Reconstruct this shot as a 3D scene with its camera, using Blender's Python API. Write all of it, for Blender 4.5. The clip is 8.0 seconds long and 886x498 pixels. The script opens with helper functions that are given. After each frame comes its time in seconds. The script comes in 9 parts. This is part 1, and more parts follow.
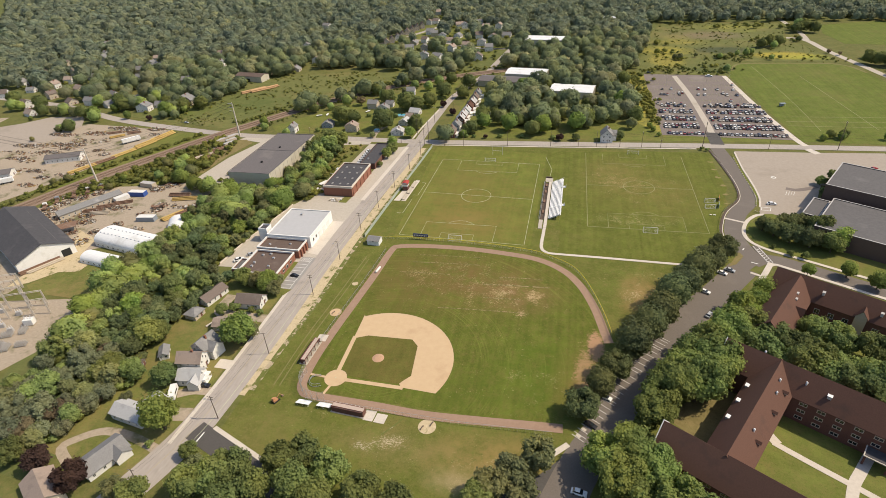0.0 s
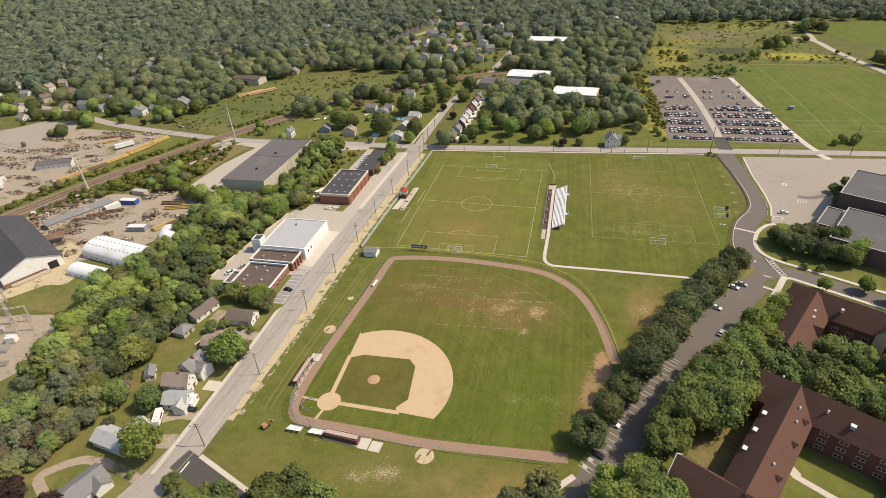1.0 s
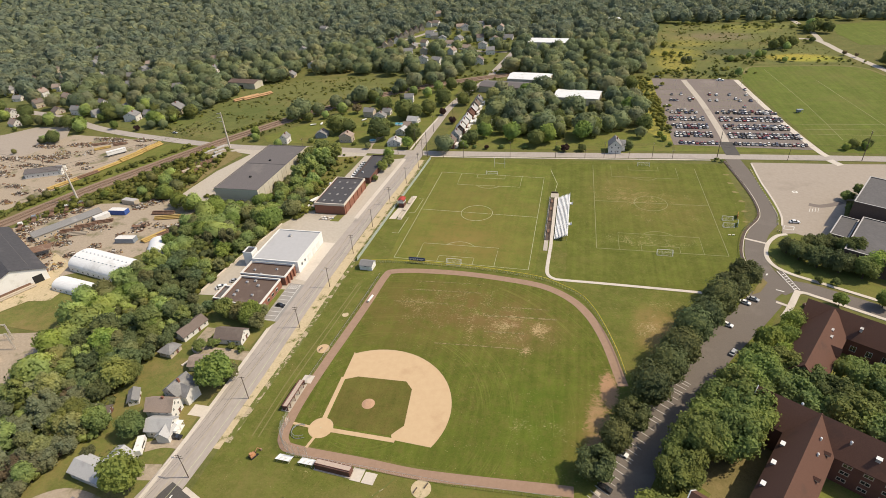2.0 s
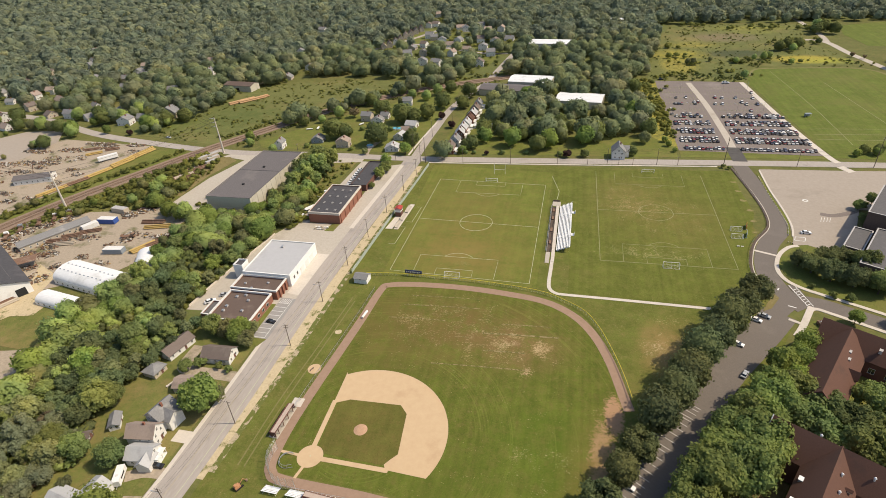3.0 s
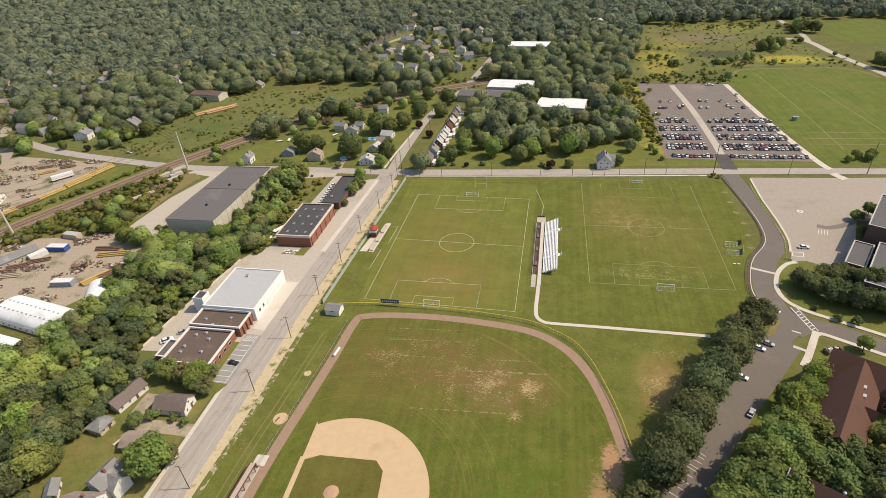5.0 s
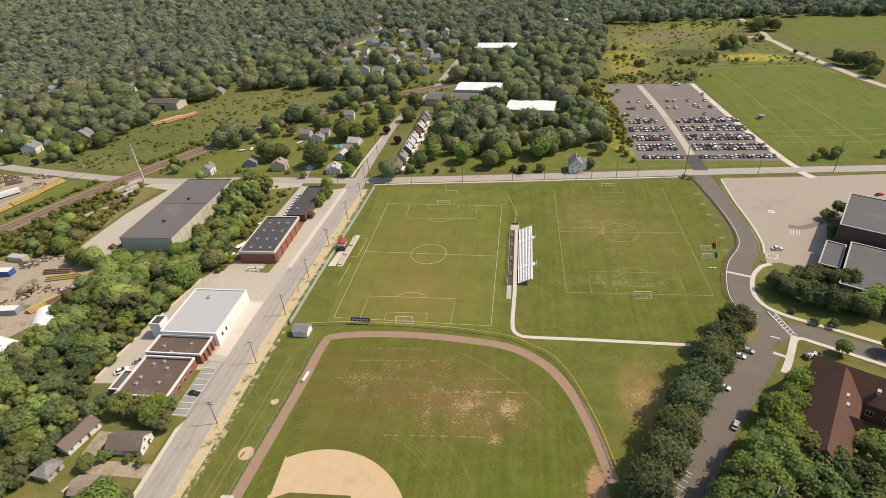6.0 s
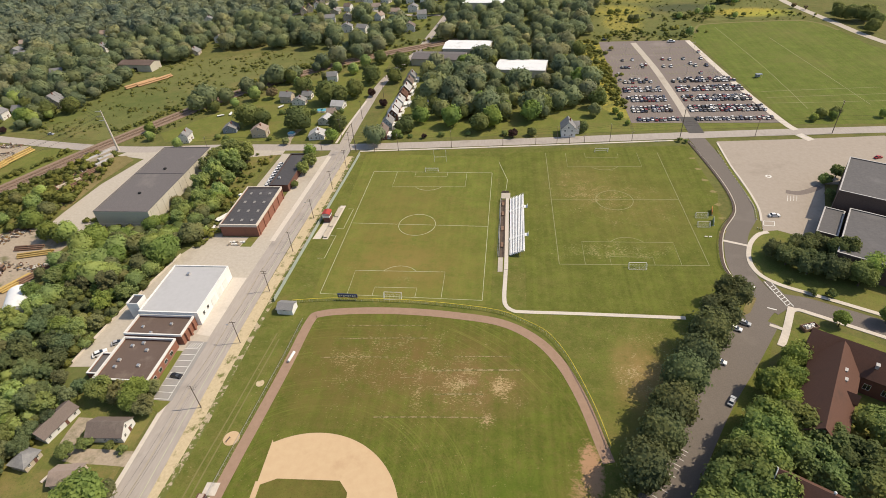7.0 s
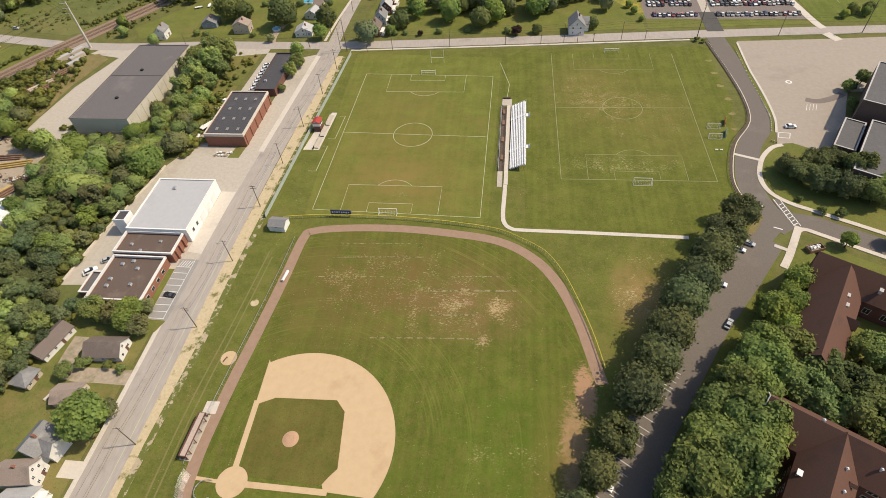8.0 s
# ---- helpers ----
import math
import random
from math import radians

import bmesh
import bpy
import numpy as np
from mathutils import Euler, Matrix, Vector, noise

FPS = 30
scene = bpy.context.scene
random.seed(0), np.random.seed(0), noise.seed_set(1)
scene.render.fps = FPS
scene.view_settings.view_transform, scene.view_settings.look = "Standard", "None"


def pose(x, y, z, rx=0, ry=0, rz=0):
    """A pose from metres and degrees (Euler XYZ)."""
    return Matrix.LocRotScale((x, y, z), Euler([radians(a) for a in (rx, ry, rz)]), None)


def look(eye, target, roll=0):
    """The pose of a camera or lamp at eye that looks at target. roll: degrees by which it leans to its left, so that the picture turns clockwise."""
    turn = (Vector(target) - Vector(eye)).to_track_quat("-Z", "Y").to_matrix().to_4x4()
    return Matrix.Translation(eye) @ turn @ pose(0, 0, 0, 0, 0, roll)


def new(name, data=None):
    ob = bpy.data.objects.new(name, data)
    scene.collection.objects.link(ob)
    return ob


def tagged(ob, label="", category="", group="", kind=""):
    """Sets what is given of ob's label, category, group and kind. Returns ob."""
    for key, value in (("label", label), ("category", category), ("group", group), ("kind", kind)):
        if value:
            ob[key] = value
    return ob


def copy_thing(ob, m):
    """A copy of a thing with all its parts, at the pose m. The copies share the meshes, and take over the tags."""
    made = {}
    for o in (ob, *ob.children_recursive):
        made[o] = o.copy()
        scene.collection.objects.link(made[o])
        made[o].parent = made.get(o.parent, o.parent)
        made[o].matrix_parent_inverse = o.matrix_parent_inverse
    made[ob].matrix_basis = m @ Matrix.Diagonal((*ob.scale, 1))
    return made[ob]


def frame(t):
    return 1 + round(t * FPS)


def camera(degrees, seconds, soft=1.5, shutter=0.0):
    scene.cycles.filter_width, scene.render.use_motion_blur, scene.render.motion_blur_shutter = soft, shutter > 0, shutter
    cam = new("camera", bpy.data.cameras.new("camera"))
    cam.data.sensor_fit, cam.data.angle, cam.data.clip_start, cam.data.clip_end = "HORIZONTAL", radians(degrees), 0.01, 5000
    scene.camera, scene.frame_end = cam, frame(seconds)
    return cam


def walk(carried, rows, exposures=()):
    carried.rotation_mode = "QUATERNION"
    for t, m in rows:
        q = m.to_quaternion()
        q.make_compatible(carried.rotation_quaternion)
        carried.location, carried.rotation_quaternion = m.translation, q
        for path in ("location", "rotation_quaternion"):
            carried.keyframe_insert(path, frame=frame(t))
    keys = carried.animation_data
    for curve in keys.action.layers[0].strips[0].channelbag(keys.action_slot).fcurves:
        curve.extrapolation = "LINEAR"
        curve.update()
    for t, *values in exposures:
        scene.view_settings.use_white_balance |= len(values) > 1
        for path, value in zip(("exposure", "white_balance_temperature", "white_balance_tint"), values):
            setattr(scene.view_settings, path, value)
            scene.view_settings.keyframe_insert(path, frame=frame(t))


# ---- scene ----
cam = camera(78.3, 8.0, soft=0.62)
PATH = [
    (0, (-0.032, 1.692, 153.442), (-0.452, 3.331, 152.375), -3.3),
    (0.5, (-0.848, 7.848, 153.4), (-1.271, 9.485, 152.332), -3.4),
    (1, (-1.569, 13.983, 153.268), (-1.995, 15.619, 152.199), -3.5),
    (1.5, (-2.282, 20.007, 153.053), (-2.71, 21.643, 151.985), -3.7),
    (3, (-3.794, 38.165, 152.694), (-4.229, 39.798, 151.625), -3.9),
    (3.5, (-4.209, 44.001, 152.777), (-4.648, 45.633, 151.707), -4.0),
    (4, (-4.791, 49.702, 152.448), (-5.231, 51.334, 151.379), -4.1),
    (5.5, (-6.758, 66.586, 152.04), (-7.084, 68.24, 150.963), -4.2),
    (6, (-7.32, 72.006, 151.894), (-7.6, 73.667, 150.815), -4.2),
    (6.5, (-7.96, 77.369, 151.842), (-8.209, 79.033, 150.76), -4.2),
    (7, (-8.325, 82.156, 151.21), (-8.565, 83.738, 150.01), -4.4),
    (7.5, (-8.424, 87.33, 151.111), (-8.658, 88.769, 149.742), -4.7),
    (8, (-8.679, 93.181, 151.662), (-8.904, 94.51, 150.185), -4.9),
]
walk(cam, [(t, look(eye, target, roll)) for t, eye, target, roll in PATH])

# ---- world and sun ----
SUN = Vector((0.78, 0.165, 1.0)).normalized()
world = bpy.data.worlds.new("world")
scene.world = world
world.use_nodes = True
_wn = world.node_tree.nodes
_sky = _wn.new("ShaderNodeTexSky")
_sky.sky_type = "NISHITA"
_sky.sun_disc = False
_sky.sun_elevation = math.asin(SUN.z)
_sky.sun_rotation = math.atan2(SUN.x, SUN.y)
_sky.altitude = 200
_sky.dust_density = 2.0
_wn["Background"].inputs["Strength"].default_value = 0.15
world.node_tree.links.new(_sky.outputs[0], _wn["Background"].inputs["Color"])
sun_data = bpy.data.lights.new("sun", "SUN")
sun_data.energy, sun_data.angle, sun_data.color = 4.3, radians(0.53), (1.0, 0.862, 0.668)
sun = new("sun", sun_data)
sun.matrix_world = look(SUN * 400, (0, 0, 0))
scene.view_settings.exposure = 0.05

# ---- materials ----
def nodes_of(name, rough=0.85, metal=0.0, spec=0.3):
    m = bpy.data.materials.new(name)
    m.use_nodes = True
    nt = m.node_tree
    b = nt.nodes["Principled BSDF"]
    b.inputs["Roughness"].default_value = rough
    b.inputs["Metallic"].default_value = metal
    b.inputs["Specular IOR Level"].default_value = spec
    return m, nt, b


def rgba(c):
    return (c[0], c[1], c[2], 1.0)


def noise_at(nt, scale, detail=3.0, rough=0.6, vector=None, stretch=None, turn=0.0):
    """Noise on places in the world, scale in cycles per metre."""
    n = nt.nodes.new("ShaderNodeTexNoise")
    n.inputs["Scale"].default_value = scale
    n.inputs["Detail"].default_value = detail
    n.inputs["Roughness"].default_value = rough
    if vector is None:
        vector = nt.nodes.new("ShaderNodeNewGeometry").outputs["Position"]
    if stretch:
        mp = nt.nodes.new("ShaderNodeMapping")
        mp.inputs["Scale"].default_value = stretch
        mp.inputs["Rotation"].default_value = (0, 0, radians(turn))
        nt.links.new(vector, mp.inputs["Vector"])
        vector = mp.outputs[0]
    nt.links.new(vector, n.inputs["Vector"])
    return n.outputs["Fac"]


def spread(nt, fac, lo, hi):
    r = nt.nodes.new("ShaderNodeMapRange")
    r.inputs["From Min"].default_value, r.inputs["From Max"].default_value = lo, hi
    nt.links.new(fac, r.inputs["Value"])
    return r.outputs[0]


def mixed(nt, fac, a, b, mode="MIX"):
    m = nt.nodes.new("ShaderNodeMix")
    m.data_type, m.blend_type = "RGBA", mode
    for sock, v in ((m.inputs[0], fac), (m.inputs[6], a), (m.inputs[7], b)):
        if isinstance(v, (int, float)):
            sock.default_value = v
        elif isinstance(v, tuple):
            sock.default_value = rgba(v)
        else:
            nt.links.new(v, sock)
    return m.outputs[2]


def bumped(nt, b, fac, strength=0.3, distance=0.05):
    n = nt.nodes.new("ShaderNodeBump")
    n.inputs["Strength"].default_value, n.inputs["Distance"].default_value = strength, distance
    nt.links.new(fac, n.inputs["Height"])
    nt.links.new(n.outputs[0], b.inputs["Normal"])


def surface(name, a, b, stain=None, coarse=0.05, fine=1.5, rough=0.85, metal=0.0, spec=0.3, bump=0.2, stain_at=(0.55, 0.75), stretch=None, turn=0.0):
    """A worn surface: two tones at a fine scale, blotches of a third at a coarse one."""
    m, nt, p = nodes_of(name, rough, metal, spec)
    f = noise_at(nt, fine, 4.0, 0.7, stretch=stretch, turn=turn)
    col = mixed(nt, spread(nt, f, 0.3, 0.7), a, b)
    if stain:
        c = noise_at(nt, coarse, 5.0, 0.65)
        col = mixed(nt, spread(nt, c, *stain_at), col, stain)
    nt.links.new(col, p.inputs["Base Color"])
    if bump:
        bumped(nt, p, f, bump)
    return m


def grass(name, a, b, dry, dry_at=(0.52, 0.72), coarse=0.02, mow=0.0, turn=0.0, bare=None, bare_at=(0.66, 0.72), spots=(), rings=None, blots=(), flecks=()):
    """Turf: fine tufts, broad patches of dry grass, mowing bands, and worn spots (x, y, radius in x, radius in y, strength)."""
    m, nt, p = nodes_of(name, 0.95, 0.0, 0.1)
    f = noise_at(nt, 0.9, 6.0, 0.75)
    g = noise_at(nt, 0.09, 5.0, 0.7)
    col = mixed(nt, spread(nt, f, 0.3, 0.7), a, b)
    d = noise_at(nt, coarse, 6.0, 0.7)
    col = mixed(nt, spread(nt, d, *dry_at), col, dry)
    col = mixed(nt, spread(nt, g, 0.45, 0.75), col, tuple(v * 1.25 for v in b))
    mo = noise_at(nt, 0.3, 8.0, 0.8)
    col = mixed(nt, spread(nt, mo, 0.47, 0.68), col, mixed(nt, 0.7, b, dry))
    fl = noise_at(nt, 1.7, 5.0, 0.85)
    col = mixed(nt, spread(nt, fl, 0.6, 0.74), col, tuple(min(1.0, v * 1.6) for v in dry))
    col = mixed(nt, spread(nt, fl, 0.45, 0.28), col, tuple(v * 0.58 for v in a))
    if mow:
        w = noise_at(nt, 0.45, 2.0, 0.5, stretch=(1.0, 0.02, 0.02), turn=turn)
        col = mixed(nt, mow, col, mixed(nt, spread(nt, w, 0.4, 0.6), (0.35, 0.35, 0.35), (0.62, 0.62, 0.62)), "OVERLAY")
    geo = nt.nodes.new("ShaderNodeNewGeometry").outputs["Position"]

    def reach(x, y, rx, ry):
        mp = nt.nodes.new("ShaderNodeMapping")
        mp.vector_type = "TEXTURE"
        mp.inputs["Location"].default_value = (x, y, 0)
        mp.inputs["Scale"].default_value = (rx, ry, 1)
        nt.links.new(geo, mp.inputs["Vector"])
        ln = nt.nodes.new("ShaderNodeVectorMath")
        ln.operation = "LENGTH"
        nt.links.new(mp.outputs[0], ln.inputs[0])
        return ln.outputs["Value"]

    if rings:
        w = noise_at(nt, 0.7, 4.0, 0.7, vector=reach(rings[0], rings[1], 1, 1))
        f2 = noise_at(nt, 0.03, 3.0, 0.6)
        k = nt.nodes.new("ShaderNodeMath")
        k.operation = "MULTIPLY"
        nt.links.new(spread(nt, w, 0.51, 0.69), k.inputs[0])
        nt.links.new(spread(nt, f2, 0.42, 0.66), k.inputs[1])
        col = mixed(nt, k.outputs[0], col, tuple(v * q for v, q in zip(b, (1.75, 1.6, 2.0))))
    for x, y, rx, ry, k, *own in spots:
        near = spread(nt, reach(x, y, rx, ry), 1.0, 0.4)
        n2 = noise_at(nt, 0.75, 8.0, 0.85, stretch=(0.75, 1.0, 1.0))
        add = nt.nodes.new("ShaderNodeMath")
        add.operation = "MULTIPLY_ADD"
        nt.links.new(n2, add.inputs[0])
        add.inputs[1].default_value = 3.6
        nt.links.new(near, add.inputs[2])
        edge = 2.72 + 0.4 * (1 - k)
        col = mixed(nt, spread(nt, add.outputs[0], edge, edge + 0.45), col, own[0] if own else (bare or dry))
    for x, y, rx, ry, k, tone in blots:
        near = spread(nt, reach(x, y, rx, ry), 1.0, 0.1)
        n4 = spread(nt, noise_at(nt, 0.11, 6.0, 0.75), 0.32, 0.6)
        mul = nt.nodes.new("ShaderNodeMath")
        mul.operation = "MULTIPLY"
        nt.links.new(near, mul.inputs[0])
        nt.links.new(n4, mul.inputs[1])
        lim = nt.nodes.new("ShaderNodeMath")
        lim.operation = "MULTIPLY"
        nt.links.new(mul.outputs[0], lim.inputs[0])
        lim.inputs[1].default_value = k
        col = mixed(nt, lim.outputs[0], col, tone)
    for x, y, rx, ry, k, tone in flecks:
        near = spread(nt, reach(x, y, rx, ry), 1.0, 0.3)
        n5 = noise_at(nt, 1.9, 4.0, 0.8, stretch=(0.6, 1.0, 1.0))
        n6 = noise_at(nt, 0.16, 3.0, 0.6)
        sm = nt.nodes.new("ShaderNodeMath")
        sm.operation = "MULTIPLY_ADD"
        nt.links.new(near, sm.inputs[0])
        sm.inputs[1].default_value = 0.13 * k
        nt.links.new(n5, sm.inputs[2])
        s2 = nt.nodes.new("ShaderNodeMath")
        s2.operation = "MULTIPLY_ADD"
        nt.links.new(n6, s2.inputs[0])
        s2.inputs[1].default_value = 0.45
        nt.links.new(sm.outputs[0], s2.inputs[2])
        col = mixed(nt, spread(nt, s2.outputs[0], 0.91, 1.06), col, tone)
    if bare:
        n3 = noise_at(nt, 0.12, 6.0, 0.8)
        col = mixed(nt, spread(nt, n3, *bare_at), col, bare)
    nt.links.new(col, p.inputs["Base Color"])
    bumped(nt, p, f, 0.5, 0.15)
    return m


def foliage(name, dark, light, vary=0.5):
    """Leaves: each clump a little different, each tree in its own tone, some light through the leaf."""
    m, nt, p = nodes_of(name, 0.75, 0.0, 0.15)
    geo = nt.nodes.new("ShaderNodeNewGeometry")
    info = nt.nodes.new("ShaderNodeObjectInfo")
    col = mixed(nt, spread(nt, geo.outputs["Random Per Island"], -0.5, 1.5), dark, light)
    tone = noise_at(nt, 0.07, 1.0, 0.5)
    col = mixed(nt, spread(nt, tone, 0.35, 0.65), col, mixed(nt, 0.55, col, tuple(v * s for v, s in zip(light, (1.25, 1.05, 0.8)))))
    each = noise_at(nt, 0.085, 0.0, 0.5)
    stand = noise_at(nt, 0.011, 3.0, 0.6)
    col = mixed(nt, 0.42, col, mixed(nt, spread(nt, each, 0.3, 0.7), (0.3, 0.32, 0.34), (0.68, 0.68, 0.62)), "OVERLAY")
    col = mixed(nt, 0.35, col, mixed(nt, spread(nt, stand, 0.35, 0.65), (0.38, 0.42, 0.46), (0.62, 0.6, 0.5)), "OVERLAY")
    hsv = nt.nodes.new("ShaderNodeHueSaturation")
    nt.links.new(col, hsv.inputs["Color"])
    nt.links.new(spread(nt, info.outputs["Random"], 0, 1), hsv.inputs["Value"])
    r = hsv.inputs["Value"].links[0].from_node
    r.inputs["To Min"].default_value, r.inputs["To Max"].default_value = 1 - vary * 0.5, 1 + vary * 0.5
    r2 = nt.nodes.new("ShaderNodeMapRange")
    r2.inputs["To Min"].default_value, r2.inputs["To Max"].default_value = 0.49, 0.515
    nt.links.new(info.outputs["Random"], r2.inputs["Value"])
    nt.links.new(r2.outputs[0], hsv.inputs["Hue"])
    nt.links.new(hsv.outputs[0], p.inputs["Base Color"])
    tr = nt.nodes.new("ShaderNodeBsdfTranslucent")
    nt.links.new(hsv.outputs[0], tr.inputs["Color"])
    ms = nt.nodes.new("ShaderNodeMixShader")
    ms.inputs[0].default_value = 0.5
    nt.links.new(p.outputs[0], ms.inputs[1])
    nt.links.new(tr.outputs[0], ms.inputs[2])
    nt.links.new(ms.outputs[0], nt.nodes["Material Output"].inputs["Surface"])
    return m


def plain(name, c, rough=0.6, metal=0.0, spec=0.4, wear=0.15, scale=2.0):
    return surface(name, tuple(v * (1 - wear) for v in c), tuple(min(1, v * (1 + wear)) for v in c), None, fine=scale, rough=rough, metal=metal, spec=spec, bump=0.05)


def many_paints(name, colours, rough=0.35, spec=0.5):
    """One paint per object, out of a few."""
    m, nt, p = nodes_of(name, rough, 0.0, spec)
    info = nt.nodes.new("ShaderNodeObjectInfo")
    ramp = nt.nodes.new("ShaderNodeValToRGB")
    ramp.color_ramp.interpolation = "CONSTANT"
    el = ramp.color_ramp.elements
    while len(el) < len(colours):
        el.new(0.5)
    for i, c in enumerate(colours):
        el[i].position, el[i].color = i / len(colours), rgba(c)
    nt.links.new(info.outputs["Random"], ramp.inputs[0])
    dirt = noise_at(nt, 1.3, 4.0)
    nt.links.new(mixed(nt, spread(nt, dirt, 0.5, 0.9), ramp.outputs[0], (0.25, 0.22, 0.18)), p.inputs["Base Color"])
    return m


def piece_mix(name, colours):
    """One tone per loose piece, out of a few, all weathered."""
    m, nt, p = nodes_of(name, 0.9, 0.0, 0.2)
    geo = nt.nodes.new("ShaderNodeNewGeometry")
    ramp = nt.nodes.new("ShaderNodeValToRGB")
    ramp.color_ramp.interpolation = "CONSTANT"
    el = ramp.color_ramp.elements
    while len(el) < len(colours):
        el.new(0.5)
    for i, c in enumerate(colours):
        el[i].position, el[i].color = i / len(colours), rgba(c)
    nt.links.new(geo.outputs["Random Per Island"], ramp.inputs[0])
    grime = noise_at(nt, 2.0, 4.0)
    nt.links.new(mixed(nt, spread(nt, grime, 0.45, 0.8), ramp.outputs[0], (0.14, 0.1, 0.07)), p.inputs["Base Color"])
    return m


M = {}
M["ground"] = grass("meadow_ground", (0.09, 0.1, 0.028), (0.125, 0.13, 0.04), (0.19, 0.15, 0.06), coarse=0.012)
M["woods_floor"] = grass("woods_floor", (0.09, 0.105, 0.032), (0.125, 0.14, 0.044), (0.14, 0.125, 0.055))
M["outfield"] = grass("outfield_turf", (0.077, 0.096, 0.015), (0.108, 0.125, 0.021), (0.16, 0.125, 0.04), (0.58, 0.82), 0.025, 0.25, 70,
                      bare=(0.3, 0.22, 0.1), bare_at=(0.74, 0.82), rings=(-67, 152), spots=((13, 154, 6.5, 26, 2.2, (0.36, 0.225, 0.125)), (17, 174, 5.0, 13, 2.4, (0.36, 0.22, 0.125))),
                      blots=((-48, 212, 62, 34, 1.0, (0.155, 0.105, 0.036)), (-20, 204, 26, 18, 0.9, (0.2, 0.125, 0.055)), (-72, 200, 26, 40, 0.6, (0.13, 0.102, 0.03)), (-4, 158, 26, 26, 0.75, (0.078, 0.125, 0.012)), (-36, 140, 50, 16, 0.5, (0.085, 0.118, 0.015)), (10, 150, 12, 30, 0.7, (0.19, 0.13, 0.045))),
                      flecks=((-48, 212, 52, 28, 0.95, (0.34, 0.26, 0.14)), (-26.3, 204.5, 9, 8, 1.55, (0.4, 0.3, 0.155)), (-10.4, 204, 8, 10, 1.7, (0.42, 0.31, 0.16)), (-38.4, 197, 4.5, 9, 1.4, (0.39, 0.3, 0.15)), (-26, 197, 8, 5, 1.4, (0.39, 0.3, 0.15)), (-15, 190, 6, 5, 1.3, (0.38, 0.27, 0.15)), (-22, 209.5, 14, 3, 1.6, (0.4, 0.31, 0.155)), (-67, 212, 12, 8, 1.4, (0.33, 0.25, 0.12)), (-24, 202, 26, 18, 1.0, (0.36, 0.27, 0.15)), (-5, 150, 22, 18, 0.8, (0.3, 0.27, 0.12))))
M["infield_turf"] = grass("infield_turf", (0.087, 0.090, 0.019), (0.116, 0.110, 0.026), (0.149, 0.108, 0.034), mow=0.1)
M["pitch"] = grass("pitch_turf", (0.102, 0.121, 0.022), (0.140, 0.155, 0.031), (0.185, 0.15, 0.046), (0.52, 0.78), 0.03, 0.15, 0,
                   bare=(0.25, 0.2, 0.09), bare_at=(0.76, 0.9), blots=((-60, 285, 44, 56, 0.9, (0.19, 0.15, 0.042)), (-50, 262, 44, 24, 0.8, (0.19, 0.15, 0.042)), (-70, 330, 34, 36, 0.6, (0.17, 0.14, 0.04)), (-56, 270, 26, 14, 0.6, (0.23, 0.165, 0.055))),
                   flecks=((-60, 262, 40, 14, 0.5, (0.3, 0.27, 0.13)),))
M["pitch_far"] = grass("practice_turf", (0.084, 0.101, 0.018), (0.118, 0.131, 0.025), (0.165, 0.15, 0.042), (0.55, 0.78), 0.03, 0.2, 0,
                       bare=(0.3, 0.26, 0.12), bare_at=(0.76, 0.9), blots=((42, 326, 46, 50, 0.7, (0.17, 0.14, 0.04)), (28, 346, 26, 34, 0.6, (0.19, 0.15, 0.05)), (62, 312, 24, 34, 0.5, (0.18, 0.145, 0.045))),
                       flecks=((24, 338, 26, 36, 0.9, (0.32, 0.26, 0.13)), (40, 282, 44, 10, 1.2, (0.36, 0.31, 0.15)), (36, 330, 30, 30, 1.2, (0.34, 0.26, 0.12)), (50, 320, 44, 44, 0.8, (0.3, 0.25, 0.12))))
M["verge"] = grass("verge_turf", (0.086, 0.102, 0.020), (0.120, 0.131, 0.028), (0.185, 0.15, 0.05), (0.53, 0.74), 0.03, bare=(0.3, 0.25, 0.13), bare_at=(0.7, 0.8),
                   blots=((42, 206, 18, 30, 1.0, (0.25, 0.17, 0.06)), (-16, 113, 30, 14, 1.0, (0.27, 0.185, 0.07)), (-24, 104, 16, 7, 0.9, (0.3, 0.24, 0.12)), (36, 212, 10, 18, 0.9, (0.28, 0.19, 0.08)), (-50, 113, 34, 8, 0.6, (0.22, 0.17, 0.07)), (-95, 110, 20, 16, 0.5, (0.2, 0.16, 0.06))),
                   flecks=((42, 208, 16, 26, 1.2, (0.36, 0.28, 0.14)), (-53, 114.5, 15, 5.5, 1.5, (0.42, 0.35, 0.22)), (-60, 112, 8, 4, 1.4, (0.46, 0.4, 0.28)), (-24, 103, 16, 6, 1.2, (0.4, 0.32, 0.17)), (34, 210, 8, 10, 1.6, (0.42, 0.32, 0.18)), (-12, 112, 26, 8, 1.0, (0.36, 0.28, 0.14)), (45, 230, 30, 16, 0.8, (0.34, 0.3, 0.14)), (30, 250, 60, 8, 0.6, (0.34, 0.3, 0.14))))
M["lawn"] = grass("lawn_turf", (0.102, 0.124, 0.026), (0.142, 0.155, 0.037), (0.175, 0.148, 0.051), (0.5, 0.7), 0.05)
M["lawn_bright"] = grass("far_turf", (0.088, 0.118, 0.021), (0.117, 0.144, 0.028), (0.165, 0.152, 0.05), (0.5, 0.75), 0.012, 0.2, 12)
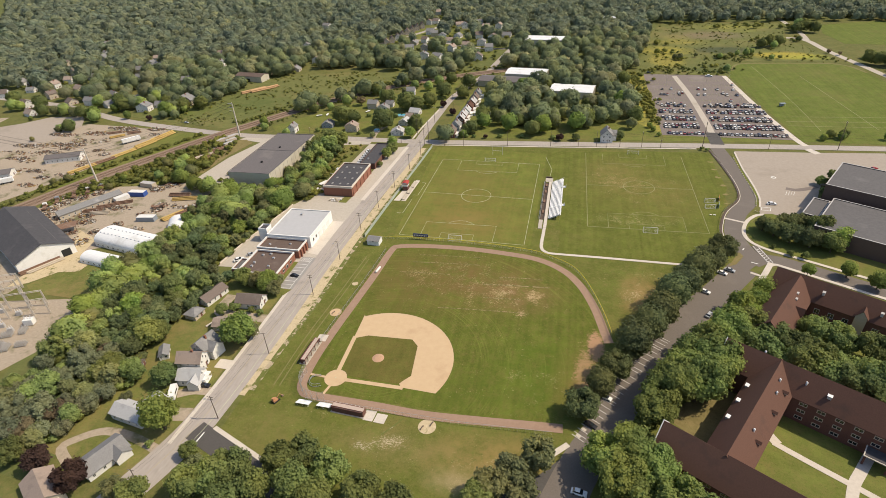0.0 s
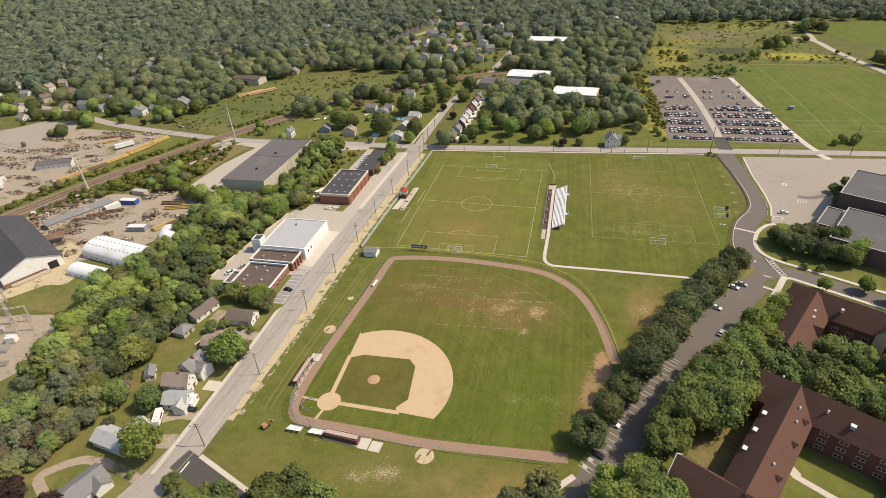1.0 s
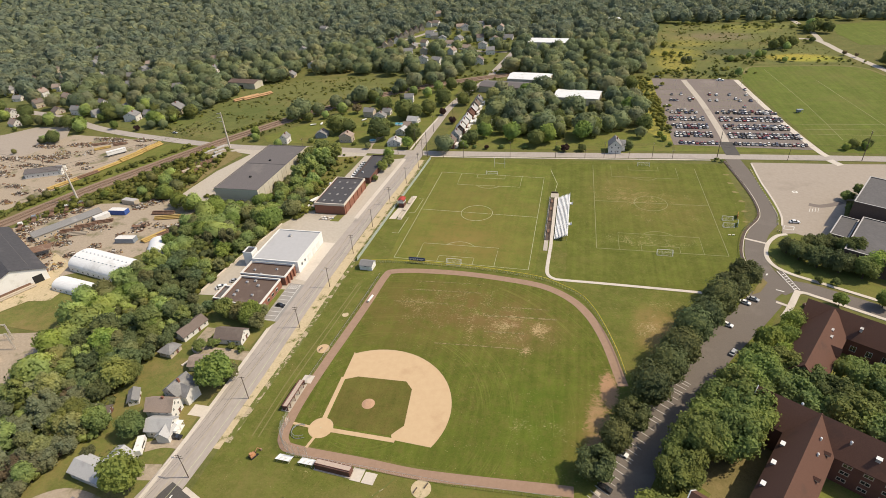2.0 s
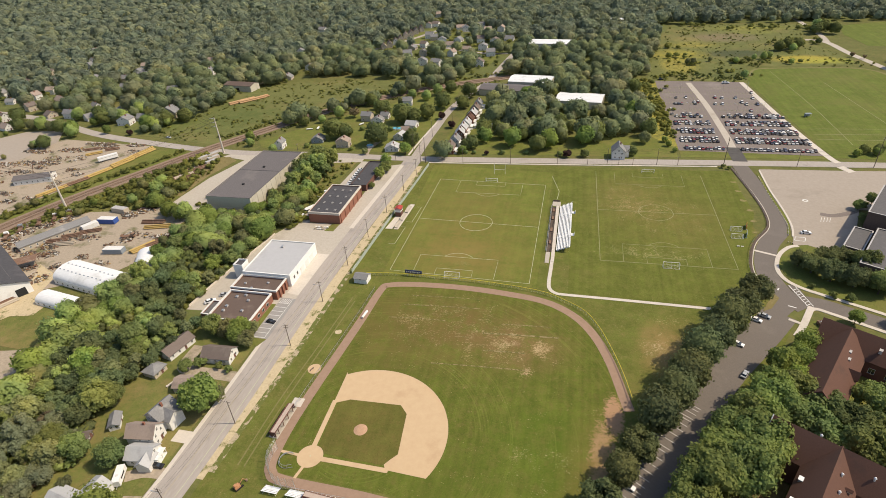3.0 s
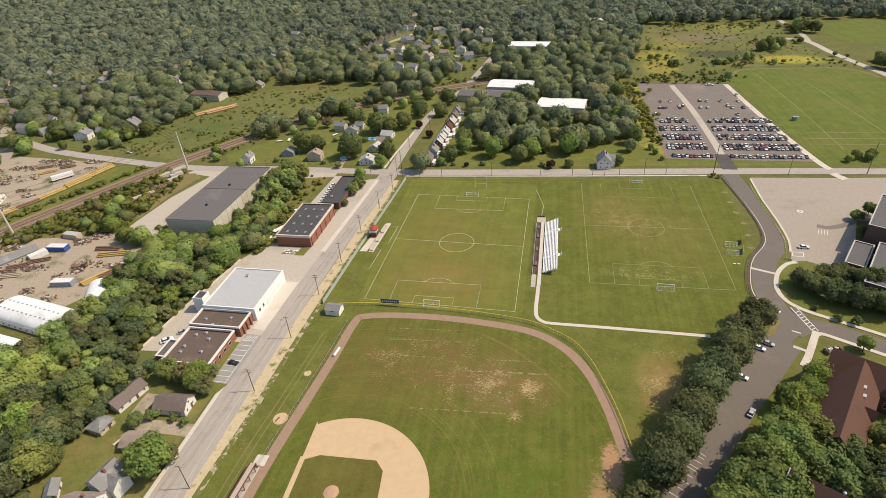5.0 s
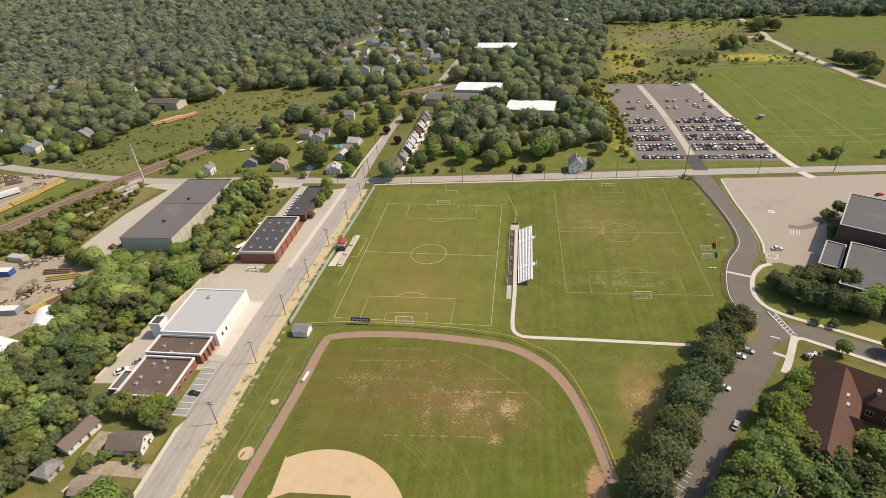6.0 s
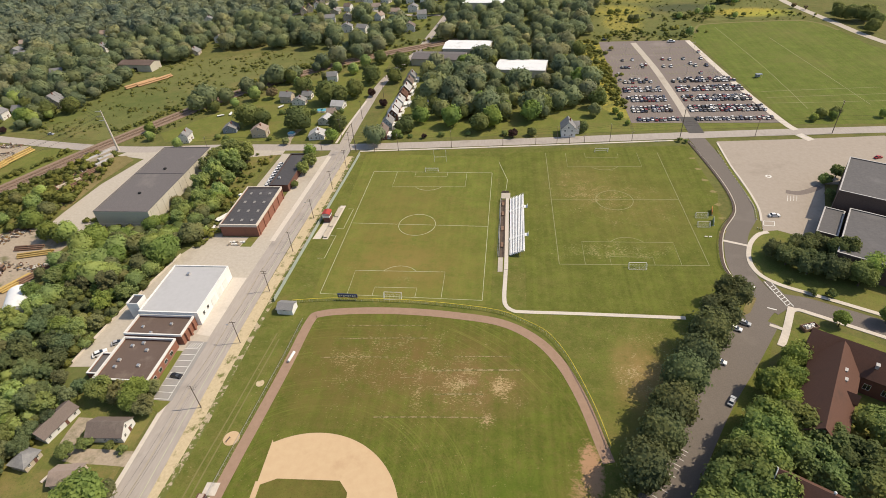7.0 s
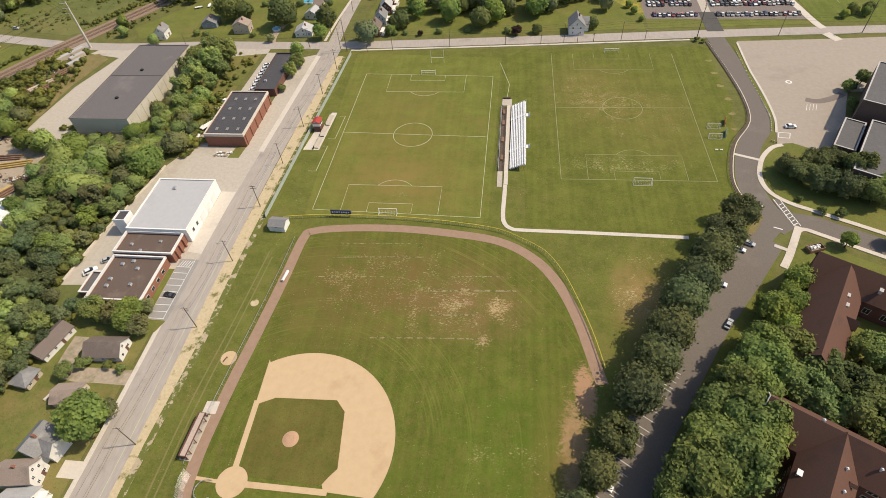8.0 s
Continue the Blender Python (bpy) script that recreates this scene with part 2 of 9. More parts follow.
M["meadow"] = grass("meadow_grass", (0.1, 0.112, 0.036), (0.135, 0.145, 0.046), (0.17, 0.15, 0.055), (0.5, 0.62), 0.025, bare=(0.27, 0.24, 0.06), bare_at=(0.62, 0.76),
                    spots=((96, 645, 34, 60, 1.5, (0.3, 0.255, 0.055)), (218, 668, 52, 26, 1.9, (0.34, 0.28, 0.05)), (160, 692, 46, 24, 2.2, (0.075, 0.083, 0.04)), (166, 772, 66, 42, 1.5, (0.17, 0.15, 0.085)), (120, 760, 30, 40, 1.2, (0.25, 0.22, 0.06)), (200, 800, 50, 20, 1.3, (0.2, 0.2, 0.05)), (140, 605, 46, 14, 1.6, (0.085, 0.1, 0.036))),
                    blots=((100, 690, 36, 30, 1.0, (0.36, 0.3, 0.045)), (238, 661, 46, 15, 1.0, (0.29, 0.3, 0.05)), (150, 775, 60, 34, 0.9, (0.2, 0.15, 0.085)), (168, 702, 40, 16, 0.9, (0.065, 0.08, 0.036)), (200, 825, 60, 20, 0.9, (0.26, 0.25, 0.05)), (150, 620, 50, 18, 0.8, (0.08, 0.1, 0.034)), (120, 735, 40, 20, 0.8, (0.3, 0.25, 0.05)), (-300, 470, 60, 50, 0.9, (0.085, 0.11, 0.03)), (-260, 540, 60, 40, 0.9, (0.15, 0.15, 0.05)), (-360, 440, 50, 26, 0.8, (0.1, 0.13, 0.03))))
M["goldenrod"] = grass("goldenrod_growth", (0.17, 0.168, 0.042), (0.25, 0.225, 0.05), (0.115, 0.125, 0.04), (0.5, 0.6), 0.05, bare=(0.42, 0.33, 0.05), bare_at=(0.5, 0.66))
M["asphalt"] = surface("asphalt", (0.132, 0.112, 0.094), (0.168, 0.144, 0.122), (0.2, 0.174, 0.148), 0.04, 2.0, 0.9, bump=0.1)
M["bay"] = surface("bay_asphalt", (0.25, 0.235, 0.215), (0.31, 0.29, 0.265), (0.22, 0.2, 0.18), 0.08, 1.2, 0.9, bump=0.1)
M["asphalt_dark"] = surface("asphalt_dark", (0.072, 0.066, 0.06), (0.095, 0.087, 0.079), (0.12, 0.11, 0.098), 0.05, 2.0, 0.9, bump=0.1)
M["asphalt_lot"] = surface("asphalt_lot", (0.165, 0.136, 0.118), (0.205, 0.17, 0.148), (0.26, 0.222, 0.19), 0.03, 1.5, 0.9, bump=0.1)
M["road_old"] = surface("old_road", (0.32, 0.28, 0.24), (0.39, 0.345, 0.3), (0.26, 0.23, 0.2), 0.08, 1.2, 0.9, bump=0.1, stretch=(1, 0.15, 1))
M["concrete"] = surface("concrete", (0.5, 0.445, 0.37), (0.58, 0.52, 0.44), (0.42, 0.37, 0.305), 0.06, 1.0, 0.9, bump=0.1)
M["concrete_yard"] = surface("yard_concrete", (0.385, 0.34, 0.275), (0.465, 0.413, 0.338), (0.3, 0.258, 0.206), 0.035, 0.7, 0.9, bump=0.15)
M["gravel"] = surface("gravel_yard", (0.29, 0.235, 0.17), (0.4, 0.33, 0.245), (0.13, 0.125, 0.052), 0.06, 0.9, 0.95, bump=0.4, stain_at=(0.53, 0.66))
M["sand"] = surface("roadside_sand", (0.42, 0.335, 0.2), (0.54, 0.44, 0.28), (0.15, 0.15, 0.045), 0.22, 1.0, 0.95, stain_at=(0.55, 0.66), bump=0.3)
M["sand_edge"] = surface("sandy_grass", (0.34, 0.275, 0.17), (0.44, 0.365, 0.25), (0.12, 0.13, 0.03), 0.3, 1.0, 0.95, stain_at=(0.44, 0.5), bump=0.3)
M["clay"] = surface("infield_clay", (0.5, 0.355, 0.208), (0.535, 0.39, 0.232), (0.43, 0.29, 0.165), 0.09, 0.4, 0.95, bump=0.0, stain_at=(0.56, 0.8))
M["clay_dark"] = surface("mound_clay", (0.4, 0.245, 0.145), (0.47, 0.3, 0.19), (0.35, 0.21, 0.12), 0.3, 2.0, 0.95, bump=0.2)
M["track"] = surface("cinder_track", (0.272, 0.18, 0.122), (0.315, 0.212, 0.147), (0.22, 0.155, 0.095), 0.09, 0.5, 0.95, bump=0.0, stain_at=(0.6, 0.8))
M["white_paint"] = plain("white_line_paint", (0.45, 0.455, 0.29), 0.8)
M["road_paint"] = plain("white_road_paint", (0.66, 0.65, 0.6), 0.8)
M["line_faint"] = plain("faded_line_paint", (0.25, 0.25, 0.115), 0.9)
M["old_yellow"] = plain("faded_yellow_line", (0.37, 0.315, 0.22), 0.8)
M["yellow_paint"] = plain("yellow_paint", (0.6, 0.48, 0.06), 0.6)
M["wheel_track"] = surface("worn_track", (0.15, 0.14, 0.045), (0.2, 0.175, 0.065), (0.11, 0.12, 0.03), 0.2, 0.8, 0.95, bump=0.1)
M["old_lines"] = surface("dead_grass_lines", (0.23, 0.18, 0.085), (0.3, 0.235, 0.12), (0.108, 0.1, 0.026), 0.7, 1.5, 0.95, bump=0.1, stain_at=(0.43, 0.55))
M["screen"] = surface("fence_screen", (0.3, 0.34, 0.28), (0.37, 0.41, 0.34), (0.25, 0.28, 0.22), 0.3, 1.0, 0.9, bump=0.05)
M["white_wall"] = surface("white_cladding", (0.68, 0.67, 0.63), (0.76, 0.75, 0.71), (0.58, 0.56, 0.5), 0.2, 3.0, 0.6, bump=0.05)
M["white_roof"] = surface("white_membrane", (0.395, 0.39, 0.385), (0.43, 0.425, 0.42), (0.35, 0.345, 0.335), 0.08, 0.5, 0.7, bump=0.02)
M["white_metal"] = surface("white_metal_roof", (0.66, 0.66, 0.64), (0.76, 0.76, 0.74), (0.5, 0.49, 0.45), 0.12, 2.0, 0.5, stretch=(0.2, 1, 1), bump=0.05)
M["brown_roof"] = surface("ballast_roof", (0.1, 0.072, 0.058), (0.14, 0.1, 0.08), (0.19, 0.15, 0.12), 0.12, 2.0, 0.95, bump=0.3)
M["dark_roof"] = surface("tar_roof", (0.055, 0.053, 0.056), (0.08, 0.077, 0.08), (0.11, 0.1, 0.1), 0.08, 0.8, 0.85, bump=0.1)
M["grey_roof"] = surface("grey_metal_roof", (0.113, 0.101, 0.098), (0.155, 0.140, 0.135), (0.190, 0.170, 0.155), 0.06, 1.5, 0.9, bump=0.05)
M["gym_roof"] = surface("gym_roof", (0.1, 0.095, 0.093), (0.13, 0.122, 0.118), (0.16, 0.15, 0.145), 0.07, 0.8, 0.9, bump=0.1)
M["brick"] = surface("red_brick", (0.210, 0.090, 0.058), (0.277, 0.126, 0.083), (0.168, 0.081, 0.058), 0.3, 5.0, 0.9, bump=0.2)
M["brick_dark"] = surface("dark_brick", (0.12, 0.057, 0.043), (0.165, 0.081, 0.06), (0.105, 0.055, 0.045), 0.3, 5.0, 0.9, bump=0.2)
M["tile_roof"] = surface("brown_shingles", (0.102, 0.056, 0.041), (0.132, 0.072, 0.053), (0.082, 0.053, 0.042), 0.1, 3.0, 0.95, spec=0.1, bump=0.03)
M["shingle_grey"] = surface("grey_shingles", (0.17, 0.165, 0.16), (0.24, 0.235, 0.225), (0.3, 0.29, 0.27), 0.2, 3.0, 0.9, bump=0.3)
M["shingle_brown"] = surface("brown_house_shingles", (0.13, 0.1, 0.085), (0.18, 0.145, 0.12), (0.22, 0.18, 0.15), 0.2, 3.0, 0.9, bump=0.3)
M["shingle_tan"] = surface("tan_house_shingles", (0.26, 0.2, 0.16), (0.34, 0.27, 0.22), (0.2, 0.16, 0.13), 0.2, 3.0, 0.9, bump=0.3)
M["log"] = surface("peeled_logs", (0.42, 0.25, 0.12), (0.52, 0.33, 0.18), (0.3, 0.18, 0.09), 0.3, 2.0, 0.9, bump=0.1)
M["tan_wall"] = surface("tan_cladding", (0.45, 0.41, 0.32), (0.53, 0.485, 0.385), (0.38, 0.34, 0.27), 0.1, 2.0, 0.8, bump=0.05)
M["siding"] = surface("pale_siding", (0.6, 0.58, 0.54), (0.7, 0.68, 0.63), (0.5, 0.48, 0.43), 0.3, 4.0, 0.7, stretch=(0.1, 0.1, 4), bump=0.1)
M["siding_blue"] = surface("blue_grey_siding", (0.2, 0.23, 0.26), (0.27, 0.3, 0.33), None, fine=4.0, rough=0.7, stretch=(0.1, 0.1, 4))
M["siding_tan"] = surface("beige_siding", (0.42, 0.35, 0.26), (0.5, 0.43, 0.33), None, fine=4.0, rough=0.7, stretch=(0.1, 0.1, 4))
M["glass"] = plain("window_glass", (0.02, 0.025, 0.03), 0.08, 0.0, 0.8, 0.2)
M["dark"] = plain("dark_opening", (0.02, 0.02, 0.02), 0.8)
M["steel"] = plain("galvanised_steel", (0.55, 0.55, 0.54), 0.4, 0.8)
M["alu"] = surface("aluminium_plank", (0.74, 0.74, 0.72), (0.84, 0.84, 0.82), (0.64, 0.62, 0.59), 0.5, 2.0, 0.6, 0.0, bump=0.05)
M["wood"] = surface("weathered_pole_wood", (0.1, 0.075, 0.055), (0.15, 0.115, 0.085), None, fine=3.0, rough=0.9, stretch=(1, 1, 0.2))
M["rust"] = surface("rusty_steel", (0.15, 0.088, 0.058), (0.24, 0.145, 0.095), (0.33, 0.26, 0.19), 0.35, 2.0, 0.85, bump=0.2)
M["pipe_yellow"] = surface("ochre_steel", (0.4, 0.27, 0.085), (0.5, 0.36, 0.13), (0.26, 0.15, 0.07), 0.2, 1.5, 0.8, bump=0.1)
M["ballast"] = surface("rail_ballast", (0.19, 0.132, 0.09), (0.285, 0.205, 0.143), (0.15, 0.108, 0.07), 0.1, 1.5, 0.95, bump=0.5)
M["bark"] = surface("bark", (0.07, 0.052, 0.038), (0.12, 0.095, 0.07), None, fine=3.0, rough=0.95, stretch=(1, 1, 0.25), bump=0.5)
M["leaf_sage"] = foliage("grey_green_leaves", (0.185, 0.203, 0.122), (0.285, 0.305, 0.19), 0.3)
M["leaf_brown"] = foliage("reddish_brown_leaves", (0.15, 0.122, 0.076), (0.24, 0.196, 0.124), 0.4)
M["leaf"] = foliage("green_leaves", (0.145, 0.183, 0.070), (0.247, 0.297, 0.111))
M["leaf_row"] = foliage("dull_green_leaves", (0.118, 0.142, 0.068), (0.184, 0.214, 0.1), 0.25)
M["leaf_bright"] = foliage("bright_green_leaves", (0.179, 0.246, 0.070), (0.292, 0.373, 0.111), 0.35)
M["leaf_olive"] = foliage("olive_leaves", (0.185, 0.199, 0.094), (0.295, 0.310, 0.152), 0.5)
M["leaf_deep"] = foliage("deep_green_leaves", (0.128, 0.166, 0.082), (0.215, 0.262, 0.128), 0.4)
M["leaf_fresh"] = foliage("fresh_green_leaves", (0.165, 0.215, 0.07), (0.275, 0.335, 0.112), 0.3)
M["leaf_purple"] = foliage("purple_leaves", (0.055, 0.034, 0.034), (0.1, 0.06, 0.055), 0.3)
M["leaf_weed"] = foliage("weedy_leaves", (0.143, 0.160, 0.050), (0.264, 0.273, 0.083), 0.0)
# Distance haze is put into these woods colours: paler and bluer leaves.
M["leaf_far_dark_hazed"] = foliage("hazed_dark_woods_leaves", (0.149, 0.182, 0.135), (0.237, 0.277, 0.203), 0.0)
M["leaf_far_olive_hazed"] = foliage("hazed_olive_woods_leaves", (0.220, 0.236, 0.148), (0.339, 0.359, 0.219), 0.0)
M["leaf_far_hazed"] = foliage("hazed_woods_leaves", (0.178, 0.214, 0.153), (0.281, 0.328, 0.228), 0.0)
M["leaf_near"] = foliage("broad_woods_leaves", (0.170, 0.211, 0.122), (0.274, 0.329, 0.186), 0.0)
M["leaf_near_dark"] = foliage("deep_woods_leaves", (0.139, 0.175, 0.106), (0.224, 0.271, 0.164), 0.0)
M["red"] = plain("red_paint", (0.36, 0.045, 0.032), 0.6)
M["blue"] = plain("blue_paint", (0.04, 0.09, 0.3), 0.5)
M["navy"] = plain("navy_paint", (0.03, 0.04, 0.09), 0.5)
M["orange"] = plain("orange_paint", (0.55, 0.2, 0.05), 0.5)
M["orange_dull"] = surface("faded_orange_paint", (0.4, 0.19, 0.09), (0.5, 0.26, 0.13), (0.28, 0.16, 0.1), 0.6, 4.0, 0.6, bump=0.05)
M["rubber"] = plain("black_rubber", (0.02, 0.02, 0.02), 0.85)
M["car_paint"] = many_paints("car_paint", [(0.8, 0.79, 0.76), (0.5, 0.49, 0.47), (0.04, 0.036, 0.034), (0.2, 0.19, 0.18), (0.82, 0.81, 0.78), (0.25, 0.03, 0.03), (0.68, 0.66, 0.63), (0.06, 0.07, 0.12), (0.6, 0.56, 0.48), (0.08, 0.05, 0.045)])
M["dugout_roof"] = surface("faded_dugout_roof", (0.4, 0.31, 0.25), (0.48, 0.38, 0.31), (0.33, 0.25, 0.2), 0.4, 2.0, 0.85, bump=0.05)
M["car_glass"] = plain("tinted_car_glass", (0.025, 0.025, 0.026), 0.25, 0.0, 0.3, 0.2)
M["roof_light"] = surface("dull_roof_light", (0.2, 0.19, 0.18), (0.28, 0.27, 0.25), None, fine=3.0, rough=0.6)
M["frame_beige"] = surface("beige_window_frames", (0.4, 0.33, 0.27), (0.48, 0.4, 0.33), None, fine=2.0, rough=0.7)
M["gym_brick"] = surface("gym_brick", (0.105, 0.07, 0.055), (0.135, 0.092, 0.072), (0.08, 0.058, 0.05), 0.15, 2.5, 0.9, bump=0.1)
M["vent_grey"] = surface("vent_metal", (0.36, 0.34, 0.32), (0.46, 0.44, 0.41), None, fine=2.0, rough=0.6)
M["worn_turf"] = grass("worn_turf", (0.2, 0.165, 0.07), (0.27, 0.22, 0.1), (0.12, 0.13, 0.03), (0.48, 0.62), 0.5)
M["dry_bed"] = grass("dry_bed_grass", (0.15, 0.125, 0.05), (0.2, 0.165, 0.07), (0.25, 0.19, 0.09))
M["shingle_pale"] = surface("pale_house_shingles", (0.36, 0.355, 0.345), (0.44, 0.435, 0.42), (0.3, 0.29, 0.28), 0.2, 3.0, 0.85, bump=0.2)
M["lot_pale"] = surface("worn_lot_surface", (0.31, 0.262, 0.21), (0.36, 0.308, 0.25), (0.255, 0.215, 0.17), 0.03, 0.5, 0.95, bump=0.1)
M["mulch"] = surface("dark_mulch", (0.075, 0.055, 0.042), (0.12, 0.088, 0.066), (0.15, 0.11, 0.08), 0.3, 2.0, 0.95, bump=0.3)
M["yard_lawn"] = grass("worn_yard_lawn", (0.095, 0.112, 0.028), (0.135, 0.145, 0.038), (0.21, 0.165, 0.065), (0.46, 0.62), 0.05, bare=(0.33, 0.26, 0.15), bare_at=(0.62, 0.72))
M["scrap"] = piece_mix("mixed_scrap", [(0.15, 0.088, 0.058), (0.24, 0.2, 0.15), (0.09, 0.085, 0.08), (0.3, 0.25, 0.18), (0.2, 0.11, 0.07), (0.06, 0.055, 0.05), (0.5, 0.47, 0.42), (0.34, 0.22, 0.08), (0.13, 0.12, 0.1)])
M["leaf_wild"] = foliage("thicket_leaves", (0.199, 0.249, 0.095), (0.340, 0.402, 0.150), 0.6)

import mathutils.geometry


# ---- builders ----
def thing(name, label, category, group="", kind=""):
    return tagged(new(name), label, category, group, kind)


def mesh_of(name, bm, material, smooth=False):
    me = bpy.data.meshes.new(name)
    bm.to_mesh(me)
    bm.free()
    me.materials.append(material)
    if smooth:
        me.polygons.foreach_set("use_smooth", [True] * len(me.polygons))
    return me


def part(name, bm, material, parent=None, label="", smooth=False):
    ob = new(name, bm if isinstance(bm, bpy.types.Mesh) else mesh_of(name, bm, material, smooth))
    ob.parent = parent
    return tagged(ob, label)


def box(bm, x0, y0, z0, x1, y1, z1, m=None):
    v = [bm.verts.new((x, y, z)) for z in (z0, z1) for x, y in ((x0, y0), (x1, y0), (x1, y1), (x0, y1))]
    for f in ((3, 2, 1, 0), (4, 5, 6, 7), (0, 1, 5, 4), (1, 2, 6, 5), (2, 3, 7, 6), (3, 0, 4, 7)):
        bm.faces.new([v[i] for i in f])
    if m is not None:
        for q in v:
            q.co = m @ q.co
    return v


def boxes(*rows, m=None):
    bm = bmesh.new()
    for r in rows:
        box(bm, *r, m=m)
    return bm


def prism(bm, outline, z0, z1):
    """An upright prism over a plan outline, in either sense."""
    area = sum(a[0] * b[1] - b[0] * a[1] for a, b in zip(outline, list(outline[1:]) + [outline[0]]))
    o = list(outline) if area > 0 else list(outline)[::-1]
    lo = [bm.verts.new((x, y, z0)) for x, y in o]
    hi = [bm.verts.new((x, y, z1)) for x, y in o]
    bm.faces.new(hi)
    bm.faces.new(lo[::-1])
    n = len(o)
    for i in range(n):
        bm.faces.new((lo[i], lo[(i + 1) % n], hi[(i + 1) % n], hi[i]))


def tube(bm, a, b, r0, r1=None, n=8):
    """A tapered round bar from a to b."""
    a, b = Vector(a), Vector(b)
    r1 = r0 if r1 is None else r1
    q = (b - a).to_track_quat("Z", "Y")
    ring = [[bm.verts.new(p + q @ Vector((r * math.cos(k * math.tau / n), r * math.sin(k * math.tau / n), 0))) for k in range(n)] for p, r in ((a, r0), (b, r1))]
    for k in range(n):
        bm.faces.new((ring[0][k], ring[0][(k + 1) % n], ring[1][(k + 1) % n], ring[1][k]))
    bm.faces.new(ring[0][::-1])
    bm.faces.new(ring[1])


def glide(pts, n=8, closed=False):
    """A smooth line through the points."""
    p = [Vector((*q, 0)) if len(q) == 2 else Vector(q) for q in pts]
    out, m = [], len(p)
    for i in range(m if closed else m - 1):
        a, b, c, d = (p[(i + k) % m] if closed else p[min(max(i + k, 0), m - 1)] for k in (-1, 0, 1, 2))
        for j in range(n):
            t = j / n
            out.append(0.5 * (2 * b + (c - a) * t + (2 * a - 5 * b + 4 * c - d) * t * t + (3 * b - a - 3 * c + d) * t ** 3))
    if not closed:
        out.append(p[-1])
    return out


def band(bm, line, width, z0, z1, closed=False):
    """A slab along a line; width a number or one per point."""
    n = len(line)
    rows = []
    for i, q in enumerate(line):
        a = line[(i - 1) % n] if closed else line[max(i - 1, 0)]
        b = line[(i + 1) % n] if closed else line[min(i + 1, n - 1)]
        d = (b - a)
        d.z = 0
        d.normalize()
        s = Vector((-d.y, d.x, 0)) * (width[i] if isinstance(width, (list, tuple)) else width) / 2
        rows.append([bm.verts.new((p.x, p.y, z)) for p, z in ((q + s, z0), (q + s, z1), (q - s, z1), (q - s, z0))])
    for i in range(n if closed else n - 1):
        a, b = rows[i], rows[(i + 1) % n]
        for k in range(4):
            bm.faces.new((a[k], a[(k + 1) % 4], b[(k + 1) % 4], b[k]))
    if not closed:
        bm.faces.new(rows[0][::-1])
        bm.faces.new(rows[-1])


def sheet(name, outline, z, material, label, category, parent=None, thick=0.3):
    """A flat piece of the setting."""
    o = [Vector((q[0], q[1], 0)) for q in outline]
    if sum(a.x * b.y - b.x * a.y for a, b in zip(o, o[1:] + o[:1])) < 0:
        o.reverse()
    bm, n = bmesh.new(), len(o)
    hi = [bm.verts.new((p.x, p.y, z)) for p in o]
    lo = [bm.verts.new((p.x, p.y, z - thick)) for p in o]
    for tri in mathutils.geometry.tessellate_polygon([o]):
        a, b, c = tri
        if (o[b] - o[a]).cross(o[c] - o[a]).z < 0:
            b, c = c, b
        if len({a, b, c}) == 3:
            bm.faces.new((hi[a], hi[b], hi[c]))
    for i in range(n):
        bm.faces.new((lo[i], lo[(i + 1) % n], hi[(i + 1) % n], hi[i]))
    ob = part(name, bm, material, parent)
    return ob if parent else tagged(ob, label, category, kind="structure")


def strip(name, pts, width, z, material, label, category, parent=None, thick=0.3, n=8, closed=False):
    bm = bmesh.new()
    band(bm, glide(pts, n, closed), width, z - thick, z, closed)
    ob = part(name, bm, material, parent)
    return ob if parent else tagged(ob, label, category, kind="structure")


def arc(cx, cy, r, a0, a1, n=24):
    return [(cx + r * math.cos(radians(a0 + (a1 - a0) * i / n)), cy + r * math.sin(radians(a0 + (a1 - a0) * i / n))) for i in range(n + 1)]


def place(proto, poses):
    for m in poses[1:]:
        copy_thing(proto, m)
    proto.matrix_basis = poses[0]


def inside(x, y, outline):
    hit = False
    for (ax, ay), (bx, by) in zip(outline, list(outline[1:]) + [outline[0]]):
        if (ay > y) != (by > y) and x < (bx - ax) * (y - ay) / (by - ay) + ax:
            hit = not hit
    return hit


def sized(x, y, s, turn=0.0, z=0.0, sz=None):
    return Matrix.LocRotScale((x, y, z), Euler((0, 0, radians(turn))), (s, s, sz or s))

# ---- trees ----
ICO = None


def ico_points():
    global ICO
    if ICO is None:
        bm = bmesh.new()
        bmesh.ops.create_icosphere(bm, subdivisions=1, radius=1.0)
        ICO = np.array([v.co[:] for v in bm.verts]), np.array([[v.index for v in f.verts] for f in bm.faces])
        bm.free()
    return ICO


def leaf_cards(rng, centres, normals, size, jitter=0.55):
    """Small four-cornered clumps of leaves round the given places."""
    n = len(centres)
    nr = normals + rng.normal(0, jitter, (n, 3))
    nr /= np.linalg.norm(nr, axis=1)[:, None]
    u = np.cross(nr, rng.normal(0, 1, (n, 3)))
    u /= np.linalg.norm(u, axis=1)[:, None]
    w = np.cross(nr, u)
    s = (size * rng.uniform(0.6, 1.35, n))[:, None]
    c = [centres + u * s * a + w * s * b + nr * s * k for a, b, k in ((-0.6, -0.45, -0.1), (0.55, -0.6, 0.06), (0.65, 0.5, -0.09), (-0.5, 0.6, 0.07))]
    v = np.stack(c, 1).reshape(-1, 3)
    return v, np.arange(4 * n).reshape(-1, 4)


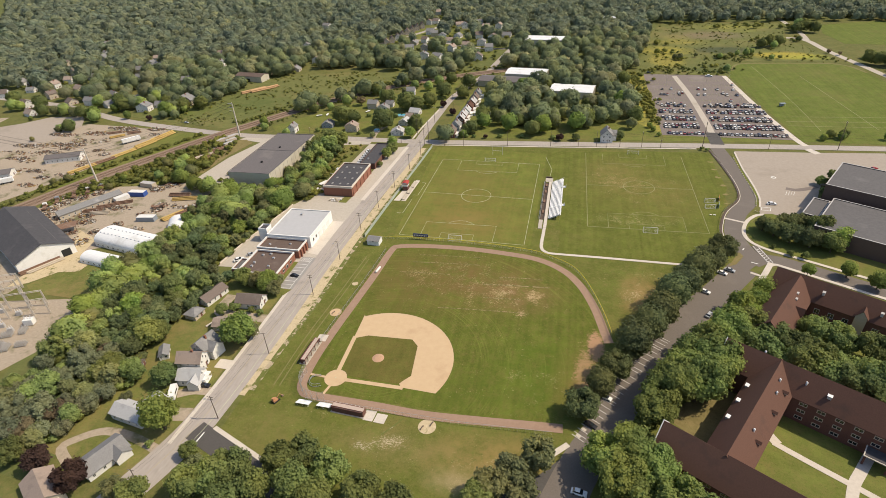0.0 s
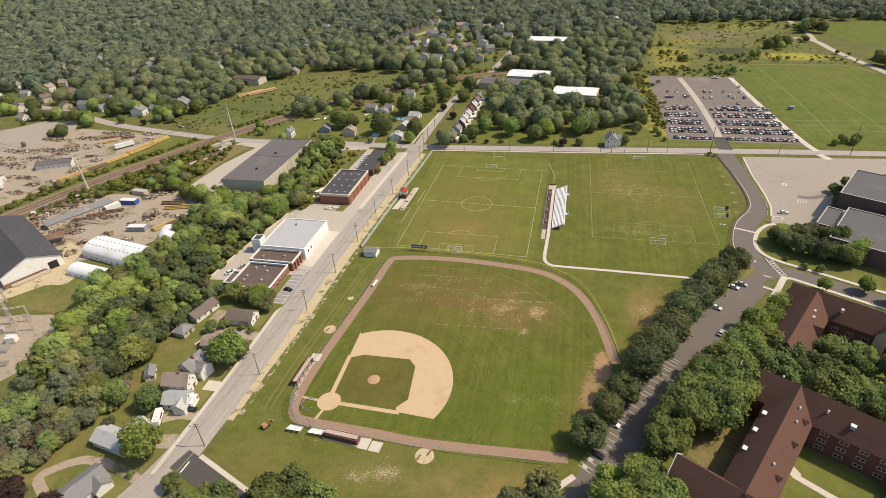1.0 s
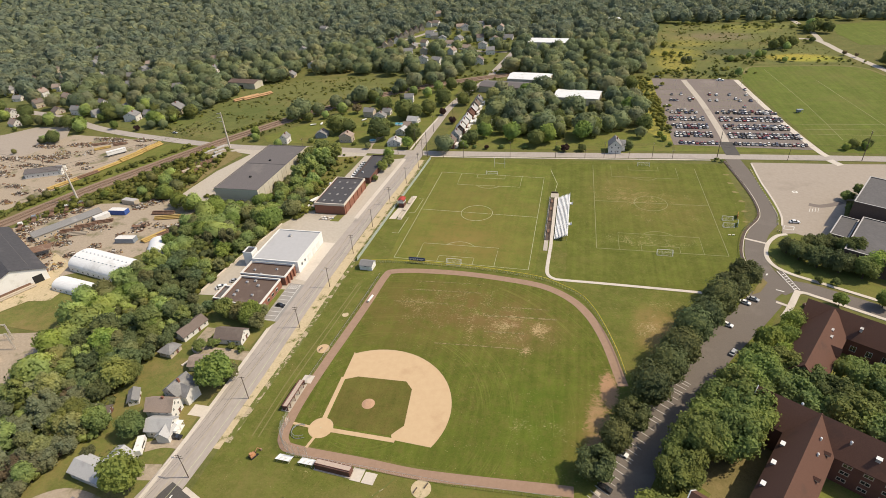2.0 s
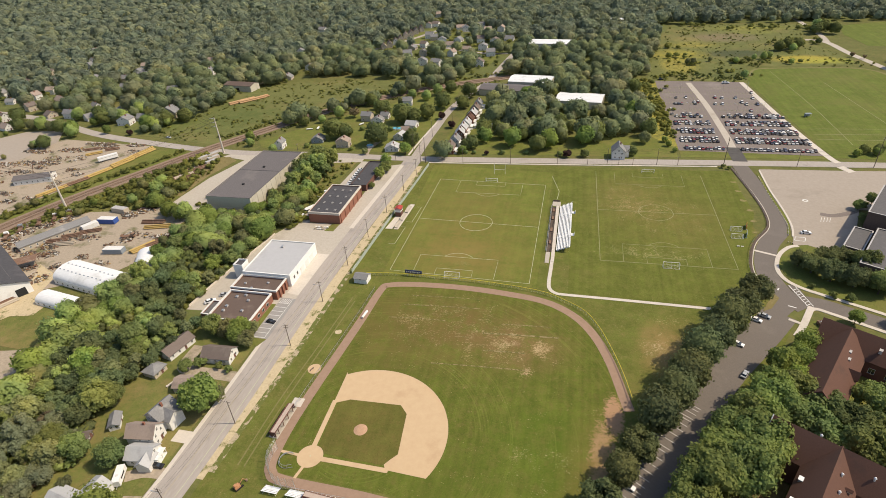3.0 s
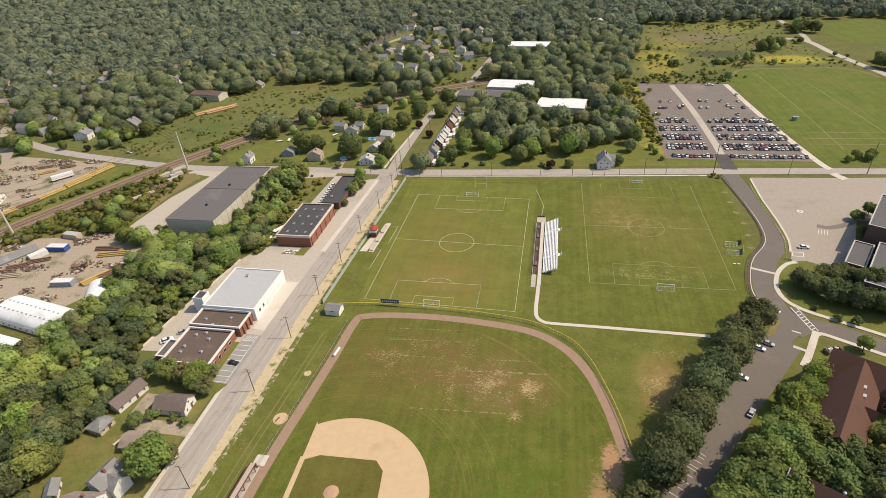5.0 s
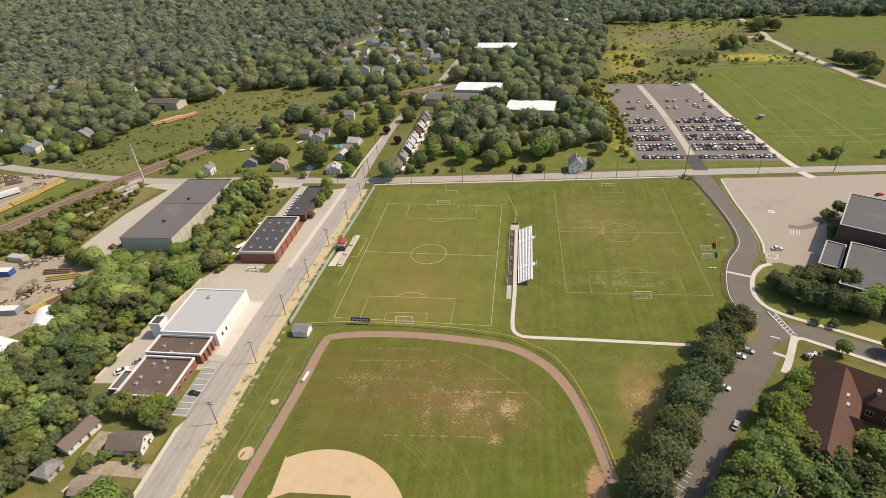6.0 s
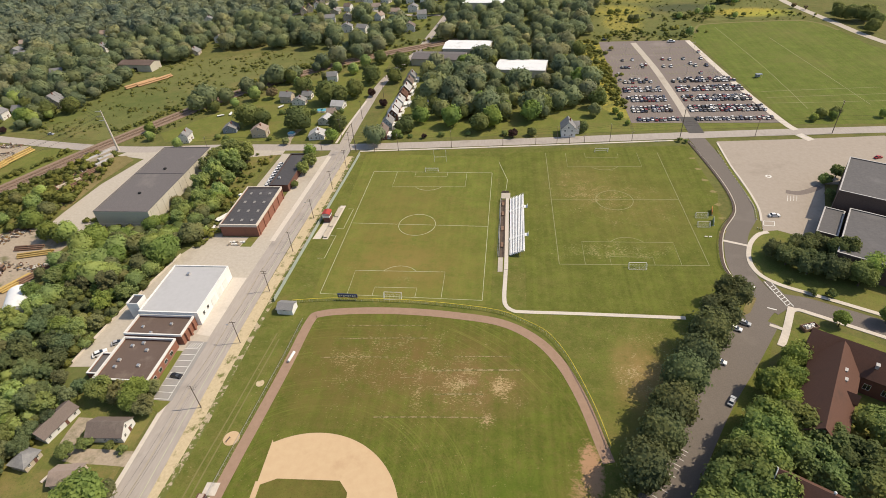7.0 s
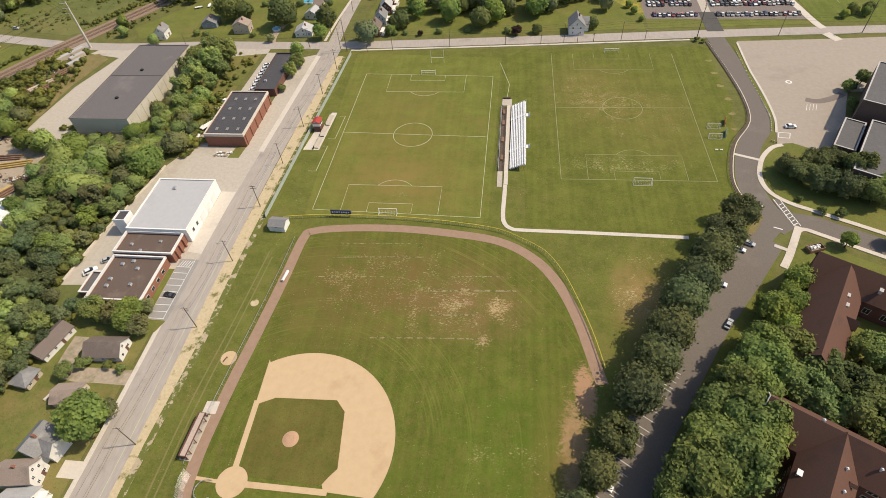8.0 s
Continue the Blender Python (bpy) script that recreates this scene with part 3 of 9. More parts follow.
def soften(me, core, out, f, v, first):
    """Leaf clumps take the light as the rounded mass of the crown does, each leaning its own way a little."""
    q = v[f]
    own = np.cross(q[:, 2] - q[:, 0], q[:, 3] - q[:, 1])
    own /= np.linalg.norm(own, axis=1)[:, None] + 1e-9
    own *= np.sign((own * out).sum(1))[:, None]
    n = np.concatenate([core / np.linalg.norm(core, axis=1)[:, None], np.repeat(own * 0.95 + out, 4, axis=0)])
    n /= np.linalg.norm(n, axis=1)[:, None]
    me.attributes.new("custom_normal", "FLOAT_VECTOR", "POINT").data.foreach_set("vector", n.astype(np.float32).ravel())


def crown_mesh(name, seed, r, h, base, cards, size, material, lobes=40, upright=0.0):
    """A crown of overlapping lobes, each a dark lumpy core under many leaf clumps; h is the top, base its lowest leaf."""
    rng = np.random.default_rng(seed)
    iv, jf = ico_points()
    verts, faces, count = [], [], 0
    mid, half = (h + base) / 2, (h - base) / 2
    centres, radii = [], []
    for k in range(lobes):
        a, zz = k * 2.399 + rng.uniform(-0.4, 0.4), rng.uniform(-0.75, 0.7)
        rad = r * (0.68 if k else 0.0) * math.sqrt(max(0.05, 1 - zz * zz * (1 - 0.3 * upright))) * rng.uniform(0.7, 1.1)
        if upright:
            rad *= 1 - 0.7 * upright * (zz + 1) / 2
        centres.append((rad * math.cos(a), rad * math.sin(a), mid + half * zz * 0.75))
        radii.append(r * rng.uniform(0.16, 0.34) * (2.3 if k == 0 else 1) * (1 - 0.4 * upright * (zz + 1) / 2))
    for c, q in zip(centres, radii):
        p = iv * (q * 0.93 * rng.uniform(0.88, 1.1, (len(iv), 1))) * (1, 1, 0.9) + c
        verts.append(p)
        faces += (jf + count).tolist()
        count += len(p)
    radii, centres = np.array(radii), np.array(centres)
    pick = rng.choice(lobes, cards, p=radii ** 2 / (radii ** 2).sum())
    d = rng.normal(0, 1, (cards, 3))
    d /= np.linalg.norm(d, axis=1)[:, None]
    d[:, 2] = np.where(d[:, 2] < -0.45, -d[:, 2], d[:, 2])
    at = centres[pick] + d * (radii[pick] * rng.uniform(0.9, 1.14, cards) * np.where(rng.random(cards) < 0.25, rng.uniform(1.08, 1.26, cards), 1.0))[:, None]
    out0 = at - np.array((0, 0, mid - 0.35 * half))
    out0 /= np.linalg.norm(out0, axis=1)[:, None]
    v, f = leaf_cards(rng, at, d * 0.7 + out0 * 0.45, size, 0.5)
    verts.append(v)
    faces += (f + count).tolist()
    me = bpy.data.meshes.new(name)
    me.from_pydata(np.concatenate(verts).tolist(), [], faces)
    out = at - np.array((0, 0, mid - 0.35 * half))
    out /= np.linalg.norm(out, axis=1)[:, None]
    soften(me, np.concatenate(verts[:-1]) - np.array((0, 0, mid - 0.35 * half)), d * 0.75 + out * 0.55, f, v, count)
    me.materials.append(material)
    return me


def trunk_mesh(seed, h, r, limbs=6):
    rnd = random.Random(seed)
    bm = bmesh.new()
    top = Vector((rnd.uniform(-0.3, 0.3), rnd.uniform(-0.3, 0.3), h))
    tube(bm, (0, 0, -0.2), (0, 0, h * 0.12), r * 1.5, r, 8)
    tube(bm, (0, 0, h * 0.1), top, r, r * 0.45, 8)
    for k in range(limbs):
        a, z = k * 2.4 + rnd.random(), h * rnd.uniform(0.55, 0.98)
        ln = h * rnd.uniform(0.4, 0.65)
        tube(bm, (top.x * z / h, top.y * z / h, z), (ln * math.cos(a), ln * math.sin(a), z + ln * 0.8), r * 0.4, r * 0.1, 6)
    return mesh_of("trunk", bm, M["bark"], True)


TREES, FAR_TREES = {}, {}
FAR_KINDS = {"oak": (7.4, 14.0), "wild": (6.4, 14.0), "maple": (5.5, 11.0), "olive": (5.0, 10.0), "wild_olive": (5.6, 12.5), "wild_bright": (6.0, 12.5), "bush": (2.0, 2.6)}


def tree_kind(key, label, seeds, r, h, base, cards, size, material, trunk=None, upright=0.0, group="", lobes=40):
    """Several grown forms of one kind of tree, each a thing of a trunk and a crown."""
    forms = []
    for s in seeds:
        forms.append((crown_mesh("crown", s, r, h, base, cards, size, material, lobes, upright), trunk_mesh(s, trunk or (base + h) * 0.4, r * 0.055)))
    TREES[key] = (forms, label, group)


def tree(key, x, y, s=1.0, sz=None, rnd=random):
    forms, label, group = TREES[key]
    crown, trunk = rnd.choice(forms)
    if (y > 394 or x < -214) and key in FAR_KINDS:
        r, h = FAR_KINDS[key]
        rnd.uniform(0, 360), rnd.uniform(0.92, 1.1)
        FAR_TREES.setdefault(key, []).append((x, y, r * s, h * (sz or s)))
        return None
    t = thing("bush" if key == "bush" else "tree", label, "bush" if key == "bush" else "tree", group)
    part("trunk", trunk, None, t, "brown bark trunk with limbs")
    part("crown", crown, None, t)
    t.matrix_basis = sized(x, y, s, rnd.uniform(0, 360), 0, sz or s * rnd.uniform(0.92, 1.1))
    return t


BALLS = {}


def ball(level):
    """Directions and faces of a fine ball, without its lowest cap."""
    if level not in BALLS:
        bm = bmesh.new()
        bmesh.ops.create_icosphere(bm, subdivisions=level, radius=1.0)
        bmesh.ops.delete(bm, geom=[v for v in bm.verts if v.co.z < -0.9], context="VERTS")
        bm.verts.index_update()
        BALLS[level] = np.array([v.co[:] for v in bm.verts]), np.array([[v.index for v in f.verts] for f in bm.faces])
        bm.free()
    return BALLS[level]


def wood(name, spots, cards, size, material, label, seed=5, level=2, soft=True):
    """Many crowns as one mesh: each a heap of lobes down to the ground under ragged leaf clumps. spots: rows of x, y, radius, height."""
    rng = np.random.default_rng(seed)
    iv, jf = ball(level)
    n, nv = len(spots), len(iv)
    sp = np.array(spots)
    full = np.stack([sp[:, 2], sp[:, 2], sp[:, 3] * 0.5], 1)[:, None, :]
    foot = np.stack([sp[:, 0], sp[:, 1], sp[:, 3] * 0.5], 1)[:, None, :]
    heads = rng.normal(0, 1, (n, 11, 3))
    heads[..., 2] = np.abs(heads[..., 2]) * 0.9 - 0.25
    heads /= np.linalg.norm(heads, axis=2)[:, :, None]

    def swell(d):
        """How far the heap of lobes reaches in each direction."""
        near = np.einsum("nvk,nhk->nvh", d, heads)
        return 0.74 + 0.3 * np.exp((near - 1) * 9).max(2)

    d0 = np.broadcast_to(iv[None], (n, nv, 3))
    low = np.where(iv[:, 2] < 0, 1 / np.sqrt(np.maximum(0.3, 1 - iv[:, 2] ** 2)), 1.0)
    shape = iv[None] * np.stack([low, low, np.ones(nv)], 1)[None]
    core = shape * (swell(d0) * rng.uniform(0.84, 1.12, (n, nv)))[..., None] * (0.93 if cards else 1.0)
    core = core * full + foot
    count = n * len(jf)
    lump = core[:, jf.ravel(), :].reshape(-1, 3, 3)
    lump = lump + (lump - lump.mean(1, keepdims=True)) * rng.uniform(0.0, 0.5, (count, 1, 1)) + rng.normal(0, 0.05, (count, 1, 3)) * np.repeat(sp[:, 2], len(jf))[:, None, None]
    verts, loops = [lump.reshape(-1, 3)], [np.arange(count * 3)]
    starts = np.arange(count) * 3
    if cards:
        d = rng.normal(0, 1, (n, cards, 3))
        d /= np.linalg.norm(d, axis=2)[:, :, None]
        d[..., 2] = np.where(d[..., 2] < -0.3, -d[..., 2], d[..., 2])
        at = d * (swell(d) * rng.uniform(0.9, 1.16, (n, cards)))[..., None] * full + foot
        v, f = leaf_cards(rng, at.reshape(-1, 3), d.reshape(-1, 3), np.repeat(size * sp[:, 2] / 5.0, cards), 0.5)
        verts.append(v)
        loops.append((f + count * 3).ravel())
        starts = np.concatenate([starts, count * 3 + np.arange(len(f)) * 4])
    allv, alll = np.concatenate(verts), np.concatenate(loops)
    me = bpy.data.meshes.new(name)
    me.vertices.add(len(allv))
    me.vertices.foreach_set("co", allv.astype(np.float32).ravel())
    me.loops.add(len(alll))
    me.loops.foreach_set("vertex_index", alll.astype(np.int32))
    me.polygons.add(len(starts))
    me.polygons.foreach_set("loop_start", starts.astype(np.int32))
    me.update(calc_edges=True)
    if soft and cards:
        soften(me, (lump.reshape(n, -1, 3) - foot).reshape(-1, 3), d.reshape(-1, 3) + np.array((0, 0, 0.25)), f, v, count * 3)
    else:
        me.polygons.foreach_set("use_smooth", [False] * len(starts))
    me.materials.append(material)
    return tagged(new(name, me), label, "woods", kind="stuff")


# ---- the ground and what is laid on it ----
# houses of the village among the woods: place, and whether it keeps a wide open yard
VILLAGE = [(-570, 507), (-499, 455), (-512, 418), (-473, 453), (-448, 449), (-553, 545), (-568, 526), (-610, 633), (-685, 724), (-768, 818), (-879, 825), (-450, 504), (-510, 573), (-524, 613), (-497, 588), (-417, 533), (-400, 440), (-391, 452), (-457, 666), (-420, 605), (-313, 588), (-447, 782), (-561, 1064), (-302, 626),
           (-193, 778), (-202, 789), (-196, 736), (-209, 725), (-176, 649), (-158, 644), (-110, 643), (-137, 715), (-118, 721), (-104, 690), (-212, 868), (-222, 863), (-165, 739), (-172, 850), (-107, 1024), (-636, 664), (-497, 879), (-228, 947), (-596, 834), (-586, 491), (-535, 640), (-640, 560), (-350, 700), (-380, 840),
           (-150, 690), (-186, 692), (-158, 768), (-128, 762), (-160, 832), (-142, 852), (-108, 752), (-205, 688), (-178, 760), (-128, 820), (-92, 770), (-110, 830), (-540, 472), (-530, 500), (-600, 470), (-470, 482), (-620, 512), (-560, 582), (-592, 562), (-482, 540), (-640, 602), (-432, 470), (-380, 475), (-540, 440), (-365, 462)]
TERRACE = [(-246, 724), (-243, 738), (-240, 755), (-238, 772), (-236, 790), (-233, 806), (-230, 821), (-226, 836)]
HALLS = [(-46, 568, 40, 24, 7), (-69, 545, 44, 20, 5.5), (0, 515, 38, 24, 6), (-38, 728, 46, 24, 7), (41, 866, 34, 14, 6), (24, 778, 11, 9, 4), (-346, 549, 34, 14, 6)]
sheet("ground", [(-2600, -500), (2000, -500), (2000, 4200), (-2600, 4200)], 0.0, M["ground"], "patchy green and straw-coloured open ground", "ground", thick=2.0)
sheet("ground_woods", [(-2400, 470), (-560, 470), (-420, 590), (-300, 640), (-220, 600), (-140, 580), (-90, 600), (60, 610), (110, 860), (300, 860), (420, 900), (1500, 900), (1500, 3600), (-2400, 3600)], 0.04, M["woods_floor"],
      "dark leafy floor of the far woods", "ground")
sheet("ground_thicket", [(-160, 215), (-163, 330), (-188, 330), (-188, 290), (-225, 288), (-215, 200), (-222, 130), (-205, 80), (-165, 78), (-160, 120), (-163, 190)], 0.04, M["woods_floor"], "dark floor of the thicket beside the yards", "ground")
sheet("meadow", [(62, 592), (150, 588), (158, 640), (262, 645), (240, 760), (270, 850), (115, 850), (80, 760)], 0.05, M["meadow"], "overgrown meadow with yellow goldenrod", "meadow")
sheet("meadow_rail", [(-420, 425), (-290, 400), (-262, 425), (-215, 492), (-150, 560), (-160, 580), (-235, 590), (-330, 560), (-430, 520)], 0.05, M["meadow"], "rough green field beside the railway", "meadow")
sheet("far_field", [(161, 412), (215, 411), (420, 416), (400, 470), (300, 500), (274, 560), (270, 609), (262, 630), (240, 636), (200, 637), (170, 634), (158, 626), (153, 606), (147, 584)], 0.06, M["lawn_bright"], "wide mown green sports field", "field")
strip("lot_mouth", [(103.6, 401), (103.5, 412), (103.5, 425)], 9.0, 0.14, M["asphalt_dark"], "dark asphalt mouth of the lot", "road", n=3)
sheet("far_field_2", [(294, 724), (332, 718), (460, 700), (640, 800), (640, 850), (385, 856), (340, 846), (302, 832), (290, 780)], 0.06, M["lawn_bright"], "distant mown green field", "field")

sheet("rail_verge", [(-362, 262), (-350, 300), (-341, 340), (-333, 384), (-306, 389), (-293, 384), (-313, 343), (-331, 306), (-345, 272)], 0.09, M["lawn"], "bright green strip between the yard and the railway", "grass")
sheet("gravel_lane", [(-520, 380), (-500, 395), (-486, 414), (-451, 420), (-432, 394), (-431, 358), (-451, 331), (-500, 340)], 0.1, M["lot_pale"], "bare pale lot beyond the storage yard", "yard")
sheet("siding_strip", [(-283, 328), (-270, 373), (-256, 377), (-247, 371), (-252.6, 340), (-253, 312), (-266, 312)], 0.112, M["dry_bed"], "bare brown strip strewn with scrap beside the siding", "yard")
sheet("warehouse_lane", [(-252.5, 292), (-252.2, 310), (-249.8, 340), (-241.5, 370), (-235, 387), (-221, 387), (-221, 292)], 0.115, M["concrete_yard"], "pale concrete lane beside the warehouse", "road")

# sports ground
sheet("grass_verge", [(-113, 78), (20, 96), (88, 232), (96, 385), (-106, 380), (-112, 240)], 0.05, M["verge"], "worn green verge round the playing fields", "grass")
OUT = [(-91.5, 132), (-50, 131), (2, 131)] + [tuple(p)[:2] for p in glide([(14, 148), (20, 168), (20.5, 182), (17, 199), (10, 214), (2, 225), (-11, 233.5), (-30, 237.5), (-50, 239), (-70, 238), (-88, 235)], 4)] + [(-92, 210), (-94, 150)]
sheet("outfield", OUT, 0.09, M["outfield"], "mown outfield turf with straw-coloured worn patches", "field")
HOME = (-81.4, 139.6)
TRACK = [(5.5, 130.6), (-3, 130.2), (-40, 128), (-62, 128.8), (-86, 129.5), (-91.5, 131.5), (-93.6, 137), (-94, 150), (-92.6, 170), (-91, 186), (-88.8, 210), (-87.2, 232), (-84, 236.5), (-70, 238.8), (-50, 239.4), (-30, 237.9), (-11, 234.5), (2, 226.5), (10.5, 215), (16.5, 200), (20.5, 184), (22.2, 177)]
strip("warning_track", TRACK, 3.8, 0.13, M["track"], "reddish cinder warning track round the baseball field", "track", n=6)
# skinned infield: edge of the clay fan, 29 m round the mound
fan = arc(-67.0, 152.5, 29.3, -28.5, 122, 40)
sheet("infield_clay", [(-82.6, 163.5), (-83.1, 178.4)] + fan[::-1] + [(-55, 139.2)] + [(-56, 141), (-53, 145.5), (-55, 162.5), (-58, 165.9), (-77, 165.3), (-81, 163)], 0.12, M["clay"], "raked tan clay fan of the infield", "infield")
sheet("infield_grass", [(-80.2, 141.5), (-56.5, 140.7), (-52.6, 145.6), (-54.4, 162.4), (-57.6, 165.9), (-76.8, 165.3), (-81.2, 163.2)], 0.13, M["infield_turf"], "mown grass square of the infield", "infield")
sheet("home_circle", arc(*HOME, 4.4, 0, 360, 32)[:-1], 0.16, M["clay"], "round clay area at home plate", "infield")
strip("base_path", [(-81.8, 143), (-82.4, 164)], 1.7, 0.15, M["clay"], "clay running path to third base", "infield", n=1)
strip("base_path_2", [(-78, 139.3), (-54, 139.0)], 1.7, 0.15, M["clay"], "clay running path to first base", "infield", n=1)
strip("foot_path", [(-85.5, 139.4), (-92, 139.8)], 1.0, 0.15, M["clay"], "narrow worn path behind the plate", "path", n=1)
strip("foot_path_3", [(-55.4, 117.2), (-52.5, 121), (-49.7, 125.4)], 0.6, 0.1, M["sand_edge"], "narrow worn path to the dugout", "path", n=3)
strip("foot_path_2", [(-82, 135.5), (-83, 131)], 1.0, 0.15, M["clay"], "narrow worn path to the track", "path", n=1)
mound = bmesh.new()
tube(mound, (-68.4, 152.9, 0.05), (-68.4, 152.9, 0.4), 2.8, 1.2, 28)
tagged(part("pitching_mound", mound, M["clay_dark"]), "low round reddish clay pitching mound", "mound")
sheet("home_plate", [(-81.6, 139.5), (-81.2, 139.5), (-81.2, 139.8), (-81.4, 139.95), (-81.6, 139.8)], 0.19, M["white_paint"], "white rubber home plate", "plate")

# football pitches
PX0, PX1, PY0, PY1 = -88.0, -18.8, 247.9, 354.0
pitch = sheet("pitch", [(-90.5, 245.5), (-15.5, 244), (-14.5, 372), (-96, 377), (-93, 300)], 0.1, M["pitch"], "sun-worn green soccer pitch with white lines", "pitch")


def lines(parent, z, material, rows, w=0.16):
    for name, pts in rows:
        bm = bmesh.new()
        band(bm, [Vector((*p, 0)) for p in pts], w, z - 0.05, z)
        part(name, bm, material, parent)


def penalty(parent, material, cx, y, s, z, w=0.16):
    lines(parent, z, material, [
        ("penalty_area_line", [(cx - 20.15, y), (cx - 20.15, y + s * 16.5), (cx + 20.15, y + s * 16.5), (cx + 20.15, y)]),
        ("goal_area_line", [(cx - 9.16, y), (cx - 9.16, y + s * 5.5), (cx + 9.16, y + s * 5.5), (cx + 9.16, y)]),
        ("penalty_arc", arc(cx, y + s * 11, 9.15, 90 * s - 53, 90 * s + 53, 16))], w)


PCX, PCY = -56.0, 301.0
lines(pitch, 0.13, M["white_paint"], [("touchline", [(PX0, PY0 + 0.9), (PX0 + 1.5, PY1 + 0.9)]), ("touchline", [(PX1, PY0 - 0.9), (PX1 + 0.6, PY1 - 1.2)]), ("goal_line", [(PX0, PY0 + 0.9), (PX1, PY0 - 0.9)]),
      ("goal_line", [(PX0 + 1.5, PY1 + 0.9), (PX1 + 0.6, PY1 - 1.2)]), ("halfway_line", [(-87.2, 302), (-18.5, 300)])], 0.18)
lines(pitch, 0.15, M["white_paint"], [("centre_circle", arc(PCX + 2.5, PCY, 9.15, 0, 360, 40))], 0.2)
penalty(pitch, M["white_paint"], -56.0, 248.2, 1, 0.14, 0.17)
penalty(pitch, M["white_paint"], -52.5, 354.0, -1, 0.14, 0.16)
lines(pitch, 0.14, M["white_paint"], [("bench_box_line", [(-93.5, 297), (-90, 297), (-89.2, 315), (-92, 315)]), ("bench_box_line", [(-96.5, 273), (-93, 273), (-92.2, 291), (-95, 291)]),
      ("fence_line", [(-14.8, 366), (-9.5, 345), (-10.5, 331)])], 0.2)
practice = sheet("practice_pitch", [(-14, 376), (-13.5, 330), (-8, 329), (-1, 270), (-1, 243), (60, 241.5), (87, 262), (83, 285), (96, 330), (93, 385), (40, 381)], 0.1, M["pitch_far"], "green practice pitch with faded lines", "pitch")
lines(practice, 0.13, M["line_faint"], [("touchline", [(13.7, 271.6), (12.4, 376.5)]), ("touchline", [(76.3, 272.3), (75.6, 376)]), ("goal_line", [(13.7, 271.6), (76.3, 272.3)]),
      ("halfway_line", [(13, 324.5), (76, 325)]), ("centre_circle", arc(44.5, 324.5, 9.15, 0, 360, 32))], 0.26)
penalty(practice, M["line_faint"], 45, 272, 1, 0.14, 0.22)
penalty(practice, M["line_faint"], 44, 376, -1, 0.14, 0.22)
strip("concrete_path", [(-9.3, 279), (-9.6, 262), (-9.9, 250), (-9.2, 244.5), (-6.5, 241.6), (-2, 240.9), (20, 240.7), (59, 240.0)], 1.7, 0.17, M["concrete"], "narrow pale concrete footpath", "path", n=6)

# roads
MAIN = [(-137, 60), (-124.5, 97), (-121.5, 120), (-120.6, 160), (-120.8, 200), (-120.2, 240), (-118.6, 290), (-115.5, 340), (-113.4, 385), (-113.2, 424), (-112.3, 452), (-111.4, 480), (-108.5, 507), (-100, 545), (-91.5, 580), (-87, 620), (-79, 690), (-60, 860)]
strip("main_road", MAIN[:9], 12.6, 0.1, M["road_old"], "old pale grey two-lane road", "road", n=6)
strip("north_road", MAIN[8:], 6.8, 0.1, M["road_old"], "old pale grey road to the north", "road", n=6)
strip("cross_road", [(-620, 470), (-500, 447), (-410, 414), (-340, 398), (-262, 386), (-190, 387.5), (-112, 386.5), (-10, 391.5), (95, 398), (200, 403), (420, 410), (700, 415)], 8.6, 0.11, M["road_old"], "old pale grey cross road", "road", n=6)
strip("sidewalk", [(-127.4, 100), (-126.6, 130), (-126.4, 165), (-126.6, 190)], 1.5, 0.16, M["concrete"], "narrow concrete sidewalk", "sidewalk", n=5)
strip("sidewalk_2", [(-123, 286), (-120.8, 330), (-118.6, 374)], 2.6, 0.16, M["concrete"], "concrete sidewalk beside the old road", "sidewalk", n=5)
strip("sidewalk_5", [(-119.3, 392), (-118.4, 412), (-117, 432), (-114.6, 462)], 1.5, 0.15, M["concrete"], "pale concrete sidewalk of the north road", "sidewalk", n=4)
strip("sidewalk_3", [(-101, 380.6), (-10, 385.4), (88, 391.5)], 1.4, 0.14, M["concrete"], "concrete sidewalk along the cross road", "sidewalk", n=4)
strip("roadside_sand", [(-115, 125), (-114.1, 150), (-112.4, 180), (-112, 215), (-111, 250), (-109.9, 280), (-108.3, 320), (-106.4, 374)], 5.0, 0.075, M["sand"], "sandy worn road shoulder", "shoulder", n=5)
strip("roadside_sand_2", [(-111.4, 128), (-110.6, 150), (-108.8, 180), (-108.4, 215), (-107.3, 250), (-106.4, 280), (-104.9, 320), (-103.2, 374)], 2.4, 0.07, M["sand_edge"], "thin grass on sand beside the road", "shoulder", n=5)
strip("wheel_track", [(-104, 132), (-103.4, 160), (-101, 190), (-98.5, 225)], 0.5, 0.08, M["wheel_track"], "faint worn wheel track in the grass", "track", n=5)
strip("wheel_track_2", [(-101.6, 132), (-101, 160), (-98.8, 190), (-96.6, 222)], 0.5, 0.08, M["wheel_track"], "faint worn wheel track in the grass", "track", n=5)
bm = bmesh.new()
g = glide(MAIN, 12)
for k in range(8, len(g) - 1):
    d = (g[k + 1] - g[k]).normalized() * 1.6
    for off in (0.16, -0.16):
        s = Vector((-d.y, d.x, 0)).normalized() * off
        band(bm, [g[k] + s, g[k] + s + (g[k + 1] - g[k]) * 1.0], 0.12, 0.08, 0.125)
tagged(part("centre_line", bm, M["old_yellow"]), "faded yellow double centre line", "road marking", kind="structure")
strip("edge_line", [(p.x + 3.9, p.y) for p in glide(MAIN[1:9], 3)], 0.14, 0.13, M["white_paint"], "faded white edge line", "road marking", n=1)
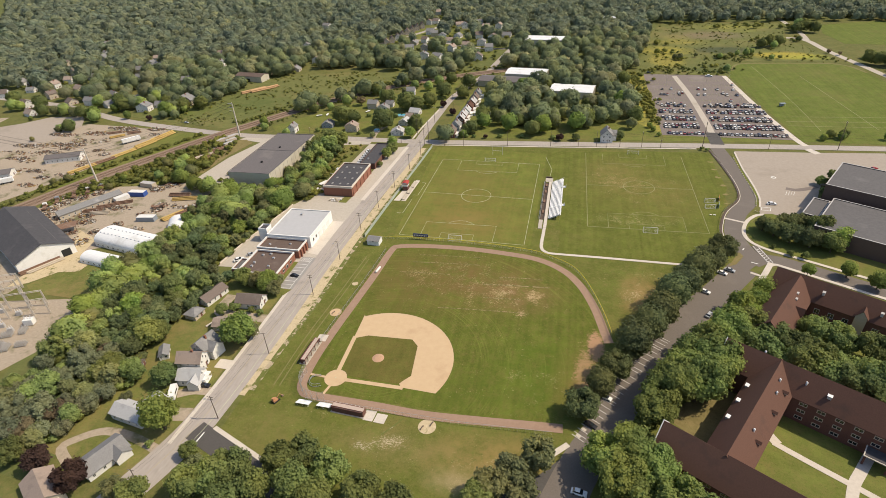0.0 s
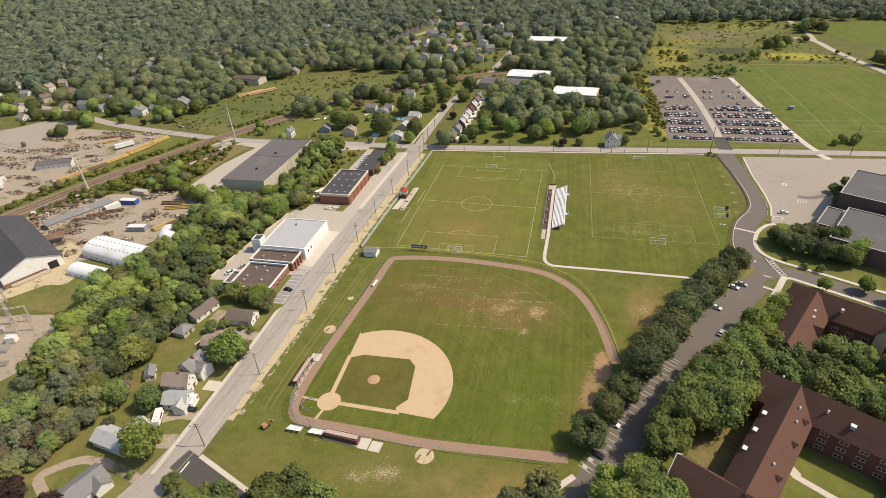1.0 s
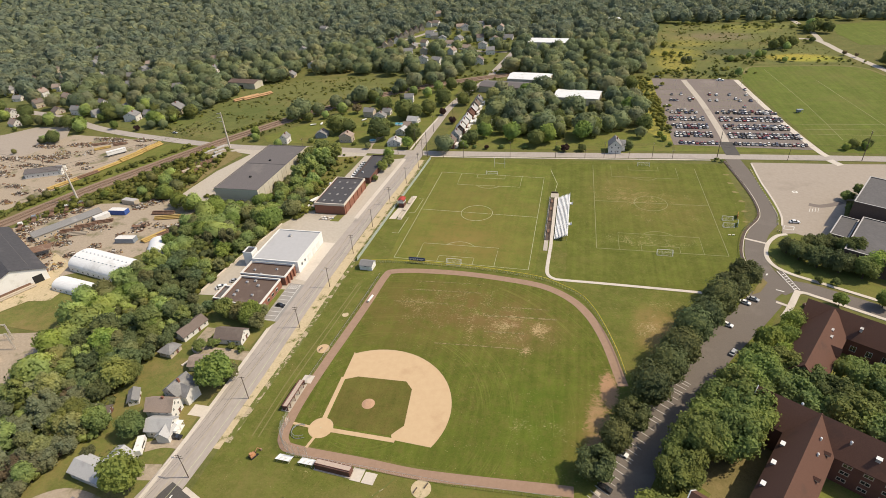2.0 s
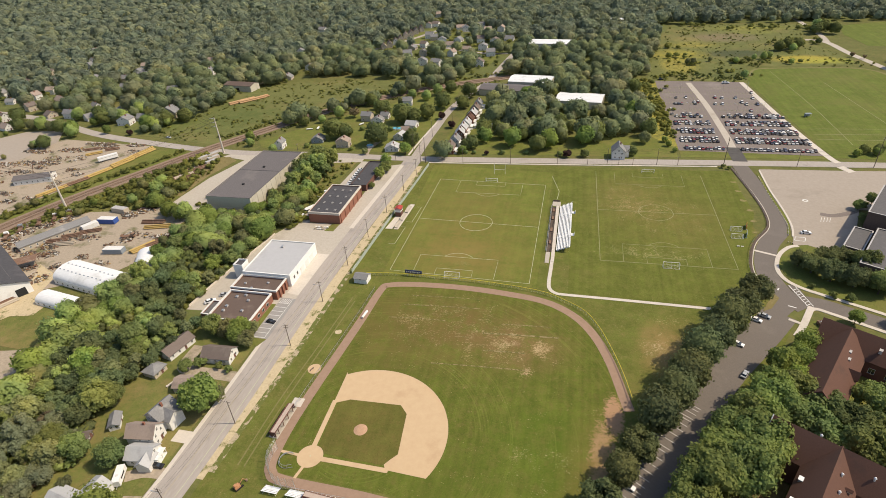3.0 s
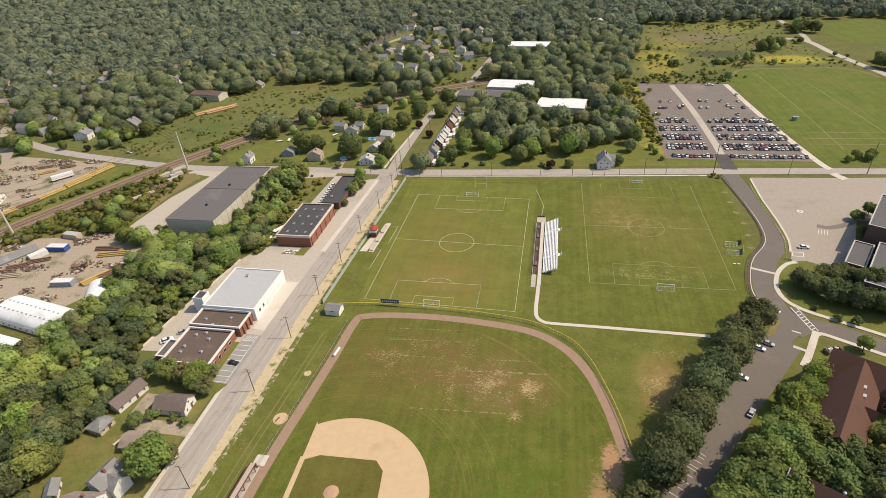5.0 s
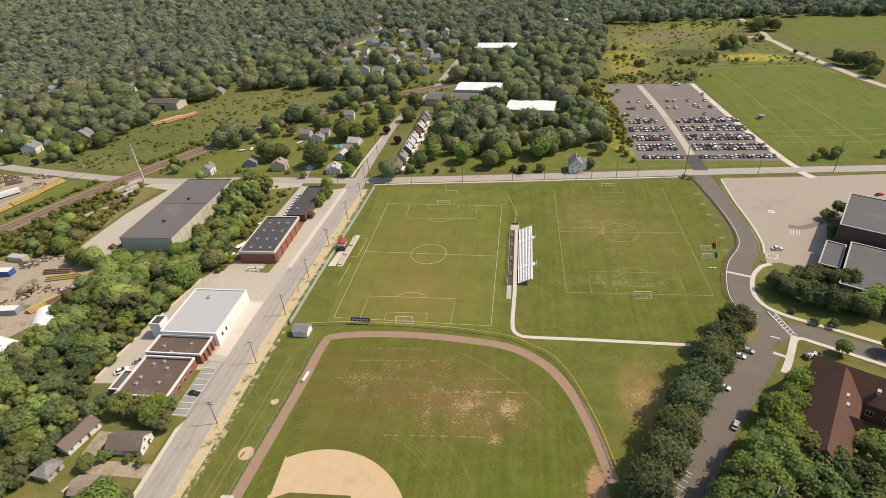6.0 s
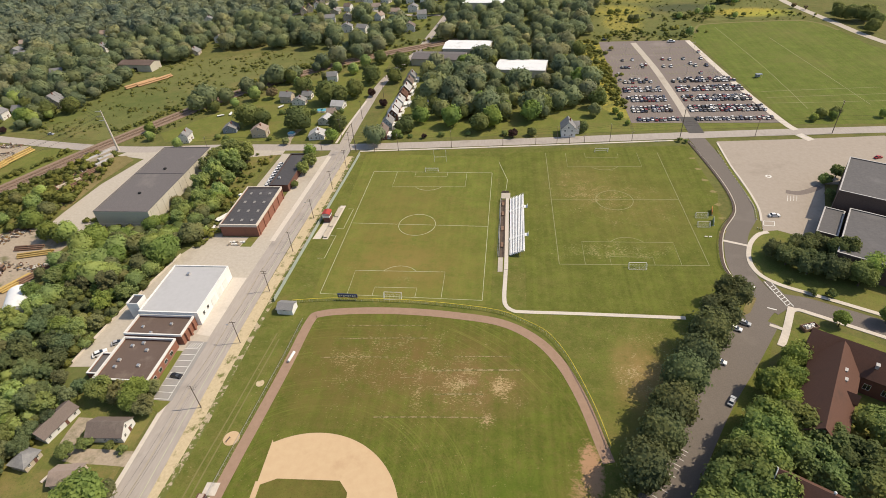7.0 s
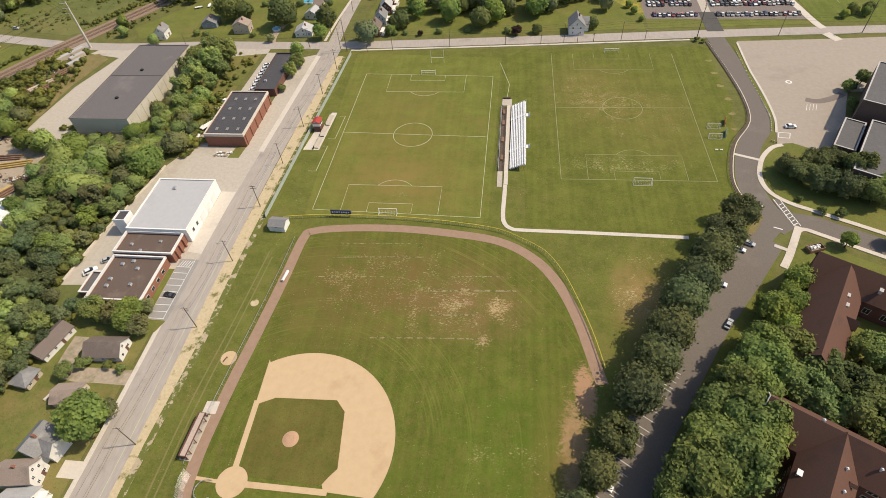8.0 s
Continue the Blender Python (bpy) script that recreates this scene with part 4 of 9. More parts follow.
strip("side_road", [(-122, 107.0), (-109, 102.2), (-94, 96.3), (-76, 89), (-50, 78.5)], 8.0, 0.105, M["asphalt_dark"], "dark fresh asphalt side road", "road", n=5)
strip("sidewalk_4", [(-115.4, 109.3), (-97.5, 102.3), (-79.5, 95.2)], 1.6, 0.16, M["concrete"], "concrete sidewalk of the side road", "sidewalk", n=4)
strip("stop_line", [(-117.8, 106.6), (-118.6, 99.6)], 0.5, 0.14, M["road_paint"], "white stop line", "road marking", n=1)

# park drive with its angled parking
strip("park_drive", [(-5, 70), (9.5, 112), (20, 134), (31, 158), (44.5, 181), (58.5, 203), (73, 222.5), (86, 241)], [13.0] * 36, 0.1, M["asphalt"], "grey asphalt drive with angled parking", "road", n=5)
strip("park_drive_2", [(83, 240), (92.5, 250), (103, 250), (113, 245.5), (128, 237.5), (150, 225.5), (200, 197)], 8.6, 0.104, M["asphalt"], "grey asphalt campus road", "road", n=6)
strip("curved_drive", [(101.5, 398), (105, 360), (107, 334), (105, 315), (95.5, 298), (90.8, 285), (88.3, 270), (91, 255), (97, 246)], 9.4, 0.108, M["asphalt"], "curving grey asphalt drive", "road", n=6)
strip("kerb_walk", [(108.5, 297.5), (103.4, 295.3), (97.4, 287.5), (93.6, 276.1), (94.6, 267), (100, 260.8), (108.2, 256.2), (118.3, 250.9), (128, 245.6), (146, 236), (170, 222)], 1.9, 0.22, M["concrete"], "pale concrete kerb walk round the bend", "kerb", n=6)
strip("kerb_walk_2", [(97.6, 244.2), (101, 246.2), (106, 243.8), (118, 237), (134, 228), (158, 215)], 1.8, 0.22, M["concrete"], "pale concrete kerb walk", "kerb", n=5)
strip("kerb_walk_3", [(99.6, 247.6), (97, 242.5), (92, 233), (88.3, 227)], 2.6, 0.2, M["concrete"], "short concrete walk to the hall", "kerb", n=4)
sheet("crosswalk", [(94.2, 262.5), (97.7, 263.0), (101.2, 248.4), (97.4, 248.0)], 0.125, M["asphalt"], "asphalt under the crosswalk", "road")
bm = bmesh.new()
for k in range(7):
    y = 260.0 - k * 1.75
    x = 95.5 + (260.0 - y) * 0.23
    band(bm, [Vector((x - 0.1, y - 1.3, 0)), Vector((x + 2.3, y + 0.3, 0))], 0.3, 0.1, 0.14)
for o in (0.0, 2.3):
    band(bm, [Vector((94.9 + o, 262.4, 0)), Vector((98.2 + o, 248.0, 0))], 0.3, 0.1, 0.14)
band(bm, [Vector((90.6, 247.0, 0)), Vector((93.6, 245.8, 0))], 0.5, 0.1, 0.14)
band(bm, [Vector((89.3, 258.0, 0)), Vector((90.1, 259.4, 0))], 0.6, 0.1, 0.14)
tagged(part("crosswalk_bars", bm, M["road_paint"]), "white painted crosswalk ladder", "road marking", kind="structure")
strip("speed_table", [(86.6, 290.8), (97.0, 286.6)], 1.4, 0.17, M["concrete"], "pale crossing strip over the drive", "road marking", n=1)
sheet("campus_lot", [(112, 389.5), (165, 392), (205, 395), (215, 330), (180, 340), (150, 340), (141, 318), (128, 290), (113, 299), (106.5, 298), (108.5, 306), (111, 317), (111.8, 331), (111.4, 350)], 0.12, M["lot_pale"], "pale worn parking lot", "parking lot")
strip("lot_kerb", [(111.8, 388), (111.0, 361), (111.5, 346), (111.7, 331), (111.0, 317), (108.6, 306.5)], 1.0, 0.2, M["concrete"], "pale concrete kerb of the lot", "kerb", n=5)
sheet("campus_lawn", [(95.0, 280), (100, 290), (106, 296), (114, 300), (128, 290), (124, 271), (160, 250), (160, 228), (130, 243.5), (112, 253), (97, 263)], 0.1, M["lawn"], "shaded green campus lawn", "lawn")
sheet("campus_lawn_2", [(88, 225), (97, 238), (104, 238.8), (134, 223), (180, 196), (180, 60), (10, 60), (36, 150), (58, 185)], 0.07, M["lawn"], "green lawn round the brick halls", "lawn")

# far parking lot
sheet("far_lot", [(68, 417), (158, 414.5), (142, 585), (68, 588)], 0.1, M["asphalt_lot"], "broad worn asphalt parking lot", "parking lot")
strip("lot_aisle", [(103.5, 424), (103.8, 440), (103.2, 470), (101.5, 520), (96.5, 582)], 4.8, 0.13, M["concrete_yard"], "pale concrete aisle through the lot", "road", n=3)
strip("lot_kerb_2", [(161, 404), (157.6, 417), (150.2, 478), (142, 584)], 4.2, 0.13, M["concrete"], "pale concrete service strip beside the lot", "road", n=3)
strip("field_road", [(160, 398), (164, 390)], 5.0, 0.13, M["concrete"], "pale crossing over the verge", "road", n=1)
strip("field_road_3", [(266, 900), (268, 825), (266, 775), (262, 745)], 6.0, 0.095, M["concrete_yard"], "pale lane into the far woods", "road", n=4)
strip("field_road_2", [(236, 757), (254, 753), (262, 735), (265, 694), (271, 655), (277, 620), (284, 580), (300, 540), (340, 500)], 7.0, 0.1, M["concrete_yard"], "pale country lane", "road", n=5)
sheet("lot_verge", [(68, 405), (100, 406.5), (100, 417), (68, 417.5)], 0.08, M["lawn"], "green verge before the lot", "lawn")
sheet("lot_verge_2", [(107, 407), (158, 409), (158, 414), (107, 416)], 0.08, M["lawn"], "green verge before the lot", "lawn")

# railway and yards on the west side
RAIL = [(-420, 100), (-378, 185), (-349, 240), (-336.5, 274), (-324, 306), (-306, 343), (-287, 382), (-262, 425), (-232, 473), (-190, 520), (-150, 553), (-110, 579), (-40, 615)]
strip("rail_bed", RAIL, 13.5, 0.35, M["ballast"], "brown stone ballast bed of a railway", "railway", n=8, thick=0.6)
sheet("west_yard", [(-520, 280), (-430, 400), (-338, 392), (-338, 362), (-346, 318), (-360, 270), (-400, 185), (-540, 150)], 0.06, M["gravel"], "broad tan gravel storage yard", "yard")
sheet("scrap_yard", [(-338, 240), (-318, 272), (-290, 296), (-262, 300), (-240, 300), (-225, 300), (-232, 262), (-222, 245), (-235, 222), (-262, 205), (-268, 165), (-300, 150)], 0.07, M["gravel"], "cluttered tan gravel scrap yard", "yard")
sheet("warehouse_yard", [(-262, 377), (-240, 372), (-222, 371), (-186, 371), (-150, 377), (-150, 383), (-258, 383)], 0.1, M["concrete_yard"], "pale concrete yard round the warehouse", "yard")
sheet("substation_yard", [(-310, 150), (-225, 168), (-208, 160), (-212, 140), (-222, 118), (-250, 80), (-330, 100)], 0.08, M["gravel"], "pale gravel substation yard", "yard")
sheet("dirt_lot", [(-560, 400), (-530, 410), (-520, 370), (-545, 340)], 0.08, M["gravel"], "bare tan lot", "yard")
# fire station forecourt
sheet("forecourt", [(-173.5, 204), (-172, 225), (-169, 243), (-166, 271), (-160, 284), (-152, 330), (-150, 378), (-141, 378), (-141, 332), (-150.5, 326), (-150.5, 289), (-131, 289), (-131, 327), (-129, 372), (-119, 376), (-120.5, 330), (-123, 285), (-124.7, 250), (-125.2, 222), (-126.4, 191), (-133.5, 191), (-134, 205), (-158, 205)], 0.12, M["concrete_yard"], "pale worn concrete forecourt", "yard")
sheet("apron", [(-131.5, 223), (-125.3, 222), (-124.6, 258), (-131, 258)], 0.15, M["concrete"], "bright concrete apron before the bays", "yard")
strip("village_street", [(-262, 722), (-240, 760), (-220, 800), (-200, 850)], 7.0, 0.1, M["road_old"], "pale village street", "road", n=4)
strip("village_street_2", [(-240, 760), (-190, 745), (-120, 705), (-85, 700)], 6.0, 0.1, M["road_old"], "pale village street", "road", n=4)
sheet("village_lot", [(-385, 610), (-340, 600), (-335, 572), (-378, 560)], 0.09, M["gravel"], "bare pale lot in the woods", "yard")
sheet("village_lawn", [(-270, 715), (-235, 735), (-190, 730), (-120, 690), (-100, 640), (-90, 720), (-130, 760), (-190, 850), (-215, 850)], 0.07, M["lawn"], "green lawns round the village houses", "lawn")
strip("mulch_bed", [(p.x - 5.5, p.y) for p in glide([(101.5, 390), (105, 360), (106.8, 334), (104.6, 315), (95, 299), (90.2, 285.5), (87.6, 271), (90, 257)], 4)], 1.3, 0.2, M["mulch"], "dark mulch bed along the drive", "bed", n=1)
strip("kerb_edge", [(p.x - 4.75, p.y) for p in glide([(101.5, 390), (105, 360), (106.8, 334), (104.6, 315), (95, 299), (90.2, 285.5), (87.6, 271), (90, 257)], 4)], 0.35, 0.22, M["concrete"], "pale kerb of the drive", "kerb", n=1)
strip("drive_lawn", [(109.6, 384), (109.6, 352), (110.4, 330), (109.6, 318), (107.2, 309)], 1.4, 0.14, M["lawn"], "narrow grass strip beside the drive", "lawn", n=5)
sheet("goldenrod_strip", [(52, 442), (68, 420), (68.5, 588), (48, 594)], 0.08, M["goldenrod"], "strip of yellow goldenrod beside the lot", "meadow")
strip("hall_walk", [(72.6, 137.2), (82, 130.8), (91, 125), (100, 119)], 2.2, 0.16, M["concrete"], "pale concrete walk across the court", "path", n=4)
strip("hall_walk_2", [(101.5, 139), (95, 130), (91, 124), (86, 112)], 3.2, 0.155, M["concrete"], "pale concrete walk to the porch", "path", n=4)
strip("drive_island", [(7.5, 124.5), (2, 119), (-5, 112)], 2.0, 0.2, M["concrete"], "pale concrete walk at the end of the drive", "path", n=4)
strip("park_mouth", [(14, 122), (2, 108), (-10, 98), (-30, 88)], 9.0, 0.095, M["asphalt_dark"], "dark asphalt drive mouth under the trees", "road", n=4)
for x0, y0, x1, y1, w in ((-71, 230.2, -40, 231.8, 0.6), (-73, 223.2, -38.5, 225.1, 0.8), (-77, 213.5, -52, 214.9, 0.7), (-28, 216.2, -7, 217.3, 0.7), (-35, 209.3, -3.5, 211.2, 1.3), (-33, 199, -16, 200, 1.0), (-52, 188.7, -15, 190.7, 0.8), (-46, 205.5, -40, 205.8, 0.6)):
    strip("old_pitch_line", [(x0, y0), ((x0 + x1) / 2, (y0 + y1) / 2 + 0.2), (x1, y1)], w * 0.62, 0.105, M["old_lines"], "broken straw line of dead grass", "field marking", n=3)
sheet("bare_yard", [(40.5, 141), (49.5, 134.0), (62, 152), (54, 158)], 0.12, M["dry_bed"], "bare brown earth under the trees behind the hall", "bed")
for x, y in ((14.2, 134.8), (12.4, 131.4), (10.6, 128.3)):
    sheet("drive_mat", [(x - 0.9, y + 0.3), (x + 0.5, y - 0.7), (x + 1.1, y + 0.2), (x - 0.3, y + 1.2)], 0.14, M["concrete"], "pale square patch on the drive", "marking")
strip("drive_kerb_stub", [(77.2, 239.9), (81.0, 236.4)], 1.4, 0.22, M["concrete"], "short concrete kerb walk at the end of the tree row", "kerb", n=1)
strip("hall_walk_3", [(88.2, 237.6), (94.0, 234.4)], 1.5, 0.21, M["concrete"], "narrow concrete walk crossing the lawn", "path", n=1)
sheet("drive_bed", [(79.5, 241.5), (83.5, 244), (88.4, 252), (87.0, 255.5), (84, 250)], 0.16, M["dry_bed"], "dry grass bed beside the drive", "bed")
for row in ([(175, 622), (180, 516), (180, 435)], [(209, 585), (216, 488), (219, 440)], [(162, 465), (185, 466.5), (240, 469)], [(162, 454.5), (185, 455.5), (240, 457.5)], [(161, 445), (185, 445), (240, 446)]):
    strip("field_line", row, 0.32, 0.085, M["line_faint"], "faint painted line on the far field", "field marking", n=4)
strip("field_rim", [(154, 604), (160, 624), (172, 632), (215, 634.5), (250, 633), (264, 622), (270, 600)], 2.6, 0.09, M["wheel_track"], "worn track round the far field", "track", n=5)
sheet("hall_pad", [(70.6, 139.6), (73.4, 141.2), (75.2, 137.6), (72.4, 136)], 0.17, M["concrete"], "small concrete pad at the hall door", "pad")
_h = [pose(76.4, 158.5, 0, 0, 0, -30.7) @ Vector((x, y, 0)) for x, y in ((-13, -7), (-7.2, -7), (-7.2, -43), (-17, -43), (-15, -25))]
sheet("court_dry_grass", [(p.x, p.y) for p in _h], 0.13, M["dry_bed"], "dry tan grass beside the brick hall", "grass")
sheet("scrub_ground", [(-189, 291), (-164, 291), (-156, 331), (-153, 378), (-188, 378)], 0.075, M["yard_lawn"], "dry scrubby ground beside the warehouse", "ground")
sheet("yard_grass", [(-330, 272), (-313, 306), (-297, 340), (-279, 378), (-262, 378), (-254, 350), (-254, 318), (-255, 296), (-277.5, 288), (-300, 284), (-318, 266)], 0.105, M["yard_lawn"], "rough weedy grass between the yards and the railway", "grass")

# ---- large buildings ----
def windows(parent, spots, w, h, mat_frame=None, depth=0.12, bar=0.1):
    """Windows flush in a wall: spots are rows of centre x, y, z and outward turn in degrees."""
    fr, gl = bmesh.new(), bmesh.new()
    for a in ((-w / 2, -w / 2 + bar), (w / 2 - bar, w / 2), (-0.4 * bar, 0.4 * bar)):
        box(fr, a[0], -depth, -h / 2, a[1], 0.05, h / 2)
    for a in ((-h / 2, -h / 2 + bar), (h / 2 - bar, h / 2)):
        box(fr, -w / 2, -depth, a[0], w / 2, 0.06, a[1])
    box(gl, -w / 2 + 0.05, -depth, -h / 2 + 0.05, w / 2 - 0.05, 0.01, h / 2 - 0.05)
    mf, mg = mesh_of("window", fr, mat_frame or M["white_wall"]), mesh_of("pane", gl, M["glass"])
    for x, y, z, turn in spots:
        o = part("window", mf, None, parent)
        o.matrix_basis = pose(x, y, z, 0, 0, turn)
        part("pane", mg, None, o)


def flat_building(name, label, x0, y0, x1, y1, h, wall, roof, edge, m=None, parapet=0.5, edge_h=0.35):
    """Four walls with a parapet, a sunk flat roof and a coping round it."""
    t = thing(name, label, "building")
    w = 0.35
    part("wall", boxes((x0, y0, 0, x1, y0 + w, h), (x0, y1 - w, 0, x1, y1, h), (x0, y0 + w, 0, x0 + w, y1 - w, h), (x1 - w, y0 + w, 0, x1, y1 - w, h)), wall, t)
    part("roof", boxes((x0 + w, y0 + w, h - parapet - 0.3, x1 - w, y1 - w, h - parapet)), roof, t)
    e = 0.12
    part("coping", boxes((x0 - e, y0 - e, h, x1 + e, y0 + w + e, h + edge_h), (x0 - e, y1 - w - e, h, x1 + e, y1 + e, h + edge_h), (x0 - e, y0 + w + e, h, x0 + w + e, y1 - w - e, h + edge_h), (x1 - w - e, y0 + w + e, h, x1 + e, y1 - w - e, h + edge_h)), edge, t)
    if m is not None:
        t.matrix_basis = m
    return t


def gable(bm, x0, y0, x1, y1, z0, z1, t=0.25, over=0.5, along="x", hip0=0.0, hip1=0.0):
    """A pitched roof slab pair with its ridge along x or y, with optional hipped ends."""
    def put(a, b, z):
        return bm.verts.new((a, b, z) if along == "x" else (b, a, z))
    a0, a1, b0, b1 = (x0, x1, y0, y1) if along == "x" else (y0, y1, x0, x1)
    a0, a1 = a0 - over, a1 + over
    mid = (b0 + b1) / 2
    drop = over * (z1 - z0) / (mid - b0)
    low = z0 - drop
    tops, bots = [], []
    for dz, store in ((t, tops), (0, bots)):
        store += [put(a0, b0 - over, low + dz), put(a1, b0 - over, low + dz), put(a1 - hip1, mid, z1 + dz), put(a0 + hip0, mid, z1 + dz), put(a0, b1 + over, low + dz), put(a1, b1 + over, low + dz)]
    flip = along != "x"

    def face(*q):
        bm.faces.new(q[::-1] if flip else q)
    T, B = tops, bots
    face(T[0], T[1], T[2], T[3])
    face(T[3], T[2], T[5], T[4])
    face(B[3], B[2], B[1], B[0])
    face(B[4], B[5], B[2], B[3])
    face(B[0], B[1], T[1], T[0])
    face(B[5], B[4], T[4], T[5])
    if hip0:
        face(T[0], T[3], T[4])
        face(B[4], B[3], B[0])
        face(B[4], B[0], T[0], T[4])
    else:
        face(B[0], T[0], T[3], B[3])
        face(B[3], T[3], T[4], B[4])
    if hip1:
        face(T[5], T[2], T[1])
        face(B[1], B[2], B[5])
        face(B[1], B[5], T[5], T[1])
    else:
        face(B[2], T[2], T[1], B[1])
        face(B[5], T[5], T[2], B[2])


def gable_wall(bm, x0, y0, x1, y1, h, top, along="x", hip0=0.0, hip1=0.0):
    """A block of walls that rises into the gables."""
    def put(a, b, z):
        return bm.verts.new((a, b, z) if along == "x" else (b, a, z))
    a0, a1, b0, b1 = (x0, x1, y0, y1) if along == "x" else (y0, y1, x0, x1)
    mid = (b0 + b1) / 2
    lo = [put(a0, b0, 0), put(a1, b0, 0), put(a1, b1, 0), put(a0, b1, 0)]
    hi = [put(a0, b0, h), put(a1, b0, h), put(a1, b1, h), put(a0, b1, h)]
    r = [put(a0 + hip0, mid, top), put(a1 - hip1, mid, top)]
    flip = along != "x"

    def face(*q):
        bm.faces.new(q[::-1] if flip else q)
    face(*lo[::-1])
    face(lo[0], lo[1], hi[1], hi[0])
    face(lo[2], lo[3], hi[3], hi[2])
    face(lo[1], lo[2], hi[2], hi[1])
    face(lo[3], lo[0], hi[0], hi[3])
    face(hi[1], hi[2], r[1])
    face(hi[3], hi[0], r[0])
    face(hi[0], hi[1], r[1], r[0])
    face(hi[2], hi[3], r[0], r[1])


def roof_unit(x, y, z, s=1.4, turn=0.0, label="grey sheet-metal air unit on the roof", paint="vent_grey"):
    t = thing("roof_unit", label, "air unit")
    part("casing", boxes((-s / 2, -s / 2, 0, s / 2, s / 2, s * 0.6)), M[paint], t)
    part("grille", boxes((-s * 0.4, -s * 0.4, s * 0.6, s * 0.4, s * 0.4, s * 0.68)), M["steel" if paint == "vent_grey" else paint], t)
    t.matrix_basis = pose(x, y, z, 0, 0, turn)


# fire station: hall, middle block, low wing
fs = flat_building("fire_hall", "white clad fire station hall with pale metal roof", -156.6, 228.2, -131.4, 258, 6.6, M["white_wall"], M["white_roof"], M["white_wall"], parapet=0.25, edge_h=0.2)
windows(fs, [(-131.4, y, 3.4, 90) for y in (232, 235.5)], 1.4, 1.8)
for y in (240.5, 246.0, 251.5):
    part("bay_door", boxes((-131.42, y - 1.9, 0.1, -131.32, y + 1.9, 3.9)), M["siding"], fs, "pale sectional bay door")
fm = flat_building("station_block", "low station block with brown ballast roof and white fascia", -157, 217.2, -133.2, 228.1, 4.6, M["brick"], M["brown_roof"], M["siding"], edge_h=0.85)
fl = flat_building("station_wing", "low station wing with brown ballast roof and white fascia", -156.2, 195.4, -135.0, 216.0, 4.0, M["brick"], M["brown_roof"], M["siding"], edge_h=0.85)
windows(fl, [(-135.0, y, 2.0, 90) for y in (199, 203, 207, 211)], 1.8, 1.5)
for y in (219.5, 222.5, 225.5):
    part("brick_pier", boxes((-133.3, y - 0.4, 0, -132.4, y + 0.4, 4.5)), M["brick"], fm, "red brick pier")
pent = thing("penthouse", "white roof penthouse with open louvred top", "building")
part("wall", boxes((-163.2, 231, 0, -158.2, 231.3, 8.2), (-163.2, 236.2, 0, -158.2, 236.5, 8.2), (-163.2, 231.3, 0, -162.9, 236.2, 8.2), (-158.5, 231.3, 0, -158.2, 236.2, 8.2)), M["white_wall"], pent)
part("louvre", boxes((-162.9, 231.3, 7.2, -158.5, 236.2, 7.5)), M["dark_roof"], pent)
for x, y, z in ((-152, 222, 4.1), (-141, 224, 4.1), (-147, 219, 4.1), (-144, 210.5, 3.5), (-152, 205.2, 3.5), (-143, 203, 3.5), (-151, 212.4, 3.5), (-147.3, 214, 3.5), (-151.8, 202, 3.5)):
    roof_unit(x, y, z, 1.0 if z > 4 else 1.15)
roof_unit(-147, 252, 6.4, 1.3)

# red brick workshop, flat dark roof with rows of skylights
bw = flat_building("brick_workshop", "red brick workshop with dark flat roof", -150, 289.6, -130.8, 326, 6.8, M["brick"], M["dark_roof"], M["concrete"], edge_h=0.25)
sk = boxes((-0.55, -1.0, 0, -0.1, 1.0, 0.3), (0.1, -1.0, 0, 0.55, 1.0, 0.3))
skm = mesh_of("skylight", sk, M["roof_light"])
for j in range(4):
    for i in range(3):
        s = part("skylight", skm, None, bw, "pair of milky roof lights")
        s.location = (-145.6 + i * 5.2, 294.5 + j * 8.4, 6.3)
part("parapet_face", boxes((-150.1, 289.4, 5.7, -130.6, 289.58, 7.0)), M["concrete"], bw, "pale concrete fascia")
part("parapet_face", boxes((-130.79, 289.6, 5.9, -130.6, 326, 7.0)), M["concrete"], bw, "pale concrete fascia")
for k in range(6):
    part("brick_pier", boxes((-130.8, 291 + k * 6.7, 0, -130.45, 291.6 + k * 6.7, 5.9)), M["brick"], bw)
flat_building("office_block", "low office block with black flat roof", -141, 332.5, -130.2, 370, 4.2, M["brick_dark"], M["dark_roof"], M["dark_roof"], edge_h=0.2)
roof_unit(-138, 341, 3.7, 1.2)
# long warehouse
wh = flat_building("warehouse", "long tan warehouse with dark grey roof", -221.5, 297, -191.2, 369.5, 9.4, M["tan_wall"], M["grey_roof"], M["grey_roof"], parapet=0.2, edge_h=0.15)
for k in range(12):
    part("wall_rib", boxes((-191.22, 299 + k * 6, 0, -191.05, 299.3 + k * 6, 9.3)), M["tan_wall"], wh)
part("plinth", boxes((-221.6, 296.85, 0, -191.1, 297, 2.2)), M["concrete"], wh, "pale concrete plinth")
for x, y in ((-206, 315), (-206, 342)):
    roof_unit(x, y, 9.2, 1.3, label="dark roof vent on the warehouse", paint="rubber")
part("roof_joint", boxes((-221.4, 336.6, 9.2, -191.3, 337.0, 9.32)), M["dark_roof"], wh, "dark joint across the roof")

# ---- brick residence hall, turned to the drive ----
HALL = pose(76.4, 158.5, 0, 0, 0, -30.7)


